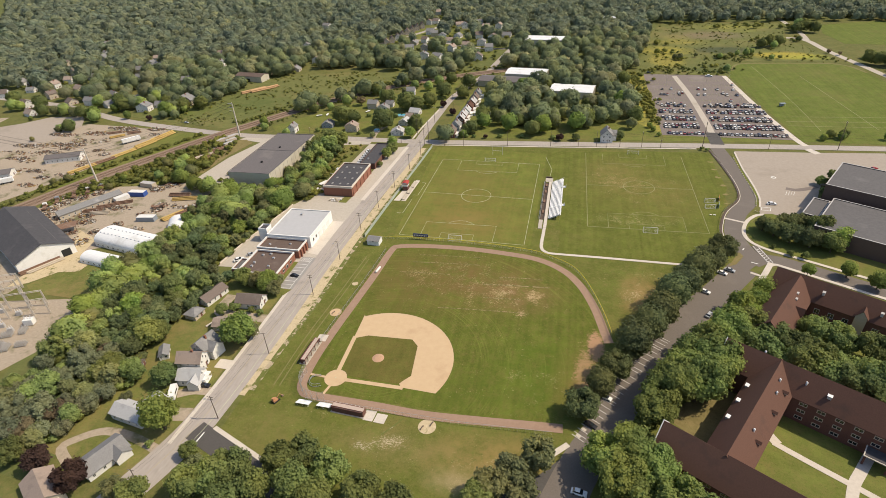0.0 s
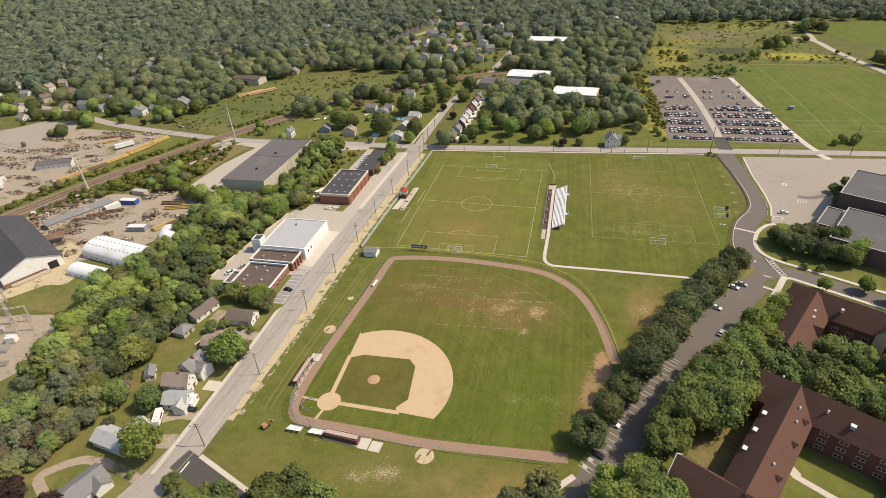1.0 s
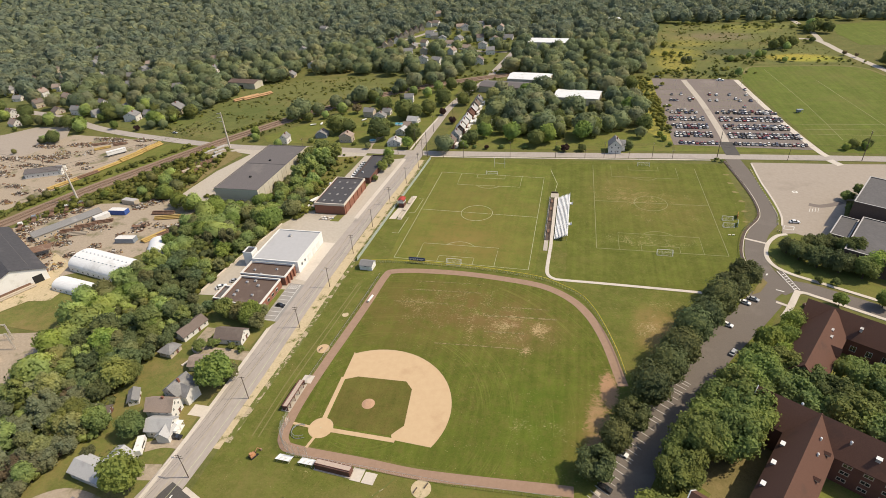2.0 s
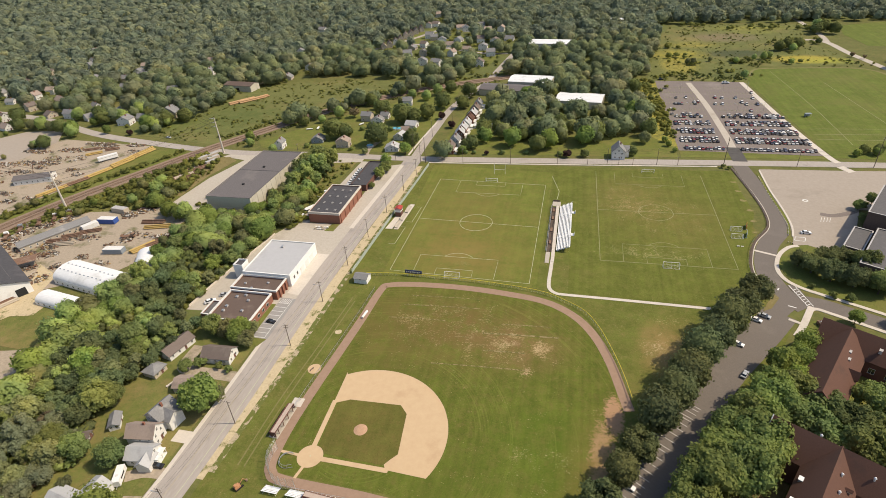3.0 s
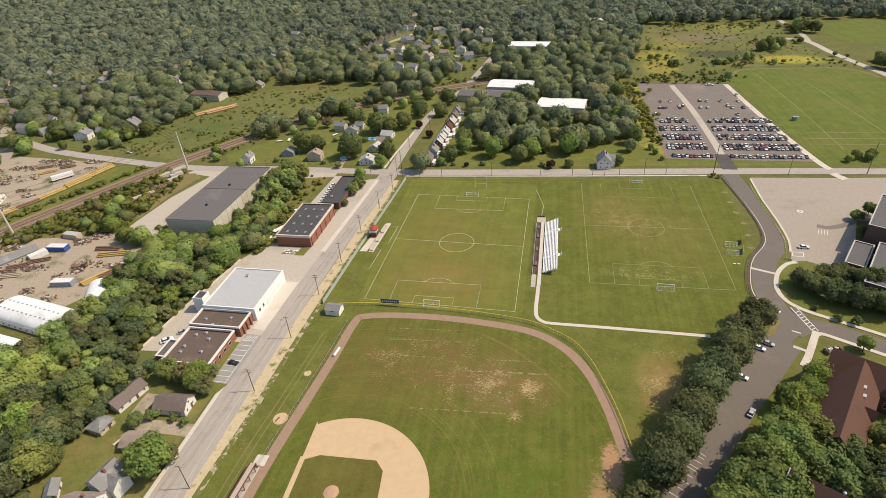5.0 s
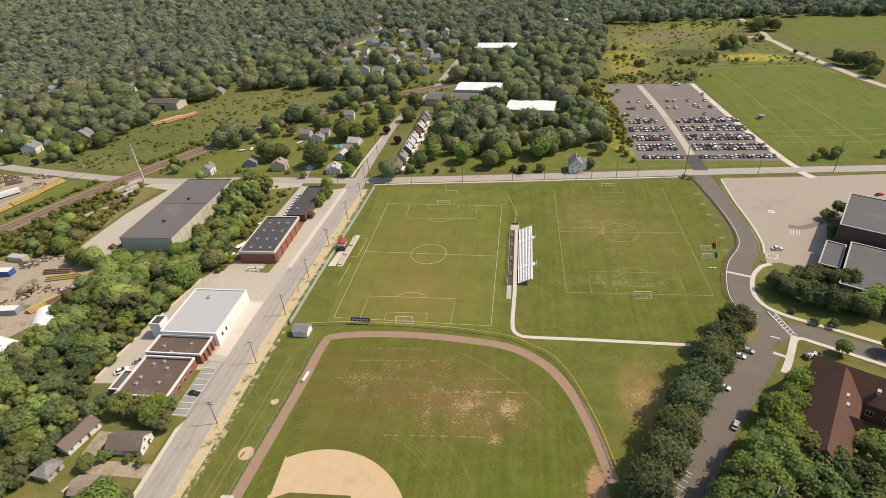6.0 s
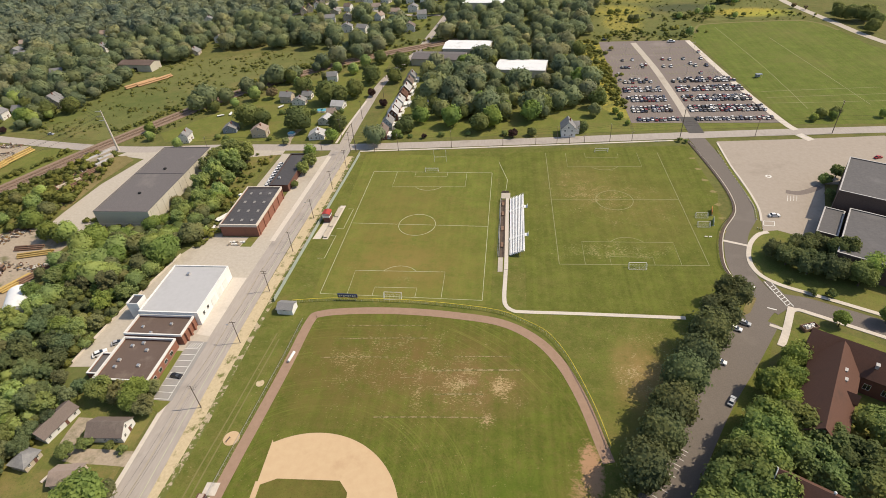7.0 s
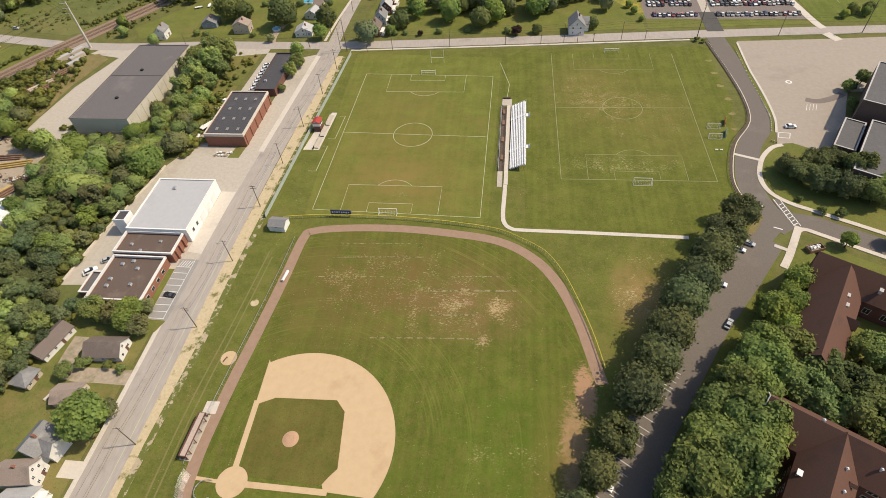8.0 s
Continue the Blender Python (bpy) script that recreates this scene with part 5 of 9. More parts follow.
def pitched_wing(parent, x0, y0, x1, y1, eave, ridge, along, wall, roof, hip0=0.0, hip1=0.0, over=0.6):
    w, r = bmesh.new(), bmesh.new()
    gable_wall(w, x0, y0, x1, y1, eave, ridge - 0.15, along, hip0, hip1)
    gable(r, x0, y0, x1, y1, eave, ridge, 0.3, over, along, hip0 + (over if hip0 else 0), hip1 + (over if hip1 else 0))
    part("wall", w, wall, parent)
    part("roof", r, roof, parent)


hall = thing("residence_hall", "three-storey dark brick residence hall with brown pitched roofs", "building")
pitched_wing(hall, -6.3, -50, 6.3, 0, 10.1, 17.0, "y", M["brick_dark"], M["tile_roof"])
pitched_wing(hall, -17.2, -6.3, 75, 6.3, 10.1, 16.97, "x", M["brick_dark"], M["tile_roof"])
pitched_wing(hall, -18.0, -56.3, 42, -43.7, 10.1, 16.96, "x", M["brick_dark"], M["tile_roof"])
for x0, y0 in ((-17.8, 0), (-18.6, -50)):
    bb = bmesh.new()
    for s_ in (-1, 1):
        tube(bb, (x0, y0, 17.35), (x0, y0 + s_ * 6.95, 9.75), 0.16, 0.16, 5)
    part("barge_board", bb, M["white_wall"], hall, "white barge board of the gable")
hall.matrix_basis = HALL
sp = [(10.5 + i * 5.2, -6.3, z, 180) for i in range(11) for z in (2.2, 5.2, 8.2)] + [(6.3, -10 - i * 5.2, z, -90) for i in range(6) for z in (2.2, 5.2, 8.2)]
sp += [(-6.3, -10 - i * 5.2, z, 90) for i in range(6) for z in (2.2, 5.2, 8.2)] + [(-12 + i * 5.2, -56.3, z, 180) for i in range(9) for z in (2.2, 5.2, 8.2)]
windows(hall, sp, 2.5, 1.5, M["frame_beige"], bar=0.24)
porch = thing("hall_porch", "flat-roofed brick entrance porch with pale edge", "porch")
part("roof", boxes((-3.4, -5, 3.6, 3.4, 0, 3.9)), M["dark_roof"], porch)
part("fascia", boxes((-3.6, -5.2, 3.9, 3.6, -4.9, 4.2), (-3.6, -4.9, 3.9, -3.3, 0, 4.2), (3.3, -4.9, 3.9, 3.6, 0, 4.2)), M["concrete"], porch)
for sx in (-3.0, 3.0):
    part("pillar", boxes((sx - 0.3, -4.8, 0, sx + 0.3, -4.2, 3.6)), M["brick_dark"], porch)
porch.matrix_basis = HALL @ pose(33, -6.5, 0.1)
for x, y in ((-5.4, -13), (-5.4, -21.5), (-5.4, -30.5), (16, -3.4)):
    d = thing("box_vent", "pale metal box vent on the brown roof", "vent")
    part("casing", boxes((-0.6, -0.7, -1.2, 0.6, 0.7, 0.7)), M["vent_grey"], d)
    part("cap", boxes((-0.75, -0.85, 0.7, 0.75, 0.85, 0.84)), M["white_metal"], d)
    d.matrix_basis = HALL @ pose(x, y, 17.0 - max(abs(x) if x < 0 else 0, abs(y) if x > 0 else 0) * 1.09)
for x, y in ((-5.3, 0.6), (2.2, -8), (3.0, -13.5), (2.6, -34), (9, -3)):
    d = thing("roof_vent", "small pale vent stack on the brown roof", "vent")
    b = bmesh.new()
    tube(b, (0, 0, -1.0), (0, 0, 0.9), 0.28, 0.28, 8)
    part("pipe", b, M["siding"], d)
    b = bmesh.new()
    tube(b, (0, 0, 0.9), (0, 0, 1.25), 0.42, 0.2, 8)
    part("cowl", b, M["white_metal"], d)
    drop = min(abs(x), abs(y)) if y > -7 else abs(x)
    d.matrix_basis = HALL @ pose(x, y, 17.2 - drop * 1.09)

for y in (-9.5, -20.5, -35.5):
    d = thing("roof_dormer", "small hooded vent dormer on the brown roof", "dormer")
    w_, r_ = bmesh.new(), bmesh.new()
    gable_wall(w_, 0, -0.7, 1.6, 0.7, 0.9, 1.5, "x")
    gable(r_, -0.6, -0.7, 1.6, 0.7, 0.9, 1.6, 0.12, 0.2, "x")
    part("wall", w_, M["siding_tan"], d)
    part("roof", r_, M["tile_roof"], d)
    part("louvre", boxes((1.6, -0.4, 0.2, 1.64, 0.4, 0.9)), M["dark"], d)
    d.matrix_basis = HALL @ pose(4.6, y, 12.1) @ Matrix.Scale(0.7, 4)

# chapel hall with steep roofs
CH = pose(98.1, 213.9, 0, 0, 0, -30.7)
chapel = thing("chapel_hall", "brick hall with steep reddish brown roofs", "building")
pitched_wing(chapel, -6.6, -36, 6.6, 2, 7.6, 14.6, "y", M["brick"], M["tile_roof"])
pitched_wing(chapel, -8.6, -2, 60, 10, 7.6, 14.2, "x", M["brick_dark"], M["tile_roof"])
w_, r_ = bmesh.new(), bmesh.new()
gable_wall(w_, 3, -16.5, 7.2, -13.5, 8.6, 10.6, "x")
gable(r_, 2, -16.5, 7.2, -13.5, 8.6, 10.8, 0.2, 0.35, "x")
part("dormer_wall", w_, M["siding_tan"], chapel)
part("dormer_roof", r_, M["tile_roof"], chapel)
w_, r_ = bmesh.new(), bmesh.new()
gable_wall(w_, 22.5, -3.2, 26.5, 3, 8.6, 11.2, "y")
gable(r_, 22.5, -3.2, 26.5, 3, 8.6, 11.4, 0.2, 0.4, "y")
part("dormer_wall", w_, M["siding_tan"], chapel)
part("dormer_roof", r_, M["tile_roof"], chapel)
windows(chapel, [(10 + i * 5, -2, 3.5, 180) for i in range(9)] + [(6.6, -10 - i * 6, 3.5, -90) for i in range(4)], 2.0, 2.4)
chapel.matrix_basis = CH
for x, y, z in ((2.2, -8, 12.5), (2.8, -11.5, 11.9), (10, 0, 11.9), (30, -0.5, 11.5)):
    d = thing("box_vent", "pale metal box vent on the brown roof", "vent")
    part("casing", boxes((-0.45, -0.6, -1.2, 0.45, 0.6, 0.25)), M["vent_grey"], d)
    part("cap", boxes((-0.55, -0.75, 0.25, 0.55, 0.75, 0.37)), M["vent_grey"], d)
    d.matrix_basis = CH @ pose(x, y, z)

# gymnasium blocks
GY = pose(139.7, 311.6, 0, 0, 0, -30.7)
gym = flat_building("gymnasium", "tall dark brick gymnasium with flat grey roof", 0, 0, 60, 37, 13.8, M["gym_brick"], M["gym_roof"], M["vent_grey"], GY, 0.3, 0.12)
flat_building("gym_annex", "lower brick gym annex with flat grey roof", 6.3, -44, 60, -6.2, 9.6, M["gym_brick"], M["gym_roof"], M["vent_grey"], GY, 0.3, 0.12)
flat_building("gym_porch", "small flat-roofed gym entrance block", -2.7, -27.5, 5.2, -5, 6.8, M["gym_brick"], M["gym_roof"], M["vent_grey"], GY, 0.3, 0.12)
flat_building("gym_link", "dark link block between the gym halls", 8, -6, 58, -0.2, 6.0, M["gym_brick"], M["dark_roof"], M["gym_brick"], GY, 0.3, 0.1)

# ---- trees ----
tree_kind("row", "dense dull-green round street tree", (1, 2, 3), 6.0, 10.0, 1.0, 3000, 0.42, M["leaf_row"], group="trees along the drive")
tree_kind("oak", "large green broad-leaved tree", (4, 5, 6), 7.4, 14.0, 1.2, 2700, 0.54, M["leaf"])
tree_kind("maple", "bright green leafy tree", (7, 8), 5.5, 11.0, 1.3, 1900, 0.46, M["leaf_bright"])
tree_kind("olive", "olive green bushy tree", (9, 10), 5.0, 10.0, 0.8, 1800, 0.46, M["leaf_olive"])
tree_kind("linden", "tall fresh green broad-leaved tree beside the hall", (26, 27, 28), 7.6, 15.5, 1.3, 3000, 0.5, M["leaf_fresh"])
tree_kind("campus_dark", "dark blue-green bushy tree on the campus lawn", (29, 30), 6.6, 11.5, 0.5, 2100, 0.48, M["leaf_row"])
tree_kind("purple", "round dark purple-leaved garden tree", (11,), 5.0, 8.5, 1.0, 2400, 0.42, M["leaf_purple"])
tree_kind("bush", "low rounded green garden bush", (12, 13), 2.0, 2.6, 0.1, 420, 0.35, M["leaf"], lobes=7)
tree_kind("wild", "green tree of the thicket", (14, 15, 16, 17), 6.4, 14.0, 0.6, 1400, 0.62, M["leaf_wild"])
tree_kind("wild_deep", "deep green dense tree of the thicket", (31, 32, 33), 6.2, 13.5, 0.4, 1500, 0.56, M["leaf_deep"])
tree_kind("wild_olive", "olive green tree of the thicket", (18, 19), 5.6, 12.5, 0.4, 1300, 0.6, M["leaf_olive"], upright=0.45)
tree_kind("wild_bright", "fresh green tree of the thicket", (20, 21), 6.0, 12.5, 0.4, 1400, 0.6, M["leaf_bright"])
tree_kind("wild_grey", "grey-green feathery tree of the thicket", (22, 23, 24), 6.0, 11.5, 0.3, 2000, 0.48, M["leaf_sage"], lobes=52)
tree_kind("wild_brown", "thin reddish brown tree with bare limbs", (25,), 5.2, 10.5, 2.0, 520, 0.4, M["leaf_brown"], trunk=8.0, lobes=26)
R = random.Random(7)
for x, y, r in ((11.4, 137.7, 6.2), (17.5, 148.7, 5.2), (23.4, 158.5, 5.8), (30, 171.6, 7.3), (37, 182.5, 7.0), (42.4, 192.9, 7.3), (48.3, 204.3, 7.4), (54.7, 213.8, 7.2), (61, 223.6, 7.4), (68.2, 235.9, 7.4), (76.9, 248.3, 6.8)):
    tree("row", x + 0.3, y, r / 5.5, rnd=R)
GROVE = [(-18, 13), (-10, 15), (-2, 13.5), (6, 14.5), (14, 13.5), (22, 14.5), (30, 13.5), (38, 14.5), (47, 14), (56, 14), (-21, 21), (-15, 24), (-9, 24), (-1, 23), (8, 23), (17, 23), (26, 22.5), (35, 23), (45, 22),
         (-20, 4), (-24, 11), (-24, 1), (-17.5, -5), (-24, -7.5), (-17, -13.5), (-24, -16), (-18.5, -20), (-24.5, -25), (-25, -32), (-26, -40), (-25.6, -57.6), (-17, -62), (-9, -66), (0, -70), (8, -69), (-30, -66), (-22, -70), (-12, -76), (3, -80), (16, -72)]
for k, (a, b) in enumerate(GROVE):
    by_drive = a < -16 or b < -50
    p = HALL @ Vector((a + R.uniform(-1, 1) - (0.7 if a < -22 and b > -35 else -2.0 if b < -50 else 0), b + R.uniform(-1, 1), 0))
    tree("linden" if by_drive else "oak", p.x, p.y, R.uniform(0.92, 1.12) * (1.06 if by_drive else 1.0), rnd=R)
for x, y, s in ((83, 207, 0.95), (76, 205, 1.05), (88, 217, 0.95), (70, 192, 1.1), (79, 198, 0.9), (34, 120, 0.9), (44, 121, 0.9), (93, 222, 0.6), (84, 213, 0.65)):
    tree("maple", x, y, s, rnd=R)
for x, y, s in ((-97, 91.5, 1.1), (-116.5, 97, 0.5), (-76, 101, 1.0), (-65, 97, 1.0), (-53, 91, 1.0), (-74, 89, 1.0), (-86, 86, 0.9), (-101, 88, 1.0), (-107, 84, 1.0), (-66, 86, 1.0), (-42, 90, 0.9), (-52, 86, 0.9), (-18, 96, 0.9), (-92, 80, 1.0), (-83, 97, 0.9)):
    tree("oak", x, y, s * 0.92, rnd=R)
for x, y, s in ((-9.5, 107, 1.15), (-1.5, 113.5, 1.2), (-6, 101, 1.1), (-15, 101, 1.1), (-110, 92, 0.7)):
    tree("olive", x, y, s, rnd=R)
# campus corner
for x, y, s in ((129, 261, 0.8), (128, 275, 0.9), (149.3, 340.4, 0.45), (158.0, 347, 0.5), (146, 323, 0.42)):
    tree("oak", x, y, s, rnd=R)
for x, y, s in ((134, 265, 0.95), (129, 240, 0.7), (138, 232, 0.8), (112, 238, 0.6)):
    tree("maple", x, y, s, rnd=R)
for x, y, s in ((107, 274, 0.95), (113, 268, 0.95), (121, 265, 1.0), (103, 279, 0.75), (121, 283, 0.95), (114, 281, 0.95)):
    tree("campus_dark", x, y, s, rnd=R)
# thicket west of the station
THICKET = [(-158, 193), (-163, 213), (-160, 226), (-157, 285), (-160, 300), (-163, 330), (-188, 330), (-190, 292), (-224, 288), (-213, 262), (-205, 235), (-214, 200), (-220, 165), (-205, 130), (-205, 85), (-170, 85), (-163, 120), (-168, 150), (-163, 170)]
YARD_IN = [(-177, 199), (-172, 243), (-166.5, 275), (-158, 290), (-140, 290), (-130, 192)]
back = []
for _ in range(1500):
    x, y = R.uniform(-225, -155), R.uniform(82, 332)
    if not inside(x, y, THICKET) or inside(x, y, YARD_IN) or any((x - a) ** 2 + (y - b) ** 2 < (24 if y > 165 else 13) for a, b in TREES.setdefault("spots", [])):
        continue
    TREES["spots"].append((x, y))
    s = R.choice((0.42, 0.55, 0.65, 0.75, 0.95)) * R.uniform(0.9, 1.1) * (0.62 if y > 285 else 1.0)
    if y > 250 or x < -203:
        back.append((x, y, 7.6 * s, 12.5 * s))
        continue
    tree(R.choice(("wild_bright", "wild", "wild_bright", "wild_olive") if y > 235 else ("wild_deep", "wild_deep", "wild", "wild_olive", "wild_deep", "wild_bright") if y > 150 else ("wild_grey", "wild_grey", "wild_olive", "wild_grey", "wild", "wild_brown") if y < 135 else ("wild_grey", "wild_deep", "wild", "wild_olive")), x, y, s, rnd=R)
for mt, tone, k in (("leaf_wild", "green", 0), ("leaf_olive", "olive green", 1), ("leaf_bright", "fresh green", 2)):
    wood("thicket", [q for i, q in enumerate(back) if i % 4 == k or (k == 0 and i % 4 == 3)], 800, 0.42, M[mt], tone + " trees and bushes of the thicket", 12)
# brush between the thicket's trees, up to the yard wall
brush = []
for _ in range(1700):
    x, y = R.uniform(-224, -158), R.uniform(90, 300)
    wall_x = -174.6 + 0.11 * (y - 200)
    if inside(x, y, THICKET) and not (196 < y < 288 and x > wall_x):
        r = R.choice((1.0, 1.4, 1.8, 2.4)) * R.uniform(0.8, 1.2)
        brush.append((x, y, r, r * R.uniform(1.3, 1.9)))
for k, (mt, tone) in enumerate((("leaf_deep", "deep green"), ("leaf_wild", "green"), ("leaf_weed", "yellow-green"))):
    wood("brush", brush[k::3], 40, 0.8, M[mt], tone + " brush under the thicket's trees", 60 + k, 2)
# trees round the houses
for k, x, y, q in (("maple", -133, 105.5, 1.25), ("oak", -146, 125, 0.7), ("maple", -129, 151.5, 1.45), ("wild_grey", -166.5, 108, 0.75), ("wild_grey", -164.5, 114.5, 0.7), ("wild_grey", -168, 98, 0.6), ("wild_olive", -175, 94.5, 0.6), ("wild_grey", -168, 122, 0.7), ("wild_deep", -170, 129, 0.6), ("bush", -160.4, 121.3, 1.2), ("olive", -134.5, 155.5, 0.95), ("bush", -144.7, 171.6, 1.3), ("bush", -130.5, 170.8, 1.0), ("olive", -126, 156, 0.7), ("maple", -136, 187, 0.8), ("olive", -142, 190, 0.9), ("olive", -131, 186, 0.8), ("oak", -150, 191, 0.7), ("purple", -164.8, 83.4, 1.05), ("purple", -147, 79, 1.2), ("oak", -160, 125, 0.7), ("oak", -148, 168, 0.45), ("olive", -131, 79, 0.8),
                   ("oak", -122, 78, 0.8), ("oak", -176, 84, 0.7), ("olive", -167, 118, 0.7), ("maple", -172, 141, 0.7), ("oak", -165, 148, 0.7), ("maple", -182, 155, 0.75), ("olive", -155, 114, 0.5), ("oak", -172, 128, 0.7), ("maple", -186, 160, 1.15), ("maple", -178, 176, 0.9)):
    tree(k, x, y, q, rnd=R)
# trees north of the cross road and by the warehouse
NORTH = [(-70, 432), (-55, 430), (-40, 427), (-30, 446), (-12, 425), (-5, 446), (12, 432), (-50, 456), (-62, 452), (46, 428), (50, 442), (-20, 414), (-64, 471), (-42, 457), (-31, 489), (-47, 416), (-28, 407), (-74, 505), (-14, 459), (5, 421), (13, 478), (-6, 491), (33, 528), (41, 480), (-60, 440), (-36, 432), (-20, 430), (-68, 420), (-52, 480), (20, 450), (50, 455), (-45, 520), (-25, 530), (15, 560), (45, 545), (-12, 440)]
for k, (mt, tone) in enumerate((("leaf_wild", "green"), ("leaf_olive", "olive green"), ("leaf", "deep green"), ("leaf_bright", "fresh green"))):
    wood("grove", [(x, y, 6.6 * q, 14.0 * q) for x, y in NORTH[k::4] for q in (R.uniform(0.6, 1.05),)], 520, 0.62, M[mt], tone + " garden and roadside trees of the village", 31 + k)
for x, y, q in ((-178, 344, 1.0), (-174, 358, 1.15), (-170, 369, 1.1), (-168, 326, 0.75), (-181, 333, 0.85), (-184, 350, 0.95), (-179, 371, 1.0), (-168, 340, 0.7), (-176, 320, 0.7), (-183, 311, 0.7), (-170, 309, 0.6), (-163, 318, 0.5), (-166, 352, 0.7), (-185, 364, 0.9), (-178, 300, 0.6), (-166, 299, 0.5), (-127.5, 352, 0.62), (-126.5, 362, 0.7), (-128, 337, 0.35), (-225, 388, 0.5), (-258, 412, 0.6), (-232, 283, 0.8), (-258, 296, 0.8), (-246, 290, 0.6), (-264, 304, 0.6), (-400, 416, 0.6)):
    tree("wild" if x > -230 else "wild_bright", x, y, q, rnd=R)
for k, x, y, q in (("purple", -7, 398, 0.7), ("purple", -112, 470, 0.7), ("oak", 36, 405, 0.5), ("maple", 65, 414, 0.3), ("maple", 62, 424, 0.4), ("maple", 60, 432, 0.4), ("oak", -79, 406, 0.6), ("oak", 5, 400, 0.4), ("maple", 175, 416, 0.45), ("maple", 187, 418, 0.5), ("maple", 216, 420, 0.5), ("oak", 290, 590, 0.8), ("oak", 300, 605, 0.9), ("oak", 322, 590, 0.9), ("oak", 345, 570, 0.8), ("oak", 292, 655, 0.7), ("oak", 302, 650, 0.6), ("oak", 181, 421, 0.45), ("oak", 189, 421, 0.5)):
    tree(k, x, y, q, rnd=R)
for x, y, q in ((-78, 399, 1), (-72, 399.5, 0.9), (-52, 401, 1.1), (-35, 402, 1), (91, 389.5, 0.9), (94, 388, 0.8), (-12, 401, 1.2), (153, 343, 1.3), (147, 329, 1.2), (110, 255.5, 1.1), (116, 254, 1.2), (104, 262, 0.8), (-143, 172.3, 1.2), (-136, 171.8, 1.0), (-133.5, 98, 0.9)):
    tree("bush", x, y, q, rnd=R)
for k, x, y, q in (("oak", -496, 417, 0.8), ("wild_olive", -484, 419, 0.8), ("wild", -472, 419, 0.85), ("wild_olive", -460, 417, 0.8), ("oak", -446, 414, 0.9), ("maple", -433, 413, 1.1), ("maple", -366, 428, 1.25), ("oak", -357, 440, 0.95), ("oak", -421, 437, 1.0), ("purple", -375, 414, 0.6), ("oak", -431, 380, 0.75), ("olive", -440, 377, 0.6), ("oak", -345, 450, 0.9), ("wild", -408, 446, 0.9), ("oak", -437, 452, 0.9), ("wild", -458, 447, 0.9), ("oak", -520, 440, 1.0), ("wild", -542, 428, 0.9), ("oak", -560, 447, 1.0), ("wild", -488, 470, 1.0), ("oak", -385, 455, 0.8)):
    tree(k, x, y, q, rnd=R)
for k, x, y, q in (("oak", 203, 704, 0.75), ("oak", 212, 709, 0.85), ("oak", 222, 713, 0.85), ("wild", 215, 700, 0.6), ("oak", 262, 785, 0.9), ("oak", 272, 792, 1.0), ("oak", 281, 784, 0.95), ("wild", 268, 802, 1.0), ("wild", 147, 598, 0.55), ("wild", 151, 652, 0.45), ("wild_olive", 110, 647, 0.6), ("wild_olive", 105, 651, 0.5), ("wild", 170, 665, 0.45), ("wild", 180, 668, 0.55), ("wild", 186, 672, 0.5), ("oak", 250, 735, 0.45), ("wild_olive", 128, 660, 0.4), ("wild", 200, 648, 0.4), ("wild_brown", 262, 676, 0.5), ("wild_brown", 270, 668, 0.45), ("oak", 283, 633, 0.9), ("oak", 290, 627, 1.0), ("oak", 297, 622, 1.0), ("oak", 305, 628, 0.9)):
    tree(k, x, y, q, rnd=R)
# gardens between the cross road and the railway
for k, x, y, q in (("wild", -250.5, 399, 0.5), ("wild", -259, 413, 0.45), ("oak", -188.5, 421, 1.15), ("oak", -179, 421, 0.85), ("wild_olive", -152, 391, 0.5), ("oak", -149, 411, 1.25), ("oak", -143, 460, 1.2), ("oak", -134, 460, 0.95), ("oak", -124.5, 470, 0.95), ("oak", -118, 499, 1.05), ("purple", -99.2, 450, 0.7), ("oak", -122.5, 412, 0.85), ("maple", -122, 394, 0.85), ("oak", -166, 477, 1.0), ("oak", -185.6, 503, 0.8), ("wild", -195.6, 503.5, 0.75), ("wild_brown", -190, 470, 1.0), ("wild", -202.6, 467, 0.75), ("oak", -225.6, 446, 0.6), ("oak", -167, 536, 0.75), ("wild", -153, 527, 0.65), ("oak", -98.6, 529, 1.0), ("oak", -99.6, 499, 0.8), ("oak", -75.3, 408, 0.75), ("maple", -80.5, 399, 0.55), ("purple", -62.8, 398, 0.4), ("maple", -129.7, 373, 0.75), ("bush", -203, 400, 1.3), ("bush", -197, 399, 1.1), ("bush", -166, 398, 1.0), ("wild", -208, 480, 0.5), ("wild", -176, 492, 0.6), ("wild_olive", -158, 505, 0.6), ("bush", -148, 440, 1.4), ("bush", -172, 440, 1.2), ("wild", -138, 520, 0.7), ("wild", -131, 536, 0.75), ("oak", -120, 545, 0.8), ("wild", -214, 455, 0.5), ("bush", -128, 440, 1.3)):
    tree(k, x, y, q, rnd=R)
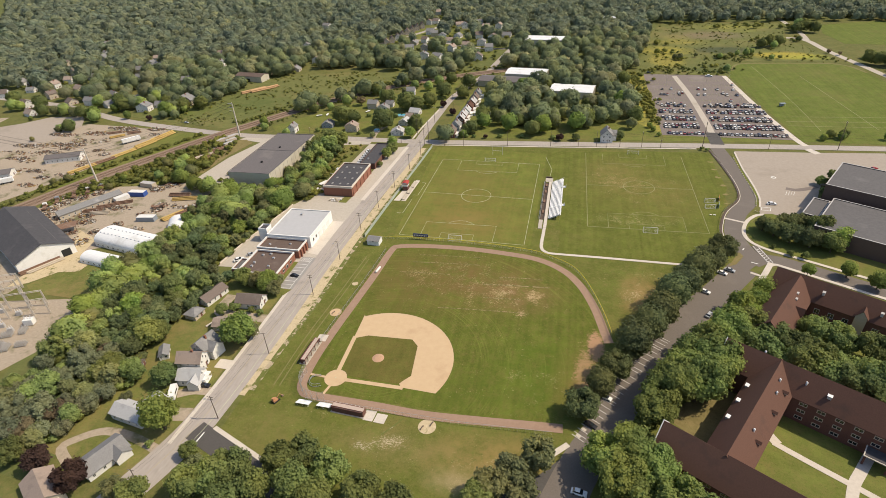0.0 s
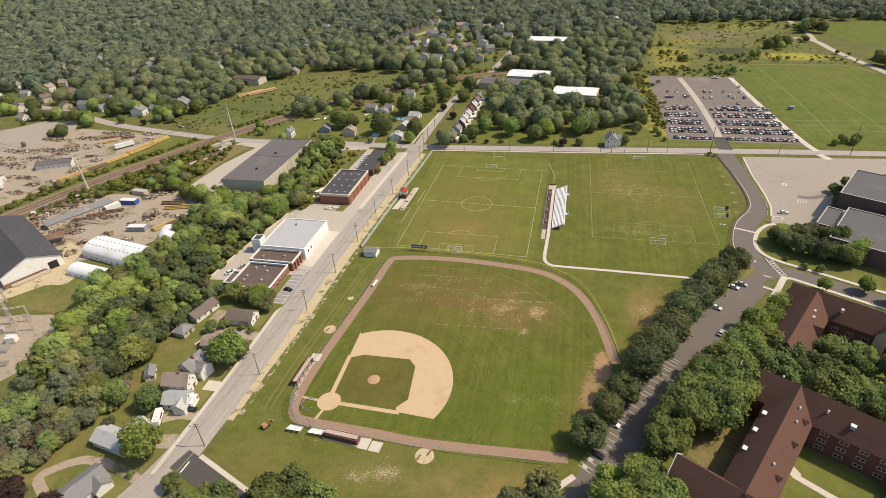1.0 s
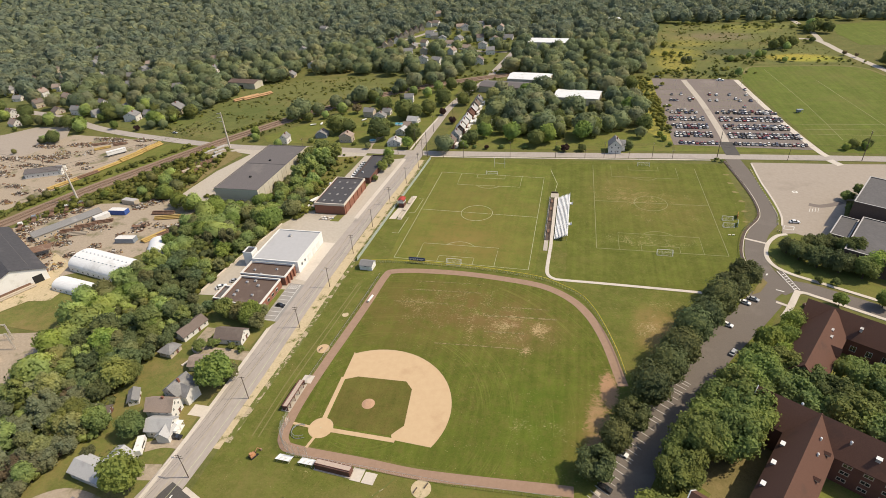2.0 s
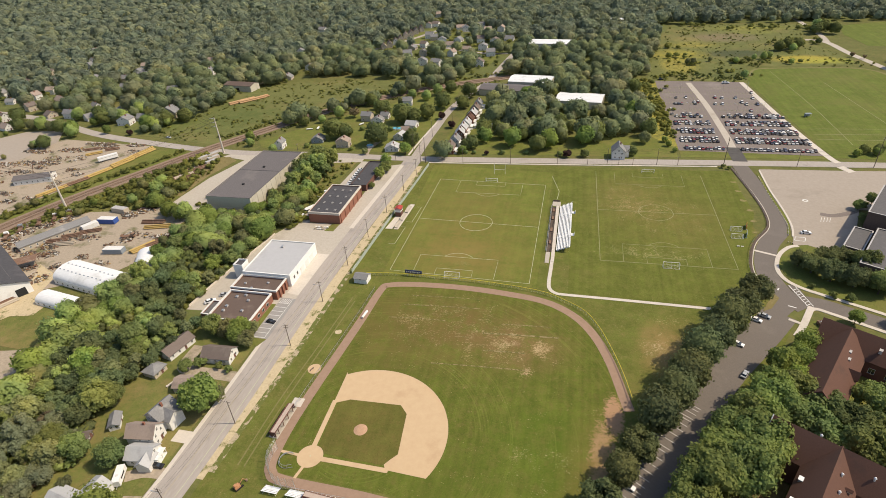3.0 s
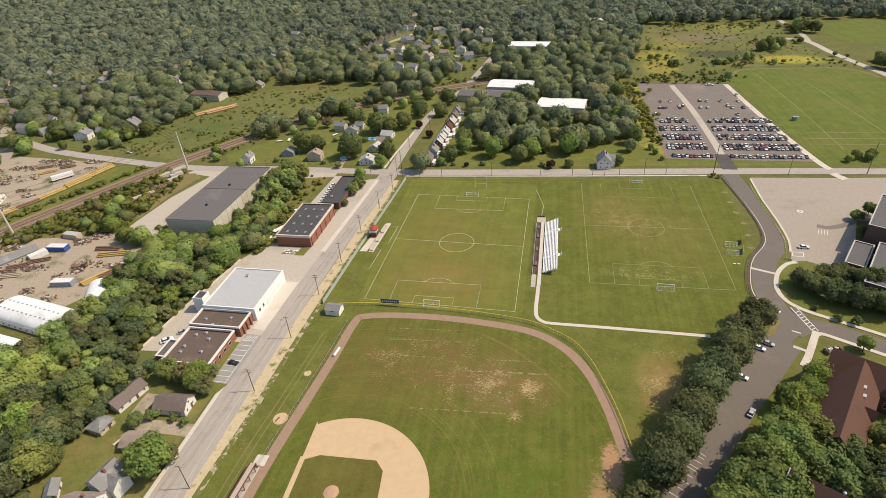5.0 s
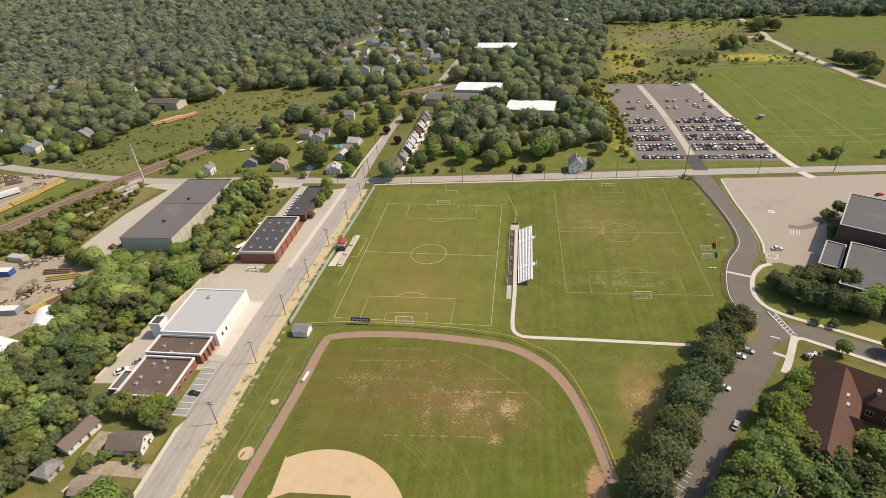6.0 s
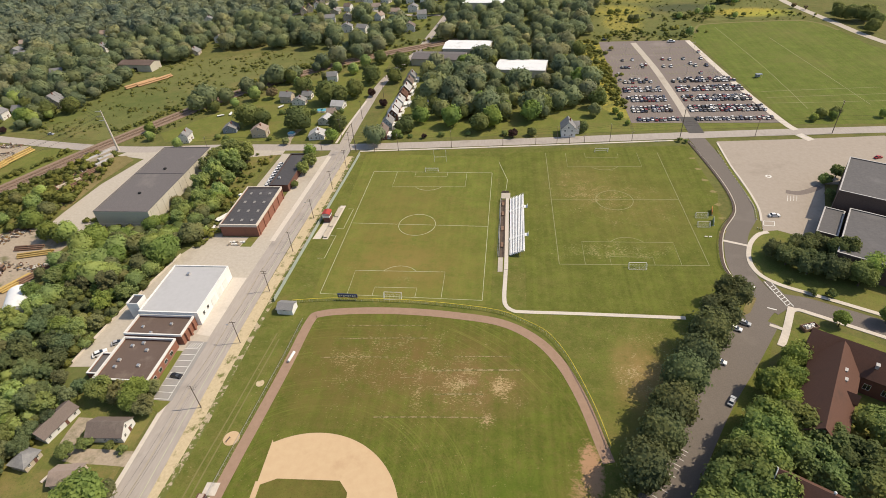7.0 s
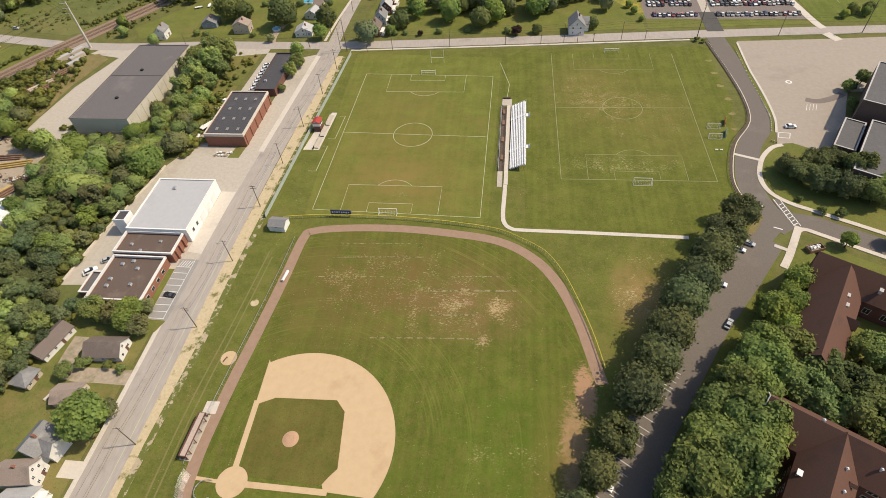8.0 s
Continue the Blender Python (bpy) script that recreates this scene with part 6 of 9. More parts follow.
# Last two are boat shapes added for the white tarp pile by the workshop.
for x, y, a in ((-177.5, 452.7, 60), (-218.4, 438, 20), (-211.7, 441, 100), (-158.6, 304.5, 75), (-158.2, 297.5, 100)):
    t = thing("garden_boat", "small white covered hull shape on a trailer base", "boat")
    b = bmesh.new()
    prof = [(-2.6, 0.0, 0.5), (-2.4, 0.95, 0.9), (0.5, 1.0, 1.0), (2.0, 0.6, 1.05), (2.9, 0.0, 1.1)]
    top = [b.verts.new((px, w, z)) for px, w, z in prof] + [b.verts.new((px, -w, z)) for px, w, z in prof[-2:0:-1]]
    low = [b.verts.new((v.co.x * 0.85, v.co.y * 0.45, 0.25)) for v in top]
    b.faces.new(top)
    b.faces.new(low[::-1])
    for q in range(len(top)):
        b.faces.new((low[q], low[(q + 1) % len(top)], top[(q + 1) % len(top)], top[q]))
    bmesh.ops.recalc_face_normals(b, faces=b.faces[:])
    part("hull", b, M["white_wall"], t)
    part("trailer", boxes((-2.2, -0.5, 0.0, 2.6, 0.5, 0.25)), M["rubber"], t)
    t.matrix_basis = pose(x, y, 0.07, 0, 0, a)
for x, y, q in ((-286, 318, 0.6), (-276, 325, 0.6), (-259, 295, 0.8), (-240, 285, 0.85), (-228, 284, 0.8), (-257, 306, 0.75), (-278, 298, 0.5), (-270, 312, 0.7), (-302, 292, 0.45), (-303, 279, 0.4), (-345, 287, 0.45), (-352, 281, 0.4), (-218, 262, 0.7), (-222, 254, 0.5), (-214, 240, 0.75), (-206, 231, 0.8), (-212, 223, 0.8), (-214, 214, 0.8), (-216, 206, 0.75), (-208, 247, 0.8),
                (-433, 384, 0.7), (-426, 405, 0.8), (-440, 379, 0.5), (-459, 421, 0.6), (-482, 426, 0.7), (-470, 424, 0.6), (-498, 404, 0.35), (-446, 355, 0.35), (-423, 446, 0.8), (-404, 466, 0.9), (-360, 428, 0.7), (-355, 438, 0.65), (-427, 433, 0.7), (-413, 452, 0.8), (-367, 421, 0.5), (-536, 430, 0.7), (-490, 437, 0.5)):
    tree(R.choice(("wild", "wild_olive", "wild", "wild_bright")), x, y, q, rnd=R)
# far woods
NO_WOODS = [[(-345, 408), (-285, 395), (-262, 425), (-215, 492), (-150, 560), (-165, 590), (-240, 600), (-300, 590), (-335, 540)],
            [(62, 600), (46, 585), (50, 440), (68, 410), (420, 400), (430, 640), (640, 800), (330, 860), (110, 850)], [(-300, 350), (-250, 430), (-90, 620), (-60, 600), (-100, 350)], [(-102, 392), (66, 400), (66, 446), (36, 448), (28, 426), (-20, 424), (-60, 432), (-72, 470), (-72, 535), (-102, 540)], [(-270, 728), (-240, 745), (-215, 745), (-130, 700), (-128, 720), (-195, 760), (-185, 850), (-215, 850), (-240, 790)], [(-100, 590), (-60, 582), (-60, 604), (-95, 620)]]
YARDS = VILLAGE + TERRACE
gardens = []


def in_yard(x, y):
    """Within the open yard and street front of a village house, on its south-eastern, road side."""
    for a, b in YARDS:
        q = math.hypot(a, b)
        if q > 1000:
            continue
        ux, uy = -a / q, -b / q
        on, off = (x - a) * ux + (y - b) * uy, abs((x - a) * uy - (y - b) * ux)
        wide = b > 630 and -260 < a < -90
        if -8 < on < (18 if wide else 9) + q * (0.042 if wide else 0.03) and off < (9.5 if wide else 7.5):
            return True
    return False


NORTH_LINE = glide(MAIN[8:], 6)
spots, spots2, spots3 = [], [], []
rs = np.random.default_rng(3)
for ring, (lo, hi, step) in enumerate(((400, 760, 11.5), (760, 1100, 12.5), (1100, 2200, 15.0))):
    for gx in np.arange(-1850, 950, step):
        for gy in np.arange(390, 1700, step):
            x, y = gx + rs.uniform(-0.45, 0.45) * step, gy + rs.uniform(-0.45, 0.45) * step
            if not lo <= math.hypot(x, y) < hi or abs(x) > 1.05 * y + 120 or (x < -250 and y < 412 + 0.306 * max(0, -340 - x)):
                continue
            if math.hypot(x, y) > (1350 if x > -300 else 1350 - (x + 300) * 0.75):
                continue
            if x > 60 + max(0, 0.14 * (y - 592)) and y < 845 or any(inside(x, y, o) for o in NO_WOODS):
                continue
            if in_yard(x, y) or any(abs(x - a) < w / 2 + 4 and -d / 2 - (12 if b < 600 else 18) < y - b < d / 2 + 4 for a, b, w, d, h in HALLS):
                if rs.random() < 0.6 and all((x - a) ** 2 + (y - b) ** 2 > 60 for a, b in YARDS):
                    gardens.append((x, y, rs.uniform(1.8, 3.8), 0))
                continue
            if -75 < x < 62 and y < 470 and rs.random() < 0.2:
                continue
            if min((x - p.x) ** 2 + (y - p.y) ** 2 for p in NORTH_LINE) < 90 and y < 900:
                continue
            r = rs.choice((4.2, 5.4, 6.4, 7.4, 9.0)) * rs.uniform(0.85, 1.12) * (1.0, 1.08, 1.2)[ring]
            (spots, spots2, spots3)[ring].append((x, y, r, r * rs.uniform(1.2, 1.7) + 3.5))
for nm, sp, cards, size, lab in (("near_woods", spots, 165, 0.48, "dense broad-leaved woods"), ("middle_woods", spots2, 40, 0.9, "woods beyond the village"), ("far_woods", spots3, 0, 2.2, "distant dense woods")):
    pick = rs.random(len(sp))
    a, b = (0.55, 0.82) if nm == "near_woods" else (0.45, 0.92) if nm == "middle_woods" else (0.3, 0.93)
    for lo, hi, mt, tone in ((0, a, "leaf_near" if nm == "near_woods" else "leaf_far_hazed", "green "), (a, b, "leaf_near_dark" if nm == "near_woods" else "leaf_far_dark_hazed", "dark green "), (b, 1.01, "leaf_far_olive_hazed", "olive green ")):
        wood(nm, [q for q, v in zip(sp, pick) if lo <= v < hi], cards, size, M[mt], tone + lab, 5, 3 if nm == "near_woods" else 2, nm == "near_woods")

# scrub: along the railway, over the rough fields, in the meadow
SCRUB = [(-345, 410), (-290, 402), (-262, 427), (-215, 494), (-150, 562), (-235, 590), (-330, 560), (-430, 520)]
MEADOW = [(62, 592), (150, 588), (158, 650), (262, 655), (240, 750), (270, 850), (115, 850), (80, 760)]
scrub = [(x, y, r, r * 1.6) for x, y, r in [(q[0], q[1], q[2]) for q in gardens]]
drifts = [(rs.uniform(-430, -150), rs.uniform(400, 600)) for _ in range(90)]
for k in range(2600):
    x, y = drifts[rs.integers(90)]
    x, y = x + rs.normal(0, 9), y + rs.normal(0, 6)
    if k % 4 == 0:
        x, y = rs.uniform(-430, -150), rs.uniform(400, 600)
    if inside(x, y, SCRUB):
        r = rs.choice((0.3, 0.4, 0.5, 0.7, 1.0, 1.7)) * rs.uniform(0.7, 1.2)
        scrub.append((x, y, r, r * 1.1))
for x, y, n, wide, big in ((110, 649, 9, 6, 3.0), (153, 656, 12, 7, 3.2), (181, 664, 10, 8, 3.0), (203, 657, 7, 6, 2.6), (222, 735, 16, 9, 4.2), (238, 744, 8, 7, 3.6), (264, 812, 12, 9, 4.2), (100, 610, 10, 7, 2.8), (135, 622, 9, 9, 2.2), (170, 648, 8, 6, 2.4), (150, 610, 7, 6, 2.2), (95, 680, 8, 8, 3.6), (190, 830, 9, 14, 3.4), (140, 840, 8, 10, 3.6), (232, 826, 8, 9, 3.4), (125, 790, 5, 10, 2.0), (190, 775, 5, 16, 1.8), (85, 720, 8, 8, 4.0), (250, 660, 5, 6, 2.0), (80, 600, 6, 6, 2.4), (75, 596, 12, 5, 1.8), (95, 597, 14, 7, 1.9), (118, 596, 14, 7, 1.9), (138, 597, 12, 5, 2.2), (165, 640, 6, 4, 1.6), (240, 641, 9, 12, 1.5), (262, 648, 10, 6, 1.7), (62, 500, 8, 9, 2.0), (60, 560, 9, 10, 2.4)):
    for _ in range(n):
        r = big * rs.uniform(0.4, 1.1)
        scrub.append((x + rs.normal(0, wide), y + rs.normal(0, wide * 0.7), r, r * rs.uniform(1.4, 2.2)))
for k in range(1200):
    x, y = rs.uniform(60, 275), rs.uniform(590, 850)
    if inside(x, y, MEADOW):
        r = rs.choice((0.4, 0.5, 0.7, 1.3)) * rs.uniform(0.7, 1.2)
        scrub.append((x, y, r, r * 1.3))
g = glide(RAIL, 60)
for off, n in ((10.5, 620), (-9.5, 480)):
    for _ in range(n):
        i = rs.integers(60, len(g) - 1)
        if (g[i] - Vector((-279, 390, 0))).length < 14:
            continue
        d = (g[i + 1] - g[i]).normalized()
        q = g[i] + Vector((-d.y, d.x, 0)) * (off + np.sign(off) * abs(rs.normal(0, 3.5)))
        if -284 < q.x < -258 and 328 < q.y < 378:
            continue
        r = rs.choice((0.5, 0.7, 1.0, 1.5) if off < 0 else (0.6, 0.9, 1.3, 1.9)) * rs.uniform(0.8, 1.2)
        scrub.append((q.x, q.y, r, r * 1.8))
for o, n in (([(-190, 290), (-163, 290), (-156, 332), (-154, 377), (-188, 377)], 80), ([(-240, 285), (-190, 285), (-190, 297), (-222, 297), (-228, 330)], 60), ([(62, 440), (70, 440), (66, 590), (50, 590)], 160), ([(-160, 275), (-151, 290), (-152, 330), (-160, 330)], 40)):
    xs, ys = [p[0] for p in o], [p[1] for p in o]
    for _ in range(n * 2):
        x, y = rs.uniform(min(xs), max(xs)), rs.uniform(min(ys), max(ys))
        if inside(x, y, o):
            r = rs.uniform(0.6, 2.2)
            scrub.append((x, y, r, r * 1.7))
wood("scrub", [(x, y, r, h * 0.75) for x, y, r, h in scrub], 16, 1.4, M["leaf_weed"], "scattered green scrub and weeds", 8, 1)
for k, x, y, q in (("oak", 99, 190, 0.9), ("oak", 107, 186.5, 0.95), ("oak", 116, 182, 0.95), ("oak", 125, 177, 0.9), ("oak", 133, 172, 0.9), ("maple", -136.5, 191.5, 0.85), ("olive", -133, 195, 0.55), ("maple", 137, 268, 1.0)):
    tree(k, x, y, q, rnd=R)
for k, x, y, q in (("wild", -221, 187, 0.85), ("wild", -217, 175, 0.9), ("wild_olive", -218, 194, 0.85), ("wild", -213, 202, 0.9)):
    tree(k, x, y, q, rnd=R)
weeds = []
YG = [(-330, 272), (-313, 306), (-297, 340), (-279, 378), (-262, 378), (-254, 350), (-254, 318), (-255, 296), (-277.5, 288), (-300, 284), (-318, 266)]
for _ in range(1300):
    x, y = rs.uniform(-335, -250), rs.uniform(262, 385)
    if inside(x, y, YG):
        r = rs.choice((0.5, 0.8, 1.2, 2.2)) * rs.uniform(0.8, 1.3) * (1.5 if x > -272 and y < 330 else 1.0)
        weeds.append((x, y, r, r * 1.5))
wood("yard_weeds", weeds, 30, 1.3, M["leaf_weed"], "fresh green weeds and bushes beside the yards", 21, 1)

for k, mt, tone in (("oak", "leaf", "deep green"), ("wild", "leaf_wild", "green"), ("maple", "leaf_bright", "bright green"), ("olive", "leaf_olive", "olive green"), ("wild_olive", "leaf_olive", "olive green"), ("wild_bright", "leaf_bright", "fresh green"), ("bush", "leaf", "low green")):
    if k in FAR_TREES:
        wood("far_trees", FAR_TREES[k], 60 if k == "bush" else 420, 0.55, M[mt], tone + " trees along the far gardens and yards", 40, 3)

# ---- things of the sports ground ----
def car_meshes():
    """Body by its side profile, narrower glasshouse, roof, wheels."""
    prof = [(-2.2, 0.35), (-2.25, 0.75), (-2.1, 0.92), (-0.95, 1.0), (0.8, 0.98), (1.95, 0.85), (2.2, 0.7), (2.22, 0.35)]
    cab = [(-1.75, 0.96), (-1.25, 1.42), (0.25, 1.45), (1.05, 0.95)]
    b = bmesh.new()
    for o, w, inset in ((prof, 0.88, 0.06),):
        lo = [b.verts.new((x, -w + (inset if z > 0.8 else 0), z)) for x, z in o]
        hi = [b.verts.new((x, w - (inset if z > 0.8 else 0), z)) for x, z in o]
        b.faces.new(lo[::-1])
        b.faces.new(hi)
        for i in range(len(o)):
            j = (i + 1) % len(o)
            b.faces.new((lo[i], lo[j], hi[j], hi[i]))
    bmesh.ops.recalc_face_normals(b, faces=b.faces)
    g = bmesh.new()
    lo = [g.verts.new((x, -(0.8 if z < 1.2 else 0.66), z)) for x, z in cab]
    hi = [g.verts.new((x, (0.8 if z < 1.2 else 0.66), z)) for x, z in cab]
    g.faces.new(lo[::-1])
    g.faces.new(hi)
    for i in range(4):
        j = (i + 1) % 4
        g.faces.new((lo[i], lo[j], hi[j], hi[i]))
    bmesh.ops.recalc_face_normals(g, faces=g.faces)
    r = boxes((-1.2, -0.64, 1.43, 0.22, 0.64, 1.5))
    w = bmesh.new()
    tube(w, (0, -0.11, 0), (0, 0.11, 0), 0.33, 0.33, 10)
    return mesh_of("body", b, M["car_paint"]), mesh_of("glasshouse", g, M["glass"]), mesh_of("car_roof", r, M["car_paint"]), mesh_of("wheel", w, M["rubber"])


CAR = car_meshes()


def car(x, y, turn, label="parked passenger car", group="", paint=None, z=0.13, s=1.0):
    t = thing("car", label, "car", group)
    b = part("body", CAR[0], None, t)
    part("glasshouse", CAR[1], None, t)
    r = part("roof", CAR[2], None, t)
    if paint:
        for o in (b, r):
            o.material_slots[0].link = "OBJECT"
            o.material_slots[0].material = paint
    for wx, wy in ((-1.35, -0.8), (-1.35, 0.8), (1.35, -0.8), (1.35, 0.8)):
        w = part("wheel", CAR[3], None, t)
        w.location = (wx, wy, 0.33)
    t.matrix_basis = sized(x, y, s, turn, z)
    return t


def goal(x, y, turn, w=7.32, h=2.44, d=2.0, label="white tubular soccer goal with net"):
    t = thing("soccer_goal", label, "goal")
    for nm, a, c in (("upright", (-w / 2, 0, 0), (-w / 2, 0, h)), ("upright", (w / 2, 0, 0), (w / 2, 0, h)), ("crossbar", (-w / 2, 0, h), (w / 2, 0, h))):
        b = bmesh.new()
        tube(b, a, c, 0.1, 0.1, 6)
        part(nm, b, M["white_wall"], t)
    b = bmesh.new()
    for sx in (-w / 2, w / 2):
        tube(b, (sx, 0, h), (sx, d * 0.45, h), 0.06, 0.06, 5)
        tube(b, (sx, d * 0.45, h), (sx, d, 0.1), 0.06, 0.06, 5)
        tube(b, (sx, 0, 0.1), (sx, d, 0.1), 0.06, 0.06, 5)
    tube(b, (-w / 2, d, 0.1), (w / 2, d, 0.1), 0.06, 0.06, 5)
    part("back_frame", b, M["white_wall"], t)
    b = bmesh.new()
    n = int(w / 0.6)
    for k in range(n + 1):
        sx = -w / 2 + w * k / n
        tube(b, (sx, d * 0.45, h), (sx, d, 0.1), 0.012, 0.012, 3)
    for k in range(1, 5):
        f = k / 5
        tube(b, (-w / 2, d * (0.45 + 0.55 * f), h * (1 - f) + 0.1), (w / 2, d * (0.45 + 0.55 * f), h * (1 - f) + 0.1), 0.012, 0.012, 3)
    part("net", b, M["white_wall"], t)
    t.matrix_basis = pose(x, y, 0.12, 0, 0, turn)


goal(-56, 248.0, 180)
goal(-52.6, 354.0, 0)
goal(46.3, 270.5, 180, label="white portable soccer goal with net")
goal(44.5, 377.0, 0)
goal(81.6, 302.4, 180, 5.5, 2.0, 1.6, "small white practice goal with net")
goal(82.6, 310.0, 180, 5.5, 2.0, 1.6, "small white practice goal with net")
fp = thing("goalposts", "white football goalposts behind the far goal line", "goalposts")
for sx in (-3.5, 3.5):
    b = bmesh.new()
    tube(b, (sx, 0, 0), (sx, 0, 7.5), 0.09, 0.07, 6)
    part("upright", b, M["white_wall"], fp)
b = bmesh.new()
tube(b, (-3.5, 0, 3.05), (3.5, 0, 3.05), 0.09, 0.09, 6)
part("crossbar", b, M["white_wall"], fp)
fp.matrix_basis = pose(-49, 366.5, 0.1)
for x, y, mt, lb in ((88.2, 313.0, "orange", "orange rebound board on the grass"), (86.6, 304.4, "screen", "pale green rebound board on the grass")):
    t = thing("rebound_board", lb, "board")
    part("panel", boxes((-0.08, -2.6, 0.2, 0.08, 2.6, 2.2)), M[mt], t)
    part("foot", boxes((-0.5, -2.4, 0, 0.5, -2.2, 0.25), (-0.5, 2.2, 0, 0.5, 2.4, 0.25)), M["steel"], t)
    t.matrix_basis = pose(x, y, 0.1, 0, 0, -14)
for k, (x, y) in enumerate(((93.1, 368.8), (93.1, 356.6), (93.3, 344.6), (94.4, 333.0), (93.6, 320.7), (92.2, 308.6), (88.7, 297.0))):
    sheet("worn_patch", [(x + 1.7 * (1 + 0.25 * math.sin(3 * a + k)) * math.cos(a), y + 1.2 * (1 + 0.25 * math.cos(2 * a + k)) * math.sin(a)) for a in (i * math.tau / 16 for i in range(16))], 0.115, M["worn_turf"], "worn straw patch in the turf", "patch")
for dx in (0, 1.6):
    t = thing("bench", "small white bench on the grass", "bench")
    part("seat", boxes((-0.6, -0.25, 0.4, 0.6, 0.25, 0.48)), M["white_wall"], t)
    part("leg", boxes((-0.5, -0.2, 0, -0.4, 0.2, 0.4)), M["white_wall"], t)
    part("leg", boxes((0.4, -0.2, 0, 0.5, 0.2, 0.4)), M["white_wall"], t)
    t.matrix_basis = pose(80.4 + dx * 1.2, 293.1, 0.1)

# concrete walk, railed sunken run and pads before the stand
wk = thing("grandstand_walk", "pale concrete walk with a dark railed run before the grandstand", "walkway")
part("deck", boxes((-10.2, 267.0, 0.05, -8.5, 325.5, 0.3)), M["concrete"], wk)
part("run_floor", boxes((-12.5, 276.0, 0.05, -10.2, 324.5, 0.16)), M["mulch"], wk, "dark worn floor of the railed run")
part("run_kerb", boxes((-12.85, 276.0, 0.05, -12.5, 324.5, 0.55)), M["concrete"], wk, "pale low wall")
part("end_pad", boxes((-13.0, 265.5, 0.05, -10.9, 275.6, 0.2)), M["concrete_yard"], wk)
part("end_pad", boxes((-12.6, 325.6, 0.05, -7.9, 331.2, 0.2)), M["concrete_yard"], wk)
part("end_hedge", boxes((-12.4, 331.3, 0.05, -8.6, 332.0, 1.0)), M["mulch"], wk, "dark low barrier")
for x in (-12.45, -10.3):
    for z in (0.75, 1.25):
        part("rail", boxes((x - 0.05, 276.0, z, x + 0.05, 324.5, z + 0.08)), M["rubber"], wk)
    for k in range(17):
        part("post", boxes((x - 0.06, 276.2 + k * 3.0, 0.1, x + 0.06, 276.34 + k * 3.0, 1.3)), M["rubber"], wk)
for y in (283, 296, 309, 318):
    part("crate", boxes((-12.1, y, 0.16, -10.9, y + 3.4, 0.75)), M["rust"], wk, "brown stored bench")
# grandstand: ten rows of aluminium benches rising to the east
st = thing("grandstand", "aluminium grandstand with white benches and two stairs", "grandstand")
ROWS_, L0, L1 = 9, 276.5, 324.5
for k in range(ROWS_):
    x, z = -7.9 + k * 0.74, 0.55 + k * 0.34
    part("seat_plank", boxes((x - 0.03, L0, z + 0.4, x + 0.37, L1, z + 0.46)), M["alu"], st)
    part("foot_plank", boxes((x + 0.39, L0, z, x + 0.73, L1, z + 0.05)), M["alu"], st)
    part("riser", boxes((x + 0.34, L0, z + 0.05, x + 0.37, L1, z + 0.38)), M["steel"], st)
b = bmesh.new()
for y in np.arange(L0 + 0.3, L1, 2.44):
    for k in range(0, ROWS_, 2):
        x, z = -7.9 + k * 0.74 + 0.36, 0.55 + k * 0.34
        tube(b, (x, y, 0.1), (x, y, z), 0.05, 0.05, 4)
    tube(b, (-7.7, y, 0.5), (-1.4, y, 3.3), 0.06, 0.06, 4)
part("frame", b, M["steel"], st)
b = bmesh.new()
for z in (3.9, 4.4):
    tube(b, (-1.15, L0, z), (-1.15, L1, z), 0.05, 0.05, 5)
for y in np.arange(L0, L1 + 0.1, 2.45):
    tube(b, (-1.15, y, 3.2), (-1.15, y, 4.4), 0.045, 0.045, 4)
for y in (L0, L1):
    tube(b, (-7.6, y, 1.4), (-1.15, y, 4.3), 0.05, 0.05, 5)
part("railing", b, M["steel"], st)
for y in (289, 313):
    for k in range(9):
        part("step", boxes((-8.2 + k * 0.74, y - 0.7, 0.3 + k * 0.34, -7.47 + k * 0.74, y + 0.7, 0.78 + k * 0.34)), M["white_wall"], st, "white aisle step")
    part("landing", boxes((-1.5, y - 1.2, 3.3, 0.6, y + 1.2, 3.5), (0.5, y - 1.2, 3.5, 0.6, y + 1.2, 4.4)), M["white_wall"], st, "white rear landing")


def fence(name, label, pts, h, post_gap=3.0, mesh_gap=0.0, top=None, top_r=0.05, z=0.1, screen=False):
    """A chain-link fence: posts, rails, and wires close enough to read as a mesh."""
    t = thing(name, label, "fence")
    line = [Vector((*p, 0)) if len(p) == 2 else p for p in pts]
    posts, ra, wi = [], bmesh.new(), bmesh.new()
    for a, c in zip(line, line[1:]):
        n = max(1, round((c - a).length / post_gap))
        for k in range(n):
            q = a.lerp(c, k / n)
            posts.append(q)
        tube(ra, (a.x, a.y, h + z), (c.x, c.y, h + z), top_r, top_r, 5)
        m = max(2, int((c - a).length / 0.5))
        for k in range(m):
            q, r = a.lerp(c, k / m), a.lerp(c, min(1, (k + 2) / m))
            tube(wi, (q.x, q.y, z), (r.x, r.y, h + z), 0.009, 0.009, 3)
            tube(wi, (r.x, r.y, z), (q.x, q.y, h + z), 0.009, 0.009, 3)
    pb = bmesh.new()
    tube(pb, (0, 0, 0), (0, 0, h + z), 0.045, 0.045, 5)
    pm = mesh_of("post", pb, M["steel"])
    for q in posts:
        part("post", pm, None, t).location = (q.x, q.y, 0)
    part("top_rail", ra, top or M["steel"], t)
    part("wire", wi, M["steel"], t)
    if screen:
        sc = bmesh.new()
        band(sc, line, 0.04, z + 0.1, h + z - 0.1)
        part("screen", sc, M["screen"], t, "pale green windscreen fabric")


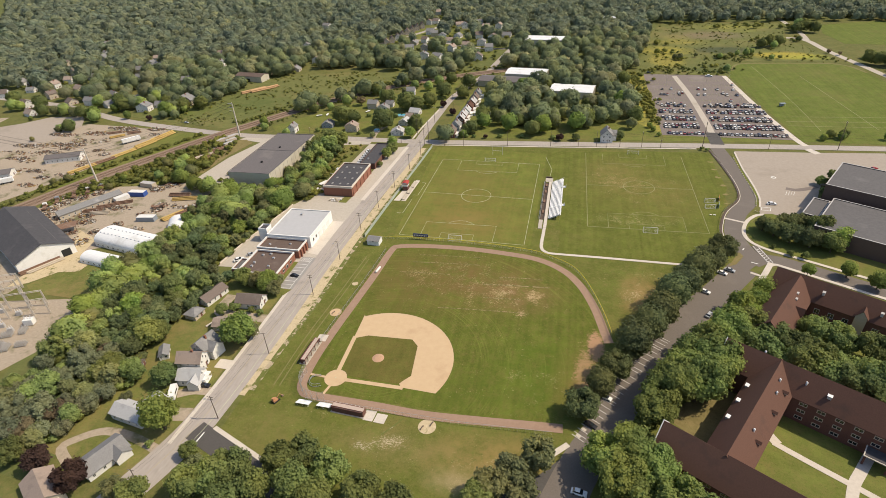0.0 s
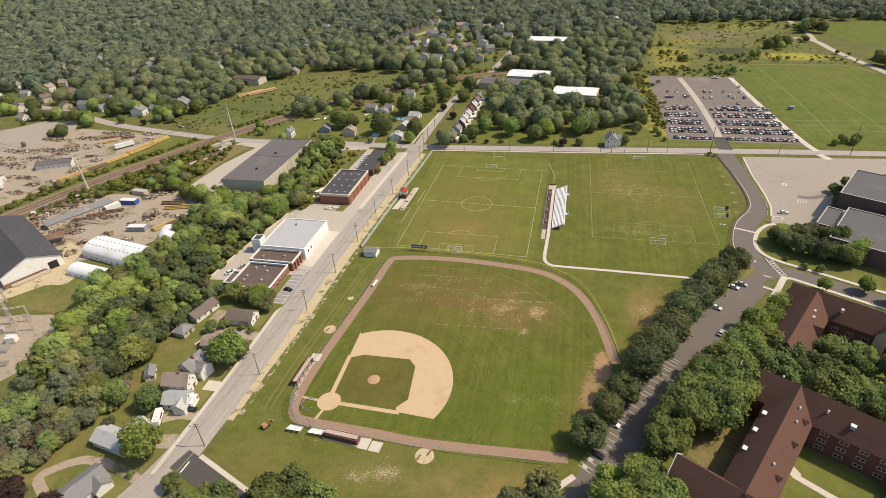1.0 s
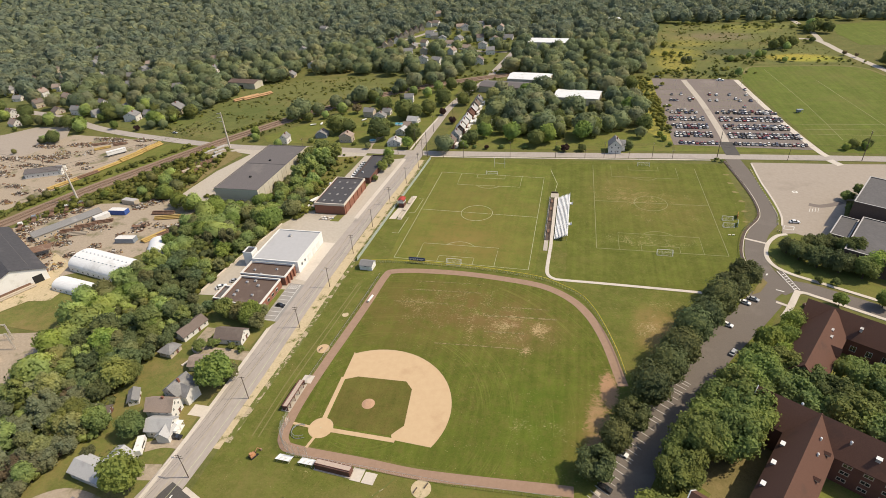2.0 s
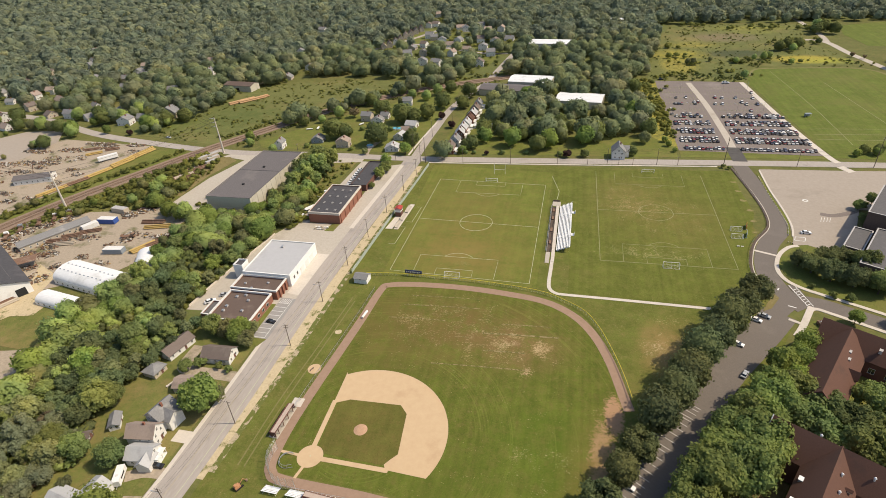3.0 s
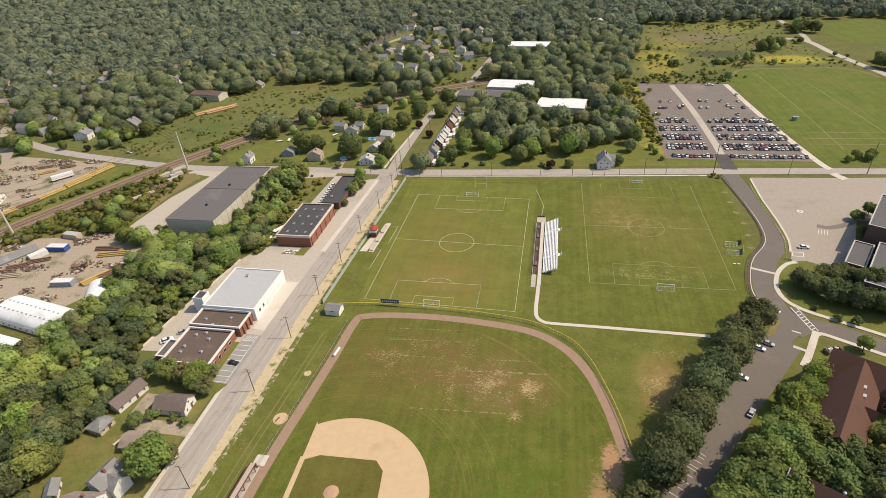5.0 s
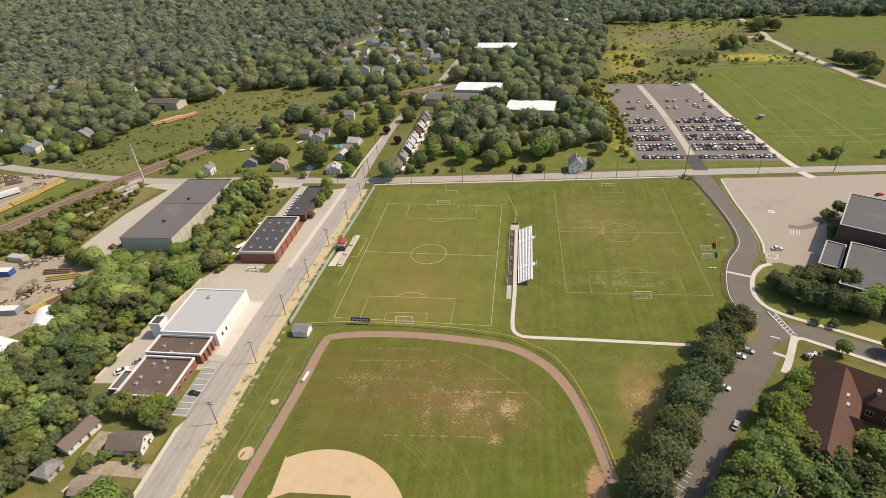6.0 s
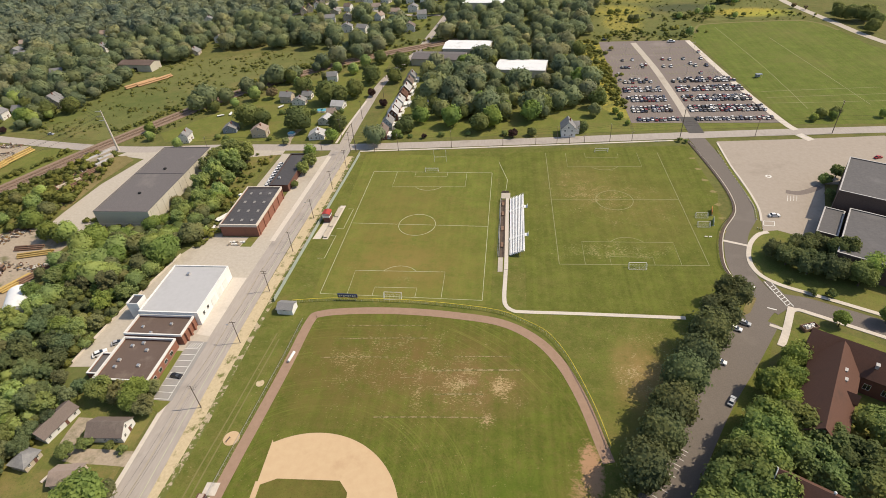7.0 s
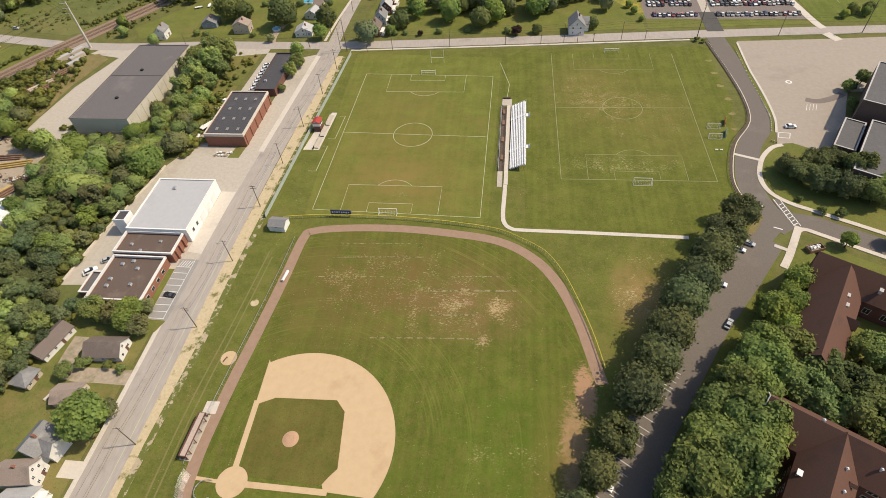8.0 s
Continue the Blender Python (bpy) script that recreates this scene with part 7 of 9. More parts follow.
fence("outfield_fence", "outfield fence with a yellow padded top rail", [(p.x, p.y) for p in glide([(-98, 242.5), (-80, 244.5), (-52.5, 244.6), (-30, 242.8), (-11.8, 239.8), (-2, 235), (6.3, 229.1), (12, 220), (16.3, 208.9), (20.5, 195), (23.3, 182)], 6)], 1.6, 3, 0, M["yellow_paint"], 0.12)
fence("side_fence", "fence with pale green windscreen along the pitch", [(-106, 243), (-104.6, 275), (-102.9, 310), (-101.0, 345), (-99.6, 376)], 2.2, screen=True)
fence("side_fence", "chain-link fence beside the third-base track", [(-96.6, 143), (-95.2, 165), (-92.8, 192), (-91, 214), (-90, 232)], 1.6)
fence("side_fence", "chain-link fence behind the first-base side", [(-88, 126.9), (-62, 126.6), (-30, 126), (2, 127.3)], 1.6)
fence("stand_fence", "dark chain-link fence before the grandstand", [(-13.3, 276), (-13.2, 300), (-13.1, 324)], 1.2)
# backstop of tall posts and net
bs = thing("backstop", "tall curved chain-link backstop behind home plate", "fence")
wi = bmesh.new()
prev = None
for p in arc(-83.5, 137.6, 10.6, 165, 285, 9):
    po = bmesh.new()
    tube(po, (p[0], p[1], 0), (p[0], p[1], 5.5), 0.08, 0.07, 6)
    part("post", po, M["steel"], bs)
    if prev:
        for k in range(12):
            z = k * 0.46
            tube(wi, (*prev, z), (*p, z), 0.012, 0.012, 3)
            f = k / 12
            q = (prev[0] + (p[0] - prev[0]) * f, prev[1] + (p[1] - prev[1]) * f)
            tube(wi, (*q, 0), (*q, 5.4), 0.012, 0.012, 3)
    prev = p
part("net", wi, M["steel"], bs)
# rolling batting cage: bent tubes, folded
bc = thing("batting_cage", "rolling batting cage of bent dark tubes on the grass", "batting cage")
for i, r in enumerate((3.0, 2.6)):
    b = bmesh.new()
    p = [Vector((x, y, 0.3 + i * 0.9)) for x, y in arc(0, 0, r, 70, 300, 14)] + [Vector((r * 0.9, -r * 0.7, 0.3 + i * 0.9))]
    rings = []
    for k, q in enumerate(p):
        d = (p[min(k + 1, len(p) - 1)] - p[max(k - 1, 0)]).normalized()
        side = Vector((-d.y, d.x, 0))
        rings.append([b.verts.new(q + 0.08 * (side * math.cos(j * math.tau / 6) + Vector((0, 0, math.sin(j * math.tau / 6))))) for j in range(6)])
    for u, v in zip(rings, rings[1:]):
        for j in range(6):
            b.faces.new((u[j], u[(j + 1) % 6], v[(j + 1) % 6], v[j]))
    b.faces.new(rings[0][::-1])
    b.faces.new(rings[-1])
    bmesh.ops.recalc_face_normals(b, faces=b.faces[:])
    part("hoop", b, M["steel"], bc)
for p in arc(0, 0, 2.8, 80, 290, 5):
    b = bmesh.new()
    tube(b, (p[0], p[1], 0), (p[0] * 0.93, p[1] * 0.93, 1.3), 0.06, 0.06, 5)
    part("leg", b, M["steel"], bc)
bc.matrix_basis = pose(-88.0, 136.6, 0.1)


def dugout(label, L, W, h, m, posts, paint):
    """An open timber dugout: slab, back wall, end walls, narrow faded roof between brown rails, front posts."""
    t = thing("dugout", label, "dugout")
    part("slab", boxes((-L / 2 - 0.4, -W / 2 - 0.3, 0, L / 2 + 0.4, W / 2 + 0.5, 0.12)), M["concrete_yard"], t)
    part("back_wall", boxes((-L / 2, W / 2 - 0.2, 0.12, L / 2, W / 2, h)), M["brick_dark"], t)
    for sx in (-1, 1):
        part("end_wall", boxes((sx * L / 2 - 0.1, -W / 2 + 0.3, 0.12, sx * L / 2 + 0.1, W / 2 - 0.2, h)), M["brick_dark"], t)
    part("roof", boxes((-L / 2 + 0.1, -W * 0.3, h, L / 2 - 0.1, W * 0.28, h + 0.14)), M["dugout_roof"], t, "faded pinkish tan roof")
    for y0 in (-W * 0.3 - 0.22, W * 0.28 + 0.02):
        part("roof_rail", boxes((-L / 2 - 0.1, y0, h - 0.1, L / 2 + 0.1, y0 + 0.2, h + 0.2)), M["brick_dark"], t)
    part("bench", boxes((-L / 2 + 0.4, W / 2 - 0.7, 0.5, L / 2 - 0.4, W / 2 - 0.3, 0.58)), M["wood"], t)
    for k in range(posts):
        f = -L / 2 + L * (k + 0.5) / posts
        part("post", boxes((f - 0.12, -W / 2 + 0.05, 0.12, f + 0.12, -W / 2 + 0.2, h + 0.05)), M[paint], t)
        part("brace", boxes((f - 0.05, -W / 2 + 0.1, h - 0.15, f + 0.05, -W * 0.3, h - 0.02)), M[paint], t)
    t.matrix_basis = m


dugout("third-base dugout with faded tan roof between brown rails", 13.2, 2.7, 2.3, pose(-97.0, 151.2, 0.1, 0, 0, 87.5), 4, "brick_dark")
dugout("first-base dugout with tan roof and white posts", 12.4, 2.8, 2.3, pose(-70.2, 124.7, 0.1, 0, 0, 176), 8, "white_wall")
t = thing("dugout_fence", "dark low rail fence behind the dugout", "fence")
part("top_rail", boxes((-6.4, -0.05, 1.0, 6.4, 0.05, 1.12)), M["rubber"], t)
part("low_rail", boxes((-6.4, -0.05, 0.45, 6.4, 0.05, 0.55)), M["rubber"], t)
for k in range(7):
    part("post", boxes((-6.3 + k * 2.1, -0.06, 0, -6.18 + k * 2.1, 0.06, 1.2)), M["rubber"], t)
t.matrix_basis = pose(-99.4, 150.4, 0.08, 0, 0, 88)
sheet("dugout_pad", [(-98.2, 158.6), (-93.9, 158.6), (-93.9, 162.7), (-98.1, 162.6)], 0.16, M["concrete"], "worn concrete pad beside the dugout", "pad")
sheet("dugout_pad_2", [(-64, 122), (-60.4, 121.8), (-60, 126.5), (-64, 126.6)], 0.16, M["concrete"], "concrete pad beside the dugout", "pad")
sheet("dugout_pad_3", [(-60, 121.7), (-56, 121.5), (-55.6, 125.6), (-59.6, 125.8)], 0.15, M["concrete"], "pale concrete slab on the grass", "pad")
for x in (-88.2, -80.0):
    t = thing("bleacher", "small aluminium bleacher of five rows", "bleacher", "bleachers behind home plate")
    for k in range(5):
        part("seat_plank", boxes((-2.6, -1.4 + k * 0.6, 0.3 + (4 - k) * 0.26, 2.6, -1.05 + k * 0.6, 0.36 + (4 - k) * 0.26)), M["alu"], t)
        part("foot_plank", boxes((-2.6, -1.05 + k * 0.6, 0.1 + (4 - k) * 0.2, 2.6, -0.8 + k * 0.6, 0.14 + (4 - k) * 0.2)), M["alu"], t)
    b = bmesh.new()
    for sx in (-2.2, 0, 2.2):
        tube(b, (sx, -1.4, 0), (sx, -1.4, 1.3), 0.05, 0.05, 4)
        tube(b, (sx, 1.3, 0.1), (sx, -1.4, 1.2), 0.05, 0.05, 4)
        tube(b, (sx, -1.4, 0.05), (sx, 1.4, 0.05), 0.05, 0.05, 4)
    part("frame", b, M["steel"], t)
    t.matrix_basis = pose(x, 125.4, 0.06, 0, 0, -2)
for n, (x, y, r) in enumerate(((-97.0, 177.9, 2.7), (-40.6, 123.2, 3.2), (-96.0, 200.4, 1.5))):
    sheet("bullpen_dirt", arc(x, y, r, 0, 360, 18)[:-1], 0.11, M["clay"] if n == 0 else M["sand"], "round worn clay bullpen mound", "mound")
for x, y in ((-97.8, 177.2), (-39.2, 124.4), (-42.2, 122.2)):
    t = thing("field_bench", "small bench at the bullpen", "bench")
    part("seat", boxes((-1.0, -0.2, 0.4, 1.0, 0.2, 0.5)), M["wood"], t)
    part("leg", boxes((-0.9, -0.15, 0, -0.8, 0.15, 0.4)), M["wood"], t)
    part("leg", boxes((0.8, -0.15, 0, 0.9, 0.15, 0.4)), M["wood"], t)
    t.matrix_basis = pose(x, y, 0.1, 0, 0, 70)
b = bmesh.new()
tube(b, (0, -2.4, 0.6), (0, 2.4, 0.6), 0.55, 0.55, 12)
t = thing("tarp_roll", "rolled white field tarp beside the track", "tarp")
part("roll", b, M["white_wall"], t)
part("core", boxes((-0.08, -2.7, 0.52, 0.08, 2.7, 0.68)), M["steel"], t)
t.matrix_basis = pose(-88.4, 212.8, 0.1, 0, 0, -8)
# scoreboard
sb = thing("scoreboard", "low dark blue scoreboard on posts", "scoreboard")
part("panel", boxes((-4.2, -0.2, 1.2, 4.2, 0.2, 3.4)), M["navy"], sb)
for k in range(8):
    part("bar", boxes((-3.7 + k * 0.95, -0.26, 2.0 + (k % 2) * 0.3, -3.1 + k * 0.95, -0.2, 2.9)), M["siding"], sb, "plain pale lettering bar")
for sx in (-3.2, 0, 3.2):
    part("post", boxes((sx - 0.12, -0.1, 0, sx + 0.12, 0.1, 1.2)), M["steel"], sb)
sb.matrix_basis = pose(-74.6, 245.2, 0.1, 0, 0, -1)
# equipment shed with two doors
sh = thing("equipment_shed", "small white equipment shed with grey gable roof", "shed")
w, r = bmesh.new(), bmesh.new()
gable_wall(w, -3.3, -2.6, 3.3, 2.6, 2.8, 4.0, "x")
gable(r, -3.3, -2.6, 3.3, 2.6, 2.8, 4.1, 0.15, 0.3, "x")
part("wall", w, M["white_wall"], sh)
part("roof", r, M["shingle_grey"], sh)
for sx in (-1.0, 1.0):
    part("door", boxes((sx - 0.85, -2.68, 0.1, sx + 0.85, -2.6, 2.2)), M["siding"], sh, "pale double door")
part("sign", boxes((-0.5, -2.7, 2.2, 0.5, -2.62, 2.6)), M["dark"], sh)
sh.matrix_basis = pose(-98.5, 238.0, 0.1, 0, 0, -3)
# red and white press tower beside the pitch
pt = thing("press_tower", "small press tower with red roof on a dark base", "tower")
part("base", boxes((-1.9, -2.2, 0, 1.9, 2.2, 3.4)), M["brick_dark"], pt)
part("cabin", boxes((-1.9, -2.2, 3.4, 1.9, 2.2, 6.0)), M["siding"], pt)
part("band", boxes((-2.0, -2.3, 5.1, 2.0, 2.3, 5.5)), M["red"], pt)
part("window", boxes((1.85, -1.8, 4.2, 1.95, 1.8, 5.0)), M["glass"], pt)
r = bmesh.new()
gable(r, -2.0, -2.3, 2.0, 2.3, 6.0, 6.7, 0.15, 0.35, "y")
part("roof", r, M["red"], pt)
pt.matrix_basis = pose(-99.6, 304.0, 0.1, 0, 0, -3) @ Matrix.Scale(0.86, 4)
sheet("tower_pad", [(-103.2, 288), (-99.2, 288), (-97.6, 302), (-101.5, 302)], 0.15, M["concrete"], "concrete pad beside the tower", "pad")
for y0 in (291, 300, 309):
    t = thing("team_bench", "long pale team bench shelter beside the pitch", "bench")
    part("seat", boxes((-0.9, -4.0, 0.4, 0.9, 4.0, 0.55)), M["concrete_yard"], t)
    part("back", boxes((-1.0, -4.0, 0.5, -0.9, 4.0, 1.5)), M["concrete_yard"], t)
    part("leg", boxes((-0.8, -3.9, 0, 0.8, -3.7, 0.4)), M["dark"], t)
    part("leg", boxes((-0.8, 3.7, 0, 0.8, 3.9, 0.4)), M["dark"], t)
    t.matrix_basis = pose(-96.8 + (y0 - 291) * 0.05, y0 + 2, 0.1, 0, 0, -3)
sheet("bench_pad", [(-98.3, 288), (-95.6, 288), (-94.0, 318), (-96.8, 318)], 0.14, M["concrete"], "concrete strip under the team benches", "pad")
# orange digger on the verge
dg = thing("compact_digger", "small orange compact digger parked on the grass", "digger")
part("track", boxes((-1.4, -0.9, 0, 1.4, -0.5, 0.6)), M["rubber"], dg)
part("track", boxes((-1.4, 0.5, 0, 1.4, 0.9, 0.6)), M["rubber"], dg)
part("body", boxes((-1.3, -0.8, 0.6, 0.6, 0.8, 1.3), (-1.2, -0.5, 1.3, -0.3, 0.5, 2.1)), M["orange_dull"], dg)
b = bmesh.new()
tube(b, (0.6, 0, 1.1), (2.0, 0, 2.2), 0.15, 0.12, 6)
tube(b, (2.0, 0, 2.2), (3.0, 0, 0.6), 0.12, 0.1, 6)
part("arm", b, M["orange_dull"], dg)
part("bucket", boxes((2.7, -0.4, 0.1, 3.3, 0.4, 0.6)), M["rust"], dg)
dg.matrix_basis = pose(-99.2, 124.6, 0.06, 0, 0, 65)

# ---- houses ----
def house(x, y, turn, w, d, h, rise, wall, roof, label, along="x", chimney=True, wing=None, porch=False, hip=0.0, z=0.05, floors=1, name="house", sides=4):
    """A house of w by d metres: walls up into the gables, roof slabs, windows with panes, door, chimney; wing: a lower part (x0, y0, x1, y1, h, rise, along)."""
    t = thing(name, label, "house")
    wb, rb = bmesh.new(), bmesh.new()
    gable_wall(wb, -w / 2, -d / 2, w / 2, d / 2, h, h + rise - 0.1, along, hip, hip)
    gable(rb, -w / 2, -d / 2, w / 2, d / 2, h, h + rise, 0.18, 0.45, along, hip + (0.45 if hip else 0), hip + (0.45 if hip else 0))
    part("wall", wb, wall, t)
    part("roof", rb, roof, t)
    if wing:
        x0, y0, x1, y1, h2, r2, al2 = wing
        wb, rb = bmesh.new(), bmesh.new()
        gable_wall(wb, x0, y0, x1, y1, h2, h2 + r2 - 0.1, al2)
        gable(rb, x0, y0, x1, y1, h2, h2 + r2, 0.18, 0.4, al2)
        part("wing_wall", wb, wall, t)
        part("wing_roof", rb, roof, t)
    sp = []
    for f in range(floors):
        zz = 1.6 + f * 2.7
        for k in range(max(2, int(w / 3.2))):
            wx = -w / 2 + w * (k + 0.5) / max(2, int(w / 3.2))
            sp += [(wx, -d / 2, zz, 180), (wx, d / 2, zz, 0)][:sides // 2]
        for k in range(max(2, int(d / 3.2))):
            wy = -d / 2 + d * (k + 0.5) / max(2, int(d / 3.2))
            sp += [(w / 2, wy, zz, -90), (-w / 2, wy, zz, 90)][:sides // 2]
    if rise > 2.0:
        sp += [(w / 2, 0, h + 0.7, -90), (-w / 2, 0, h + 0.7, 90)] if along == "x" else [(0, -d / 2, h + 0.7, 180), (0, d / 2, h + 0.7, 0)]
    windows(t, sp, 0.95, 1.3)
    part("door", boxes((w / 2 - 0.02, -0.5 + d * 0.12, 0.1, w / 2 + 0.06, 0.5 + d * 0.12, 2.15)), M["brick_dark"], t, "dark front door")
    if chimney:
        part("chimney", boxes((-0.4 + w * 0.12, -0.35, h, 0.4 + w * 0.12, 0.35, h + rise + 0.9)), M["brick"], t, "red brick chimney")
    if porch:
        p = part("porch", boxes((w / 2, -d * 0.35, 0, w / 2 + 2.0, d * 0.35, 0.4), (w / 2 + 0.02, -d * 0.38, 2.5, w / 2 + 2.2, d * 0.38, 2.65)), M["white_wall"], t)
        for k in (-0.33, 0, 0.33):
            part("porch_post", boxes((w / 2 + 1.85, d * k - 0.07, 0.4, w / 2 + 1.98, d * k + 0.07, 2.5)), M["white_wall"], p)
    t.matrix_basis = pose(x, y, z, 0, 0, turn)
    return t


house(-160, 179, -14, 6.6, 13, 2.8, 1.9, M["siding"], M["shingle_brown"], "long low garage with brown shingle roof", "y", False)
house(-138.6, 177.4, 3, 12, 7.4, 3.2, 2.6, M["siding"], M["shingle_brown"], "small house with brown shingle roof and white gable", "x", False)
house(-160.6, 165.2, -8, 6.2, 6.2, 2.6, 1.7, M["siding_tan"], M["shingle_grey"], "small square shed with pale grey hipped roof", "x", False, hip=2.6, name="shed")
house(-142.2, 160.6, 8, 8.5, 6.5, 2.8, 1.8, M["siding_tan"], M["shingle_tan"], "low shed with worn tan roof", "x", False, name="shed")
house(-140.6, 144.8, -12, 7.6, 8.6, 5.2, 3.0, M["siding"], M["shingle_grey"], "two-storey white house with grey cross-gabled roof", "y", True, (0, -3, 6.5, 3, 4.6, 2.4, "x"), floors=2)
house(-141.0, 135.6, 8, 9.8, 6.6, 5.2, 3.0, M["siding"], M["shingle_tan"], "two-storey white house with reddish brown roof", "x", True, floors=2)
house(-137, 128.8, 8, 9.0, 6.6, 3.4, 2.4, M["siding"], M["shingle_pale"], "white house with pale grey gabled roof", "x", False, (0.5, -5.5, 5.0, 0, 3.0, 1.9, "y"), porch=True)
house(-147.8, 108.4, -9, 14.5, 7.2, 3.2, 2.0, M["siding"], M["shingle_pale"], "long white house with pale grey L-shaped roof", "x", False, (0.2, 0, 7.2, 9.5, 3.0, 1.8, "y"))
house(-145.2, 90.0, -21, 9.2, 14.2, 2.8, 2.2, M["siding"], M["shingle_grey"], "long low white house with weathered grey roof", "y", False, (0, 1.4, 6.6, 6.6, 2.7, 1.8, "x"))
house(-155.0, 75.4, -32, 14, 9.2, 3.0, 2.6, M["siding_tan"], M["shingle_tan"], "low house with pinkish tan gabled roof", "x", False)
house(-157.8, 139.6, 32, 3.6, 6.2, 2.3, 1.2, M["siding"], M["shingle_grey"], "small white garden shed with grey roof", "y", False, name="shed")
house(-163.9, 132.0, 15, 3.4, 3.2, 2.1, 1.0, M["wood"], M["shingle_brown"], "small brown wooden garden shed", "x", False, name="shed")
# the corner house and those along the north road
house(27, 402, 0, 8.5, 9.5, 5.6, 4.2, M["siding"], M["shingle_grey"], "tall white house with steep grey gabled roof", "y", True, (2, 0, 7, 7, 4.5, 2.5, "x"), floors=2)
rr = random.Random(11)
ROW = [(-90.2, 400.5, "brick_dark", "shingle_brown"), (-89.0, 414.5, "siding", "shingle_grey"), (-88.4, 429.5, "brick_dark", "shingle_pale"), (-88.0, 439.5, "brick", "shingle_pale"), (-87.3, 450, "siding", "shingle_pale"), (-86.8, 461, "brick", "tile_roof"), (-86.3, 473.3, "brick_dark", "shingle_pale"), (-86.5, 487.5, "siding_tan", "shingle_brown"), (-86.0, 500.1, "siding", "shingle_grey")]
WORDS = {"shingle_pale": "pale grey", "shingle_grey": "grey", "shingle_brown": "brown", "shingle_tan": "tan", "tile_roof": "reddish brown", "siding": "white", "siding_tan": "beige", "siding_blue": "blue-grey", "brick": "red brick", "brick_dark": "dark brick"}
for x, y, a, b in ROW:
    h_ = house(x, y, rr.uniform(-6, 6), 7.0, 8.6, 4.8, 3.6, M[a], M[b], "small " + WORDS[a] + " row house with " + WORDS[b] + " gabled roof", "y", True, porch=True, floors=2, sides=2)
    h_["group"] = "houses along the north road"
for x, y, w, d, a, b in ((-134, 401, 10, 8, "siding", "shingle_pale"), (-134.4, 424, 9, 8, "siding", "shingle_pale"), (-134, 436.5, 6, 5, "siding_tan", "shingle_tan"), (-132.6, 450, 9, 8, "siding", "shingle_pale"), (-174.5, 405, 10, 7, "siding_tan", "shingle_tan"),
                         (-199, 413, 9, 8, "siding_blue", "shingle_grey"), (-224, 398, 6, 8, "siding", "shingle_grey"), (-165, 459, 10, 6, "siding", "shingle_grey"), (-176, 464, 9, 7, "siding_tan", "shingle_grey"), (-152, 506, 8, 6, "siding", "shingle_grey"), (-162, 470, 7, 6, "siding", "shingle_grey")):
    house(x, y, rr.uniform(-10, 10), w, d, rr.choice((3.0, 5.0)), 2.6, M[a], M[b], WORDS[a] + " house with " + WORDS[b] + " gabled roof", rr.choice("xy"), rr.random() < 0.6)
for x, y, w in ((-77, 452, 8), (-69, 453.5, 4)):
    house(x, y, 0, w, 4.5, 2.4, 0.8, M["white_wall"], M["white_metal"], "low white metal garage", "x", False, name="garage")
for x, y in ((-153.7, 406.3), (-142, 444), (-145.5, 444)):
    t = thing("pool", "round blue above-ground garden pool", "pool")
    b = bmesh.new()
    tube(b, (0, 0, 0), (0, 0, 1.1), 2.6, 2.6, 20)
    part("wall", b, M["white_wall"], t)
    b = bmesh.new()
    tube(b, (0, 0, 1.1), (0, 0, 1.13), 2.45, 2.45, 20)
    part("water", b, plain("pool_water", (0.12, 0.38, 0.5), 0.1), t)
    t.matrix_basis = pose(x, y, 0.05)
for x, y in VILLAGE:
    a = rr.choice(("siding", "siding", "siding_tan", "siding", "siding", "siding"))
    b = rr.choice(("shingle_grey", "shingle_grey", "shingle_brown", "shingle_tan"))
    house(x, y, rr.uniform(-25, 25), rr.uniform(8, 12), rr.uniform(7, 9.5), rr.choice((3.0, 5.2, 5.4)), rr.uniform(2.6, 3.6), M[a], M[b], WORDS[a] + " house with " + WORDS[b] + " roof among the trees", rr.choice("xy"), rr.random() < 0.5, sides=2)
for x, y in TERRACE:
    house(x, y, rr.uniform(20, 26), 6.6, 9.5, 5.0, 3.4, M[rr.choice(("siding_tan", "siding", "siding_tan"))], M[rr.choice(("shingle_tan", "shingle_brown", "shingle_brown"))], "narrow pale village house with brown gabled roof", "y", True, sides=2)["group"] = "houses along the village street"
for (x, y, w, d, h), rf, lb in zip(HALLS, ("white_metal", "grey_roof", "white_metal", "white_metal", "white_metal", "white_metal", "brown_roof"), ("white-roofed hall among the trees", "low hall with dark grey roof", "low shed with ribbed white and rusty roof", "distant long white-roofed hall", "distant long white-roofed shed", "distant small white-roofed hall", "low tan building with flat roof")):
    t = thing("hall", lb, "building")
    wb, rb = bmesh.new(), bmesh.new()
    gable_wall(wb, -w / 2, -d / 2, w / 2, d / 2, h, h + 1.6)
    gable(rb, -w / 2, -d / 2, w / 2, d / 2, h, h + 1.8, 0.2, 0.4)
    part("wall", wb, M["tan_wall"], t)
    part("roof", rb, M[rf], t)
    part("roof_rib", boxes(*[(-w / 2 + k * 2.0, -d / 2, h + 0.1, -w / 2 + k * 2.0 + 0.12, -d / 2 + 0.3, h + 0.4) for k in range(int(w / 2))]), M[rf], t)
    part("door", boxes((-2, -d / 2 - 0.08, 0, 2, -d / 2, 3.6)), M["dark"], t)
    t.matrix_basis = pose(x, y, 0.05, 0, 0, -8)

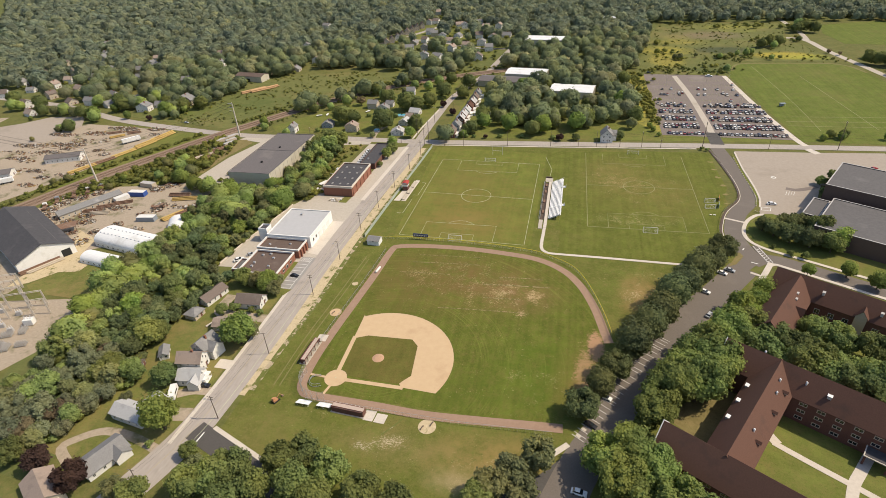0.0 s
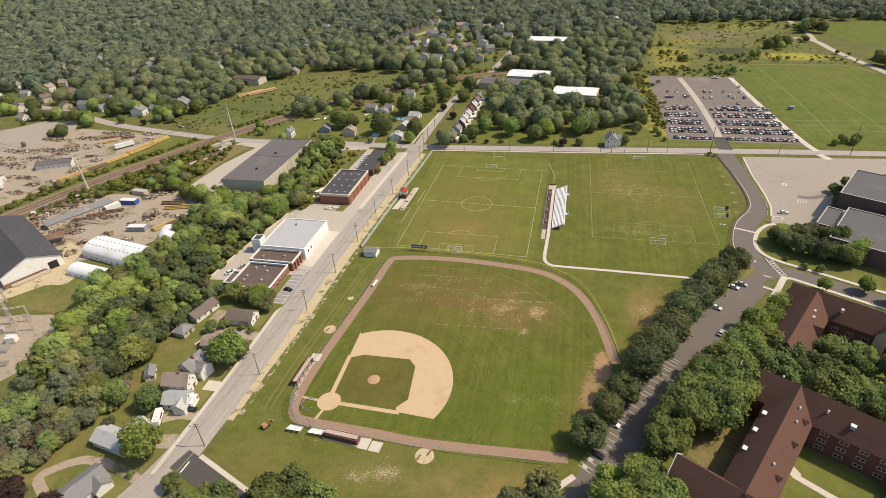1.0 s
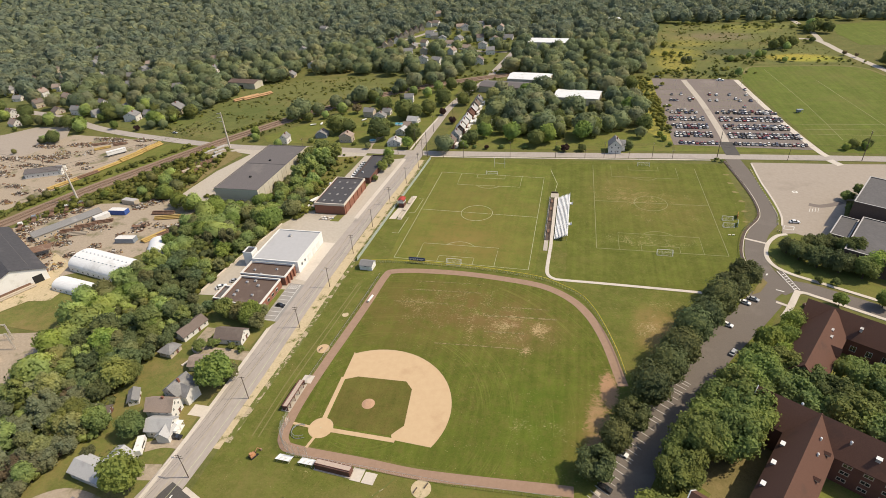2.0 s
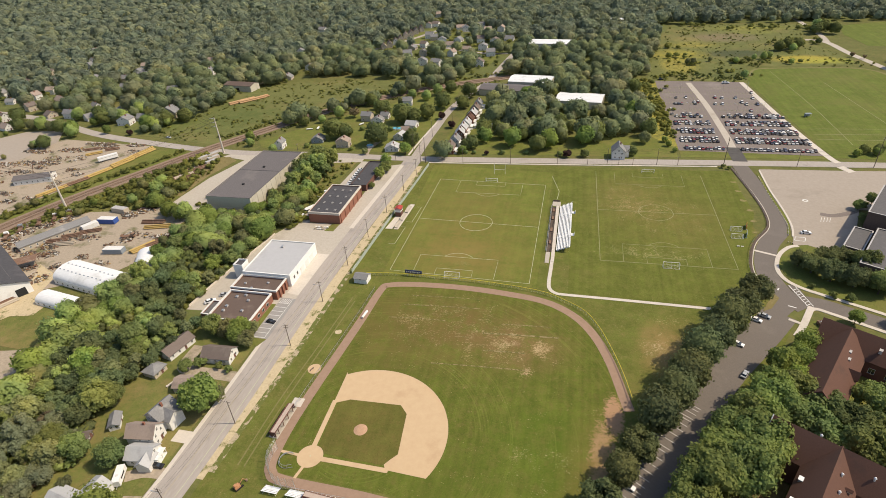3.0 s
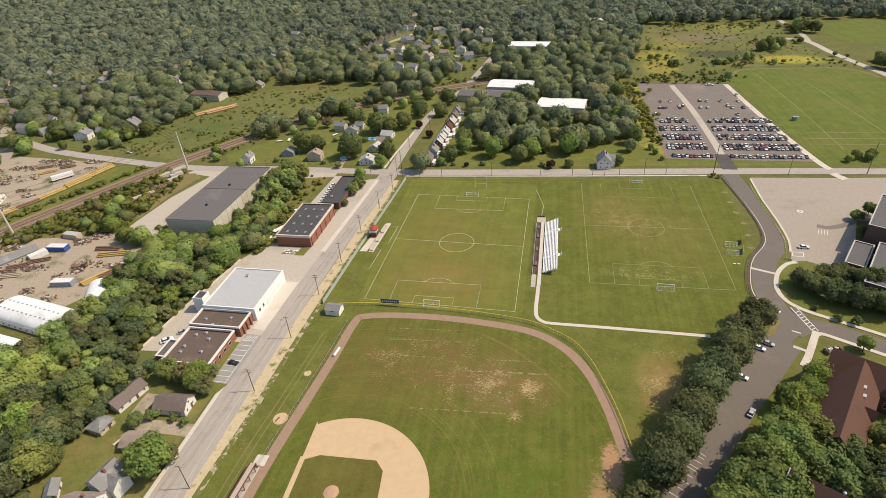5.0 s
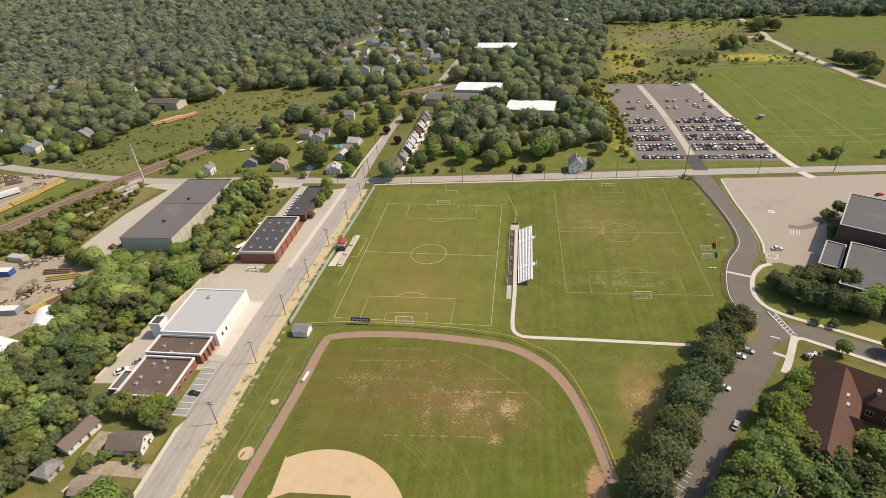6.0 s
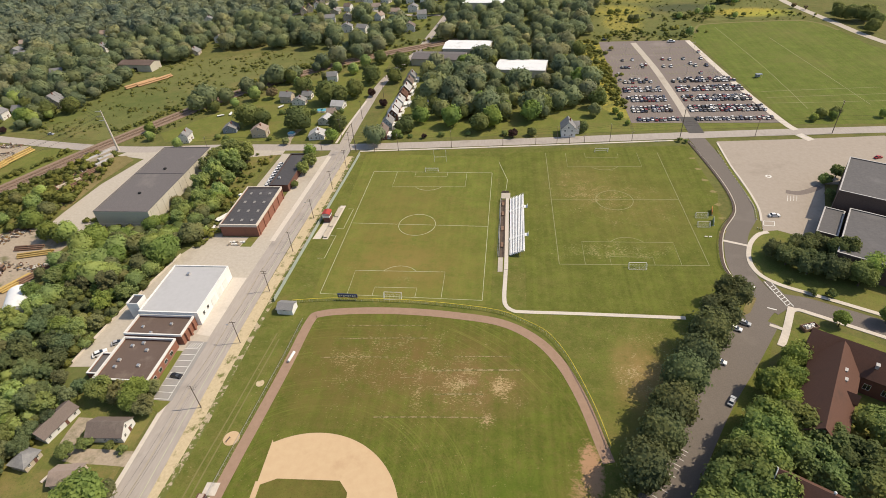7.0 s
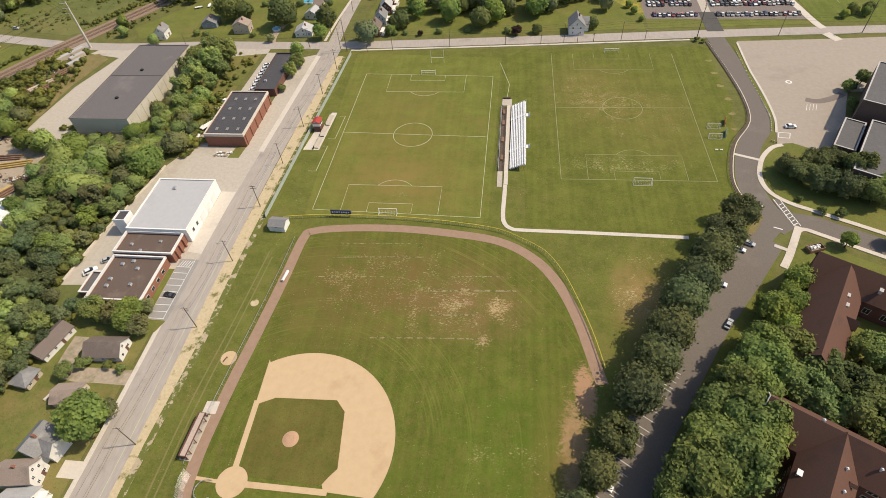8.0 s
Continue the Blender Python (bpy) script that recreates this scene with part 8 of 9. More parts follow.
# ---- streets: poles, wires, cars ----
def utility_pole(x, y, h=11.0, turn=0.0, arms=1, label="brown wooden utility pole with crossarm", mat="wood", r=0.17, lamp=False):
    t = thing("utility_pole", label, "pole")
    b = bmesh.new()
    tube(b, (0, 0, -0.2), (0, 0, h), r, r * 0.6, 8)
    part("pole", b, M[mat], t)
    for k in range(arms):
        z = h - 0.5 - k * 1.1
        c = part("crossarm", boxes((-1.25, -0.08, z, 1.25, 0.08, z + 0.14)), M[mat], t)
        for sx in (-1.1, -0.5, 0.5, 1.1):
            q = bmesh.new()
            tube(q, (sx, 0, z + 0.14), (sx, 0, z + 0.36), 0.06, 0.04, 6)
            part("insulator", q, M["siding"], c)
    if lamp:
        q = bmesh.new()
        tube(q, (0, 0, h - 2.4), (-2.2, 0, h - 1.8), 0.05, 0.05, 5)
        part("lamp_arm", q, M["steel"], t)
        part("lamp_head", boxes((-2.9, -0.15, h - 1.95, -2.1, 0.15, h - 1.7)), M["steel"], t)
    t.matrix_basis = pose(x, y, 0.05, 0, 0, turn)


def wires(label, pts, offs, sag=1.0, r=0.02):
    """Hanging wires from pole to pole."""
    t = thing("overhead_wire", label, "wire")
    for ox, oz in offs:
        b = bmesh.new()
        run = []
        for (x0, y0, z0), (x1, y1, z1) in zip(pts, pts[1:]):
            d = Vector((y1 - y0, x0 - x1, 0)).normalized() * ox
            for k in range(9):
                f = k / 8
                run.append(Vector((x0 + (x1 - x0) * f, y0 + (y1 - y0) * f, z0 + (z1 - z0) * f + oz - sag * 4 * f * (1 - f))) + d)
        ring = []
        for p in run:
            now = [b.verts.new(p + Vector((0, 0, r))), b.verts.new(p + Vector((r, r, -r))), b.verts.new(p + Vector((-r, -r, -r)))]
            if ring:
                for k in range(3):
                    b.faces.new((ring[k], ring[(k + 1) % 3], now[(k + 1) % 3], now[k]))
            ring = now
        part("wire", b, M["rubber"], t)


MAINP = [(-124, 82), (-116.4, 113.2), (-114.2, 147.6), (-112.9, 189), (-111.4, 219.3), (-110.7, 249.5), (-109.6, 277.6), (-108.0, 306), (-106.0, 335), (-104.4, 360)]
for k, (x, y) in enumerate(MAINP):
    utility_pole(x, y, 11.5, 0, 1 + k % 2, lamp=k % 3 == 1)
wires("dark overhead wires along the road", [(x, y, 11.2) for x, y in MAINP] + [(-103, 379.5, 15)], ((-1.1, 0), (1.1, 0), (0, -2.4)))
CROSSP = [(-200, 380, 11), (-103, 379.5, 19), (-76.6, 381, 11), (-44, 384, 11.5), (-12.8, 386.6, 11.5), (19.7, 388.4, 11.5), (51, 390.4, 11.5), (92, 393.4, 19), (135, 395.5, 11), (178.5, 398.6, 20), (260, 402, 12)]
for k, (x, y, h) in enumerate(CROSSP):
    utility_pole(x, y, h, 90, 2 if h > 15 else 1, "tall brown wooden utility pole with crossarms" if h > 15 else "brown wooden utility pole with crossarm", r=0.24 if h > 15 else 0.17)
wires("dark overhead wires along the cross road", [(x, y, min(h, 11) - 0.2) for x, y, h in CROSSP], ((-1.1, 0), (1.1, 0), (0, -2.0)))
for x, y in ((-117.5, 400), (-110.5, 430), (-102, 465), (-107, 381)):
    utility_pole(x, y, 13, 0, 1)
for x, y, h in ((-165.9, 271.8, 10), (-126, 383, 12), (27, 388, 6), (-91, 379, 5), (7, 387, 6), (64, 391.3, 6), (36, 389.5, 5)):
    utility_pole(x, y, h, 40, 1, lamp=h == 10)
for x, y, h in ((-266, 384.6, 28), (-317.7, 284.5, 27)):
    t = thing("transmission_pole", "tall pale steel transmission pole", "pole")
    b = bmesh.new()
    tube(b, (0, 0, 0), (0, 0, h), 0.75, 0.3, 12)
    part("shaft", b, M["concrete"], t)
    for k in range(3):
        b = bmesh.new()
        tube(b, (0, 0, h - 1 - k * 3), (-3.2, 0, h - 0.2 - k * 3), 0.14, 0.08, 6)
        part("arm", b, M["steel"], t)
    t.matrix_basis = pose(x, y, 0.1, 0, 0, 30)
wires("pale transmission wires over the yards", [(-520, 330, 27), (-317.7, 284.5, 26), (-266, 384.6, 27), (-420, 500, 26)], ((-2.5, 0), (-2.5, -3), (-2.5, -6), (1.5, -1)), 3.0, 0.05)
# far car park
rc = random.Random(21)
for y, fill in ((421, 0.97), (434.6, 0.97), (439.9, 0.95), (452.4, 0.95), (457.6, 0.93), (470.2, 0.92), (475.2, 0.9), (487, 0.9), (492, 0.6), (504, 0.28), (519, 0.3), (524, 0.12), (536, 0.22), (551, 0.08)):
    for x0, x1 in ((73.5 - (y > 430) * 1.0, 97.5), (109, 155.5 - (y - 421) * 0.066)):
        x = x0
        while x < x1:
            if rc.random() < fill * (0.8 if x < 100 and y > 480 else 1):
                car(x + rc.uniform(-0.2, 0.2), y + rc.uniform(-0.5, 0.5), 90 + rc.choice((0, 180)) + rc.uniform(-3, 3), "car parked in the far lot", "cars in the far lot", s=rc.uniform(0.95, 1.1))
            x += 2.62
for x in (86, 121, 140):
    for y in (446, 500, 555):
        utility_pole(x, y, 9, 0, 0, "slim steel lot lamp pole", "steel", 0.09, True)
bm = bmesh.new()
for y in (437.2, 455, 472.7, 489.5, 504, 521, 536, 551, 566):
    for x0, x1 in ((71, 98), (108, 154 - (y - 421) * 0.066)):
        box(bm, x0, y - 0.06, 0.1, x1, y + 0.06, 0.14)
        x = x0
        while x < x1:
            box(bm, x, y - 5, 0.1, x + 0.12, y + 5, 0.139)
            x += 2.62
tagged(part("lot_stripes", bm, M["line_faint"]), "faded parking stripes of the far lot", "road marking", kind="stuff")
# cars by the drive, the station and the houses
WHITE, BLACK, SILVER, RED = plain("white_car_paint", (0.75, 0.75, 0.74), 0.3), plain("black_car_paint", (0.02, 0.02, 0.022), 0.25), plain("silver_car_paint", (0.4, 0.41, 0.42), 0.3), plain("red_car_paint", (0.4, 0.03, 0.03), 0.3)
for x, y, a, p, w in [(20.1, 147.1, -28, 1.0, 'white'), (14.7, 133.5, -28, 1.0, 'black'), (65.1, 218.3, -28, 1.0, 'white'), (75.3, 234.7, -28, 1.0, 'white'), (79.3, 237.7, -28, 1.0, 'silver'), (64.0, 201.5, 58, 1.0, 'silver'), (11.2, 107.0, -10, 1.1, 'white'), (-128.5, 201.6, -8, 1.0, 'black'), (-165.0, 210.7, 40, 1.2, 'white'), (-161.3, 216.6, 30, 1.0, 'silver'), (115.5, 310.4, 3, 1.1, 'white'), (188.3, 367.7, 20, 1.0, 'red'), (-130.5, 126.5, 5, 1.0, 'black'), (-144.6, 338.0, 20, 1.05, 'white'), (-144.7, 341.6, 20, 1.05, 'white'), (-144.799, 345.2, 20, 1.05, 'white'), (-144.9, 348.8, 20, 1.05, 'white'), (-145.0, 352.4, 20, 1.05, 'white'), (-145.1, 356.0, 20, 1.05, 'white'), (-145.2, 359.6, 20, 1.05, 'white'), (-145.299, 363.2, 20, 1.05, 'white'), (-334.3, 410.2, -5, 1.0, 'silver'), (-469.9, 451.2, 0, 1.0, 'white'), (-161.5, 298.3, 60, 1.2, 'white'), (128.0, 580.4, 0, 1.4, 'white'), (73.3, 591.4, 0, 1.0, 'black'), (-194.7, 822.7, 60, 1.0, 'white')]:
    car(x, y, a, w + " car parked on the pavement", paint={"white": WHITE, "black": BLACK, "silver": SILVER, "red": RED}[w], s=p)
bm = bmesh.new()
bay_line = glide([(8.6, 129.0), (15.9, 141.0), (23.9, 155.2), (34.2, 172.6), (42.0, 184.6)], 12)
for k in range(27):
    q = bay_line[round(k * (len(bay_line) - 1) / 26)]
    band(bm, [Vector((q.x, q.y, 0)), Vector((q.x + 3.9, q.y - 2.6, 0))], 0.15, 0.08, 0.13)
tagged(part("parking_stripes", bm, M["road_paint"]), "white angled parking stripes along the drive", "road marking", kind="structure")
sheet("station_parking", [(-132.3, 191.2), (-124.9, 191.0), (-124.7, 219.0), (-132.3, 219.3)], 0.16, M["bay"], "worn grey parking bays before the station", "parking lot")
bm = bmesh.new()
for k in range(9):
    y = 191.6 + k * 2.95
    band(bm, [Vector((-132.2, y, 0)), Vector((-126.6, y, 0))], 0.2, 0.12, 0.19)
for k in range(5):
    band(bm, [Vector((-131.6 + k * 1.0, 215.4, 0)), Vector((-130.8 + k * 1.0, 218.3, 0))], 0.22, 0.12, 0.19)
band(bm, [Vector((-126.5, 191.4, 0)), Vector((-126.3, 219, 0))], 0.16, 0.12, 0.188)
tagged(part("station_stripes", bm, M["road_paint"]), "white parking stripes before the station", "road marking", kind="structure")
sheet("station_lawn", [(-134.9, 189), (-127, 186), (-125.2, 190.8), (-132.4, 191.1), (-132.5, 214), (-134.9, 214)], 0.17, M["lawn"], "narrow green strip before the station", "lawn")
# low kerb fence along the curved drive
fence("drive_fence", "dark board fence along the curving drive", [(p.x - 5.6, p.y) for p in glide([(101.5, 390), (105, 360), (106.6, 334), (104.2, 315), (94.5, 300), (89.4, 286), (87, 272), (89.5, 258)], 5)], 1.0, 2.0, 0, M["wood"], 0.09)
for k, p in enumerate(glide([(109.0, 378), (108.9, 355), (109.3, 335), (109.4, 324), (109, 317), (106.8, 307.5)], 7)):
    t = thing("edge_stone", "rough pale stone beside the drive", "stone", "stones along the drive")
    b = bmesh.new()
    bmesh.ops.create_icosphere(b, subdivisions=1, radius=0.42)
    for q in b.verts:
        q.co *= 0.8 + 0.35 * noise.noise(q.co * 3 + Vector((k, 0, 0)))
        q.co.z *= 0.7
    part("rock", b, M["concrete"], t)
    t.matrix_basis = pose(p.x, p.y, 0.3, 0, 0, k * 40)
for x, y in ((104.4, 299.6), (105.3, 299.2), (106.2, 298.8)):
    t = thing("bollard", "short dark post at the lot entrance", "post", "posts at the lot entrance")
    b = bmesh.new()
    tube(b, (0, 0, 0), (0, 0, 0.95), 0.14, 0.12, 8)
    part("shaft", b, M["rubber"], t)
    part("cap", boxes((-0.15, -0.15, 0.95, 0.15, 0.15, 1.02)), M["vent_grey"], t)
    t.matrix_basis = pose(x, y, 0.12)
bm = bmesh.new()
for a_, b_ in (((109.6, 306.5), (114.2, 306.1)), ((114.2, 306.1), (112.9, 302.4)), ((112.9, 302.4), (108.4, 302.9)), ((108.4, 302.9), (109.6, 306.5))):
    band(bm, [Vector((*a_, 0)), Vector((*b_, 0))], 0.3, 0.1, 0.135)
for k in range(4):
    band(bm, [Vector((126.5 + k * 1.4, 324, 0)), Vector((128.5 + k * 1.4, 329, 0))], 0.2, 0.1, 0.135)
band(bm, [Vector((*p, 0)) for p in arc(126.2, 348.3, 1.2, 0, 360, 12)], 0.7, 0.1, 0.135)
tagged(part("lot_marks", bm, M["road_paint"]), "worn white painted marks on the lot", "road marking", kind="structure")
strip("lot_patch", [(129, 333), (134, 331.5), (141, 334), (147, 338)], 3.6, 0.128, M["asphalt_lot"], "darker patched scar across the lot", "road", n=4)
strip("driveway", [(-124, 168.4), (-136, 168.6), (-146, 168.6), (-151.5, 171), (-152, 182.5)], 5.4, 0.09, M["gravel"], "pale gravel driveway", "driveway", n=5)
strip("driveway_2", [(-125.5, 139), (-133, 139)], 5.0, 0.09, M["concrete"], "concrete driveway slab", "driveway", n=1)
strip("driveway_3", [(-126, 124.5), (-133, 124), (-139, 121)], 4.2, 0.09, M["gravel"], "pale gravel driveway", "driveway", n=4)
strip("driveway_4", [(-128, 113), (-134, 112)], 6.0, 0.09, M["gravel"], "pale gravel driveway", "driveway", n=1)
strip("driveway_5", [(-158, 87), (-164.5, 91.5), (-161.5, 96), (-154.6, 100.4), (-144, 100.5), (-130, 97)], 3.4, 0.09, M["gravel"], "dirt driveway", "driveway", n=4)
strip("north_lane", [(-150, 384), (-153, 400), (-150, 418)], 4.0, 0.09, M["gravel"], "narrow gravel lane between the houses", "driveway", n=4)
sheet("house_lawn", [(-128.5, 82), (-128.5, 190), (-136, 192), (-172, 192), (-172, 90)], 0.06, M["yard_lawn"], "patchy green lawns round the houses", "lawn")
sheet("north_lawn", [(-101, 397), (66, 404.5), (66, 440), (-20, 440), (-60, 460), (-70, 520), (-94, 520), (-98, 440)], 0.06, M["lawn"], "bright green lawns along the cross road", "lawn")
sheet("north_lawn_2", [(-118, 396), (-240, 397), (-250, 410), (-180, 500), (-112, 560)], 0.06, M["lawn"], "green lawns behind the houses", "lawn")
cp = thing("camper", "white camper trailer parked beside a house", "trailer")
part("body", boxes((-1.2, -3.4, 0.6, 1.2, 3.4, 2.9)), M["white_wall"], cp)
part("roof_hatch", boxes((-0.4, -1.2, 2.9, 0.4, -0.4, 3.05)), M["siding"], cp)
part("window", boxes((1.18, -1.5, 1.6, 1.24, 1.5, 2.3)), M["car_glass"], cp)
for sx in (-1.05, 1.05):
    q = bmesh.new()
    tube(q, (sx - 0.1, 0, 0.35), (sx + 0.1, 0, 0.35), 0.35, 0.35, 10)
    part("wheel", q, M["rubber"], cp)
part("hitch", boxes((-0.1, -4.4, 0.45, 0.1, -3.4, 0.6)), M["steel"], cp)
cp.matrix_basis = pose(-139.8, 120.2, 0.1, 0, 0, 24)

# ---- yards west of the thicket ----
def barrel_hall(x, y, turn, L, W, H, label, side=2.2):
    t = thing("barrel_hall", label, "building")
    b = bmesh.new()
    n = 26
    ring = [[b.verts.new((sx, W / 2 * math.cos(math.pi * k / n), side + (H - side) * math.sin(math.pi * k / n))) for k in range(n + 1)] for sx in (-L / 2, L / 2)]
    for k in range(n):
        b.faces.new((ring[0][k], ring[1][k], ring[1][k + 1], ring[0][k + 1]))
    part("roof", b, M["white_metal"], t, smooth=True)
    for sx, rg in ((-L / 2, 0), (L / 2, 1)):
        b = bmesh.new()
        v = [b.verts.new((sx, W / 2 * math.cos(math.pi * k / n), side + (H - side) * math.sin(math.pi * k / n))) for k in range(n + 1)] + [b.verts.new((sx, -W / 2, 0)), b.verts.new((sx, W / 2, 0))]
        b.faces.new(v)
        part("end_wall", b, M["white_wall"], t)
    for sy in (-1, 1):
        part("side_wall", boxes((-L / 2, sy * W / 2 - 0.12, 0, L / 2, sy * W / 2 + 0.12, side)), M["white_wall"], t)
        for k in range(int(L / 4)):
            part("window", boxes((-L / 2 + 2 + k * 4, sy * (W / 2 + 0.13) - 0.03, 0.9, -L / 2 + 2.9 + k * 4, sy * (W / 2 + 0.13) + 0.03, 1.7)), M["glass"], t)
    for k in range(int(L / 3)):
        b = bmesh.new()
        pts = [Vector((-L / 2 + 1.5 + k * 3, (W / 2 + 0.03) * math.cos(math.pi * j / n), side + (H - side + 0.03) * math.sin(math.pi * j / n))) for j in range(n + 1)]
        for a, c in zip(pts, pts[1:]):
            tube(b, a, c, 0.012, 0.012, 4)
        part("rib", b, M["white_metal"], t)
        if L > 30:
            for q in (n // 2 - 1, n // 2 + 4):
                part("vent", boxes((-L / 2 + 1.6 + k * 3, pts[q].y - 0.25, pts[q].z, -L / 2 + 2.4 + k * 3, pts[q].y + 0.25, pts[q].z + 0.25)), M["siding_blue"], t, "grey roof vent")
    t.matrix_basis = pose(x, y, 0.08, 0, 0, turn)


barrel_hall(-236.3, 216.8, -11, 38, 16, 7.2, "large white arched metal hall", 3.2)
barrel_hall(-237.4, 198.2, -9, 27, 9, 4.6, "smaller white arched metal hall", 1.6)
barrel_hall(-219, 236, -60, 16, 12, 6.0, "white arched shed half behind trees", 1.6)
gh = thing("steel_works", "large hall with black gabled roof and white gable wall", "building")
wb, rb = bmesh.new(), bmesh.new()
gable_wall(wb, 0, -14, 70, 14, 6.2, 11.6, "x")
gable(rb, 0, -14, 70, 14, 6.2, 11.8, 0.25, 0.7, "x")
part("wall", wb, M["white_wall"], gh)
part("roof", rb, M["dark_roof"], gh)
part("door", boxes((-0.1, -11.5, 0, 0, -7, 4.2)), M["dark"], gh, "dark open doorway")
part("ridge_vent", boxes((4, -8.5, 8.0, 60, -8.0, 8.7)), M["grey_roof"], gh)
gh.matrix_basis = pose(-269.2, 193, 0.08, 0, 0, 150.8)
lean = thing("open_shed", "rust-red lean-to shed beside the works", "shed")
part("roof", boxes((-9, -4, 4.0, 9, 4, 4.25)), M["rust"], lean)
for sx in (-8.5, 0, 8.5):
    for sy in (-3.6, 3.6):
        part("post", boxes((sx - 0.12, sy - 0.12, 0, sx + 0.12, sy + 0.12, 4.0)), M["rust"], lean)
lean.matrix_basis = pose(-289, 222, 0.08, 0, 0, 40)
house(-297, 254, 62, 38, 8.4, 3.4, 1.6, M["siding_tan"], M["shingle_grey"], "long low shed with pale grey roof", "x", False, name="shed")
house(-381, 322, 24, 25, 10, 3.8, 1.8, M["siding"], M["grey_roof"], "white yard office with dark roof", "x", False, name="office")
house(-408, 285, 30, 24, 11, 4.0, 1.6, M["siding"], M["grey_roof"], "low white yard building with dark roof", "x", False, name="office")


def container(x, y, turn, L, W, H, mat, label, wheels=False):
    t = thing("trailer" if wheels else "container", label, "trailer" if wheels else "container")
    z = 1.1 if wheels else 0.15
    part("box", boxes((-L / 2, -W / 2, z, L / 2, W / 2, z + H)), M[mat], t)
    part("roof_sheet", boxes((-L / 2 + 0.1, -W / 2 + 0.1, z + H, L / 2 - 0.1, W / 2 - 0.1, z + H + 0.05)), M[{"white_wall": "white_metal", "siding_tan": "vent_grey"}.get(mat, "siding")], t)
    for k in range(int(L / 1.2)):
        part("rib", boxes((-L / 2 + 0.5 + k * 1.2, -W / 2 - 0.05, z + 0.1, -L / 2 + 0.62 + k * 1.2, -W / 2, z + H - 0.1)), M[mat], t)
    if wheels:
        for sx in (-L / 2 + 1.2, -L / 2 + 2.4, L / 2 - 2.0):
            for sy in (-W / 2 + 0.15, W / 2 - 0.15):
                q = bmesh.new()
                tube(q, (sx, sy - 0.13, 0.5), (sx, sy + 0.13, 0.5), 0.5, 0.5, 10)
                part("wheel", q, M["rubber"], t)
        part("chassis", boxes((-L / 2, -0.5, 0.8, L / 2, 0.5, 1.1)), M["rubber"], t)
    t.matrix_basis = pose(x, y, 0.08, 0, 0, turn)


container(-276.5, 273.5, 4, 11.2, 4.3, 3.0, "blue", "blue sided container with pale roof")
container(-279, 287, -6, 10.5, 4.0, 2.8, "siding_tan", "beige site cabin in the yard")
container(-246.5, 243.5, 8, 11, 4.2, 2.8, "siding_blue", "grey site cabin with pale roof")
container(-353, 362.5, 52, 14, 2.8, 2.9, "white_wall", "white semi-trailer in the yard", True)
container(-283, 266, 65, 9, 4, 2.8, "siding", "pale small cabin beside the shed")
container(-391, 279, 40, 9, 2.6, 2.8, "white_wall", "white box trailer in the yard", True)
for x, y, a in ((-266, 371, 62), (-270, 377, 62), (-263, 364, 62), (-274, 370, 60)):
    container(x, y, a, 9, 3, 2.6, "siding_tan", "weathered tan storage box")


def pipe_stack(x, y, turn, n, L, r, mat, label):
    """Bars stacked in a low heap on two bearers."""
    t = thing("pipe_stack", label, "steel stock")
    for sx in (-L * 0.35, L * 0.35):
        part("bearer", boxes((sx - 0.1, -n * r * 1.2, 0, sx + 0.1, n * r * 1.2, 0.2)), M["wood"], t)
    rnd = random.Random(int(x * 7 + y))
    row, left, z = n, n * 2, 0.2 + r
    while row > 0 and left > 0:
        for k in range(row):
            b = bmesh.new()
            o = rnd.uniform(-0.4, 0.4)
            tube(b, (-L / 2 + o, (k - row / 2 + 0.5) * 2.15 * r, z), (L / 2 + o, (k - row / 2 + 0.5) * 2.15 * r + rnd.uniform(-0.1, 0.1), z), r, r, 8)
            part("pipe", b, M[mat], t)
            left -= 1
        row -= 2
        z += 1.8 * r
    t.matrix_basis = pose(x, y, 0.08, 0, 0, turn)


for x, y, a, n, L, r, m_ in ((-352, 307, 66, 4, 20, 0.45, "pipe_yellow"), (-346, 322, 64, 4, 18, 0.45, "rust"), (-341, 338, 70, 4, 20, 0.45, "pipe_yellow"), (-336, 357, 74, 5, 18, 0.5, "pipe_yellow"), (-332.5, 375, 76, 5, 22, 0.5, "pipe_yellow"),
                             (-233, 250, 62, 6, 14, 0.35, "pipe_yellow"), (-228, 256, 58, 5, 14, 0.35, "rust"), (-240, 272, 15, 5, 16, 0.35, "pipe_yellow"), (-247, 277, 8, 5, 14, 0.35, "rust"), (-271, 189, 63, 5, 20, 0.3, "rust"), (-268.4, 190, 63, 4, 18, 0.3, "siding_tan"),
                             (-292, 249, 20, 6, 13, 0.3, "rust"), (-286, 256, 30, 6, 12, 0.3, "rust"), (-284, 247, 15, 5, 12, 0.3, "siding_tan"), (-279, 262, 25, 5, 12, 0.3, "rust"), (-267, 352, 62, 5, 16, 0.35, "rust"), (-271, 341, 60, 4, 14, 0.35, "siding_tan"), (-266, 338, 58, 5, 14, 0.35, "rust"),
                             (-375, 372, 40, 4, 12, 0.4, "pipe_yellow"), (-385, 380, 30, 4, 12, 0.4, "rust"), (-366, 382, 30, 4, 10, 0.4, "rust"), (-322, 508, 52, 4, 26, 0.6, "log"), (-314, 513, 50, 4, 26, 0.6, "log"), (-309, 521, 54, 4, 16, 0.55, "log")):
    pipe_stack(x, y, a, n, L, r, m_, {"rust": "stack of rusty steel bars", "pipe_yellow": "stack of ochre coated steel pipes", "siding_tan": "stack of pale sawn timber", "log": "long stack of orange-brown timber poles"}[m_])


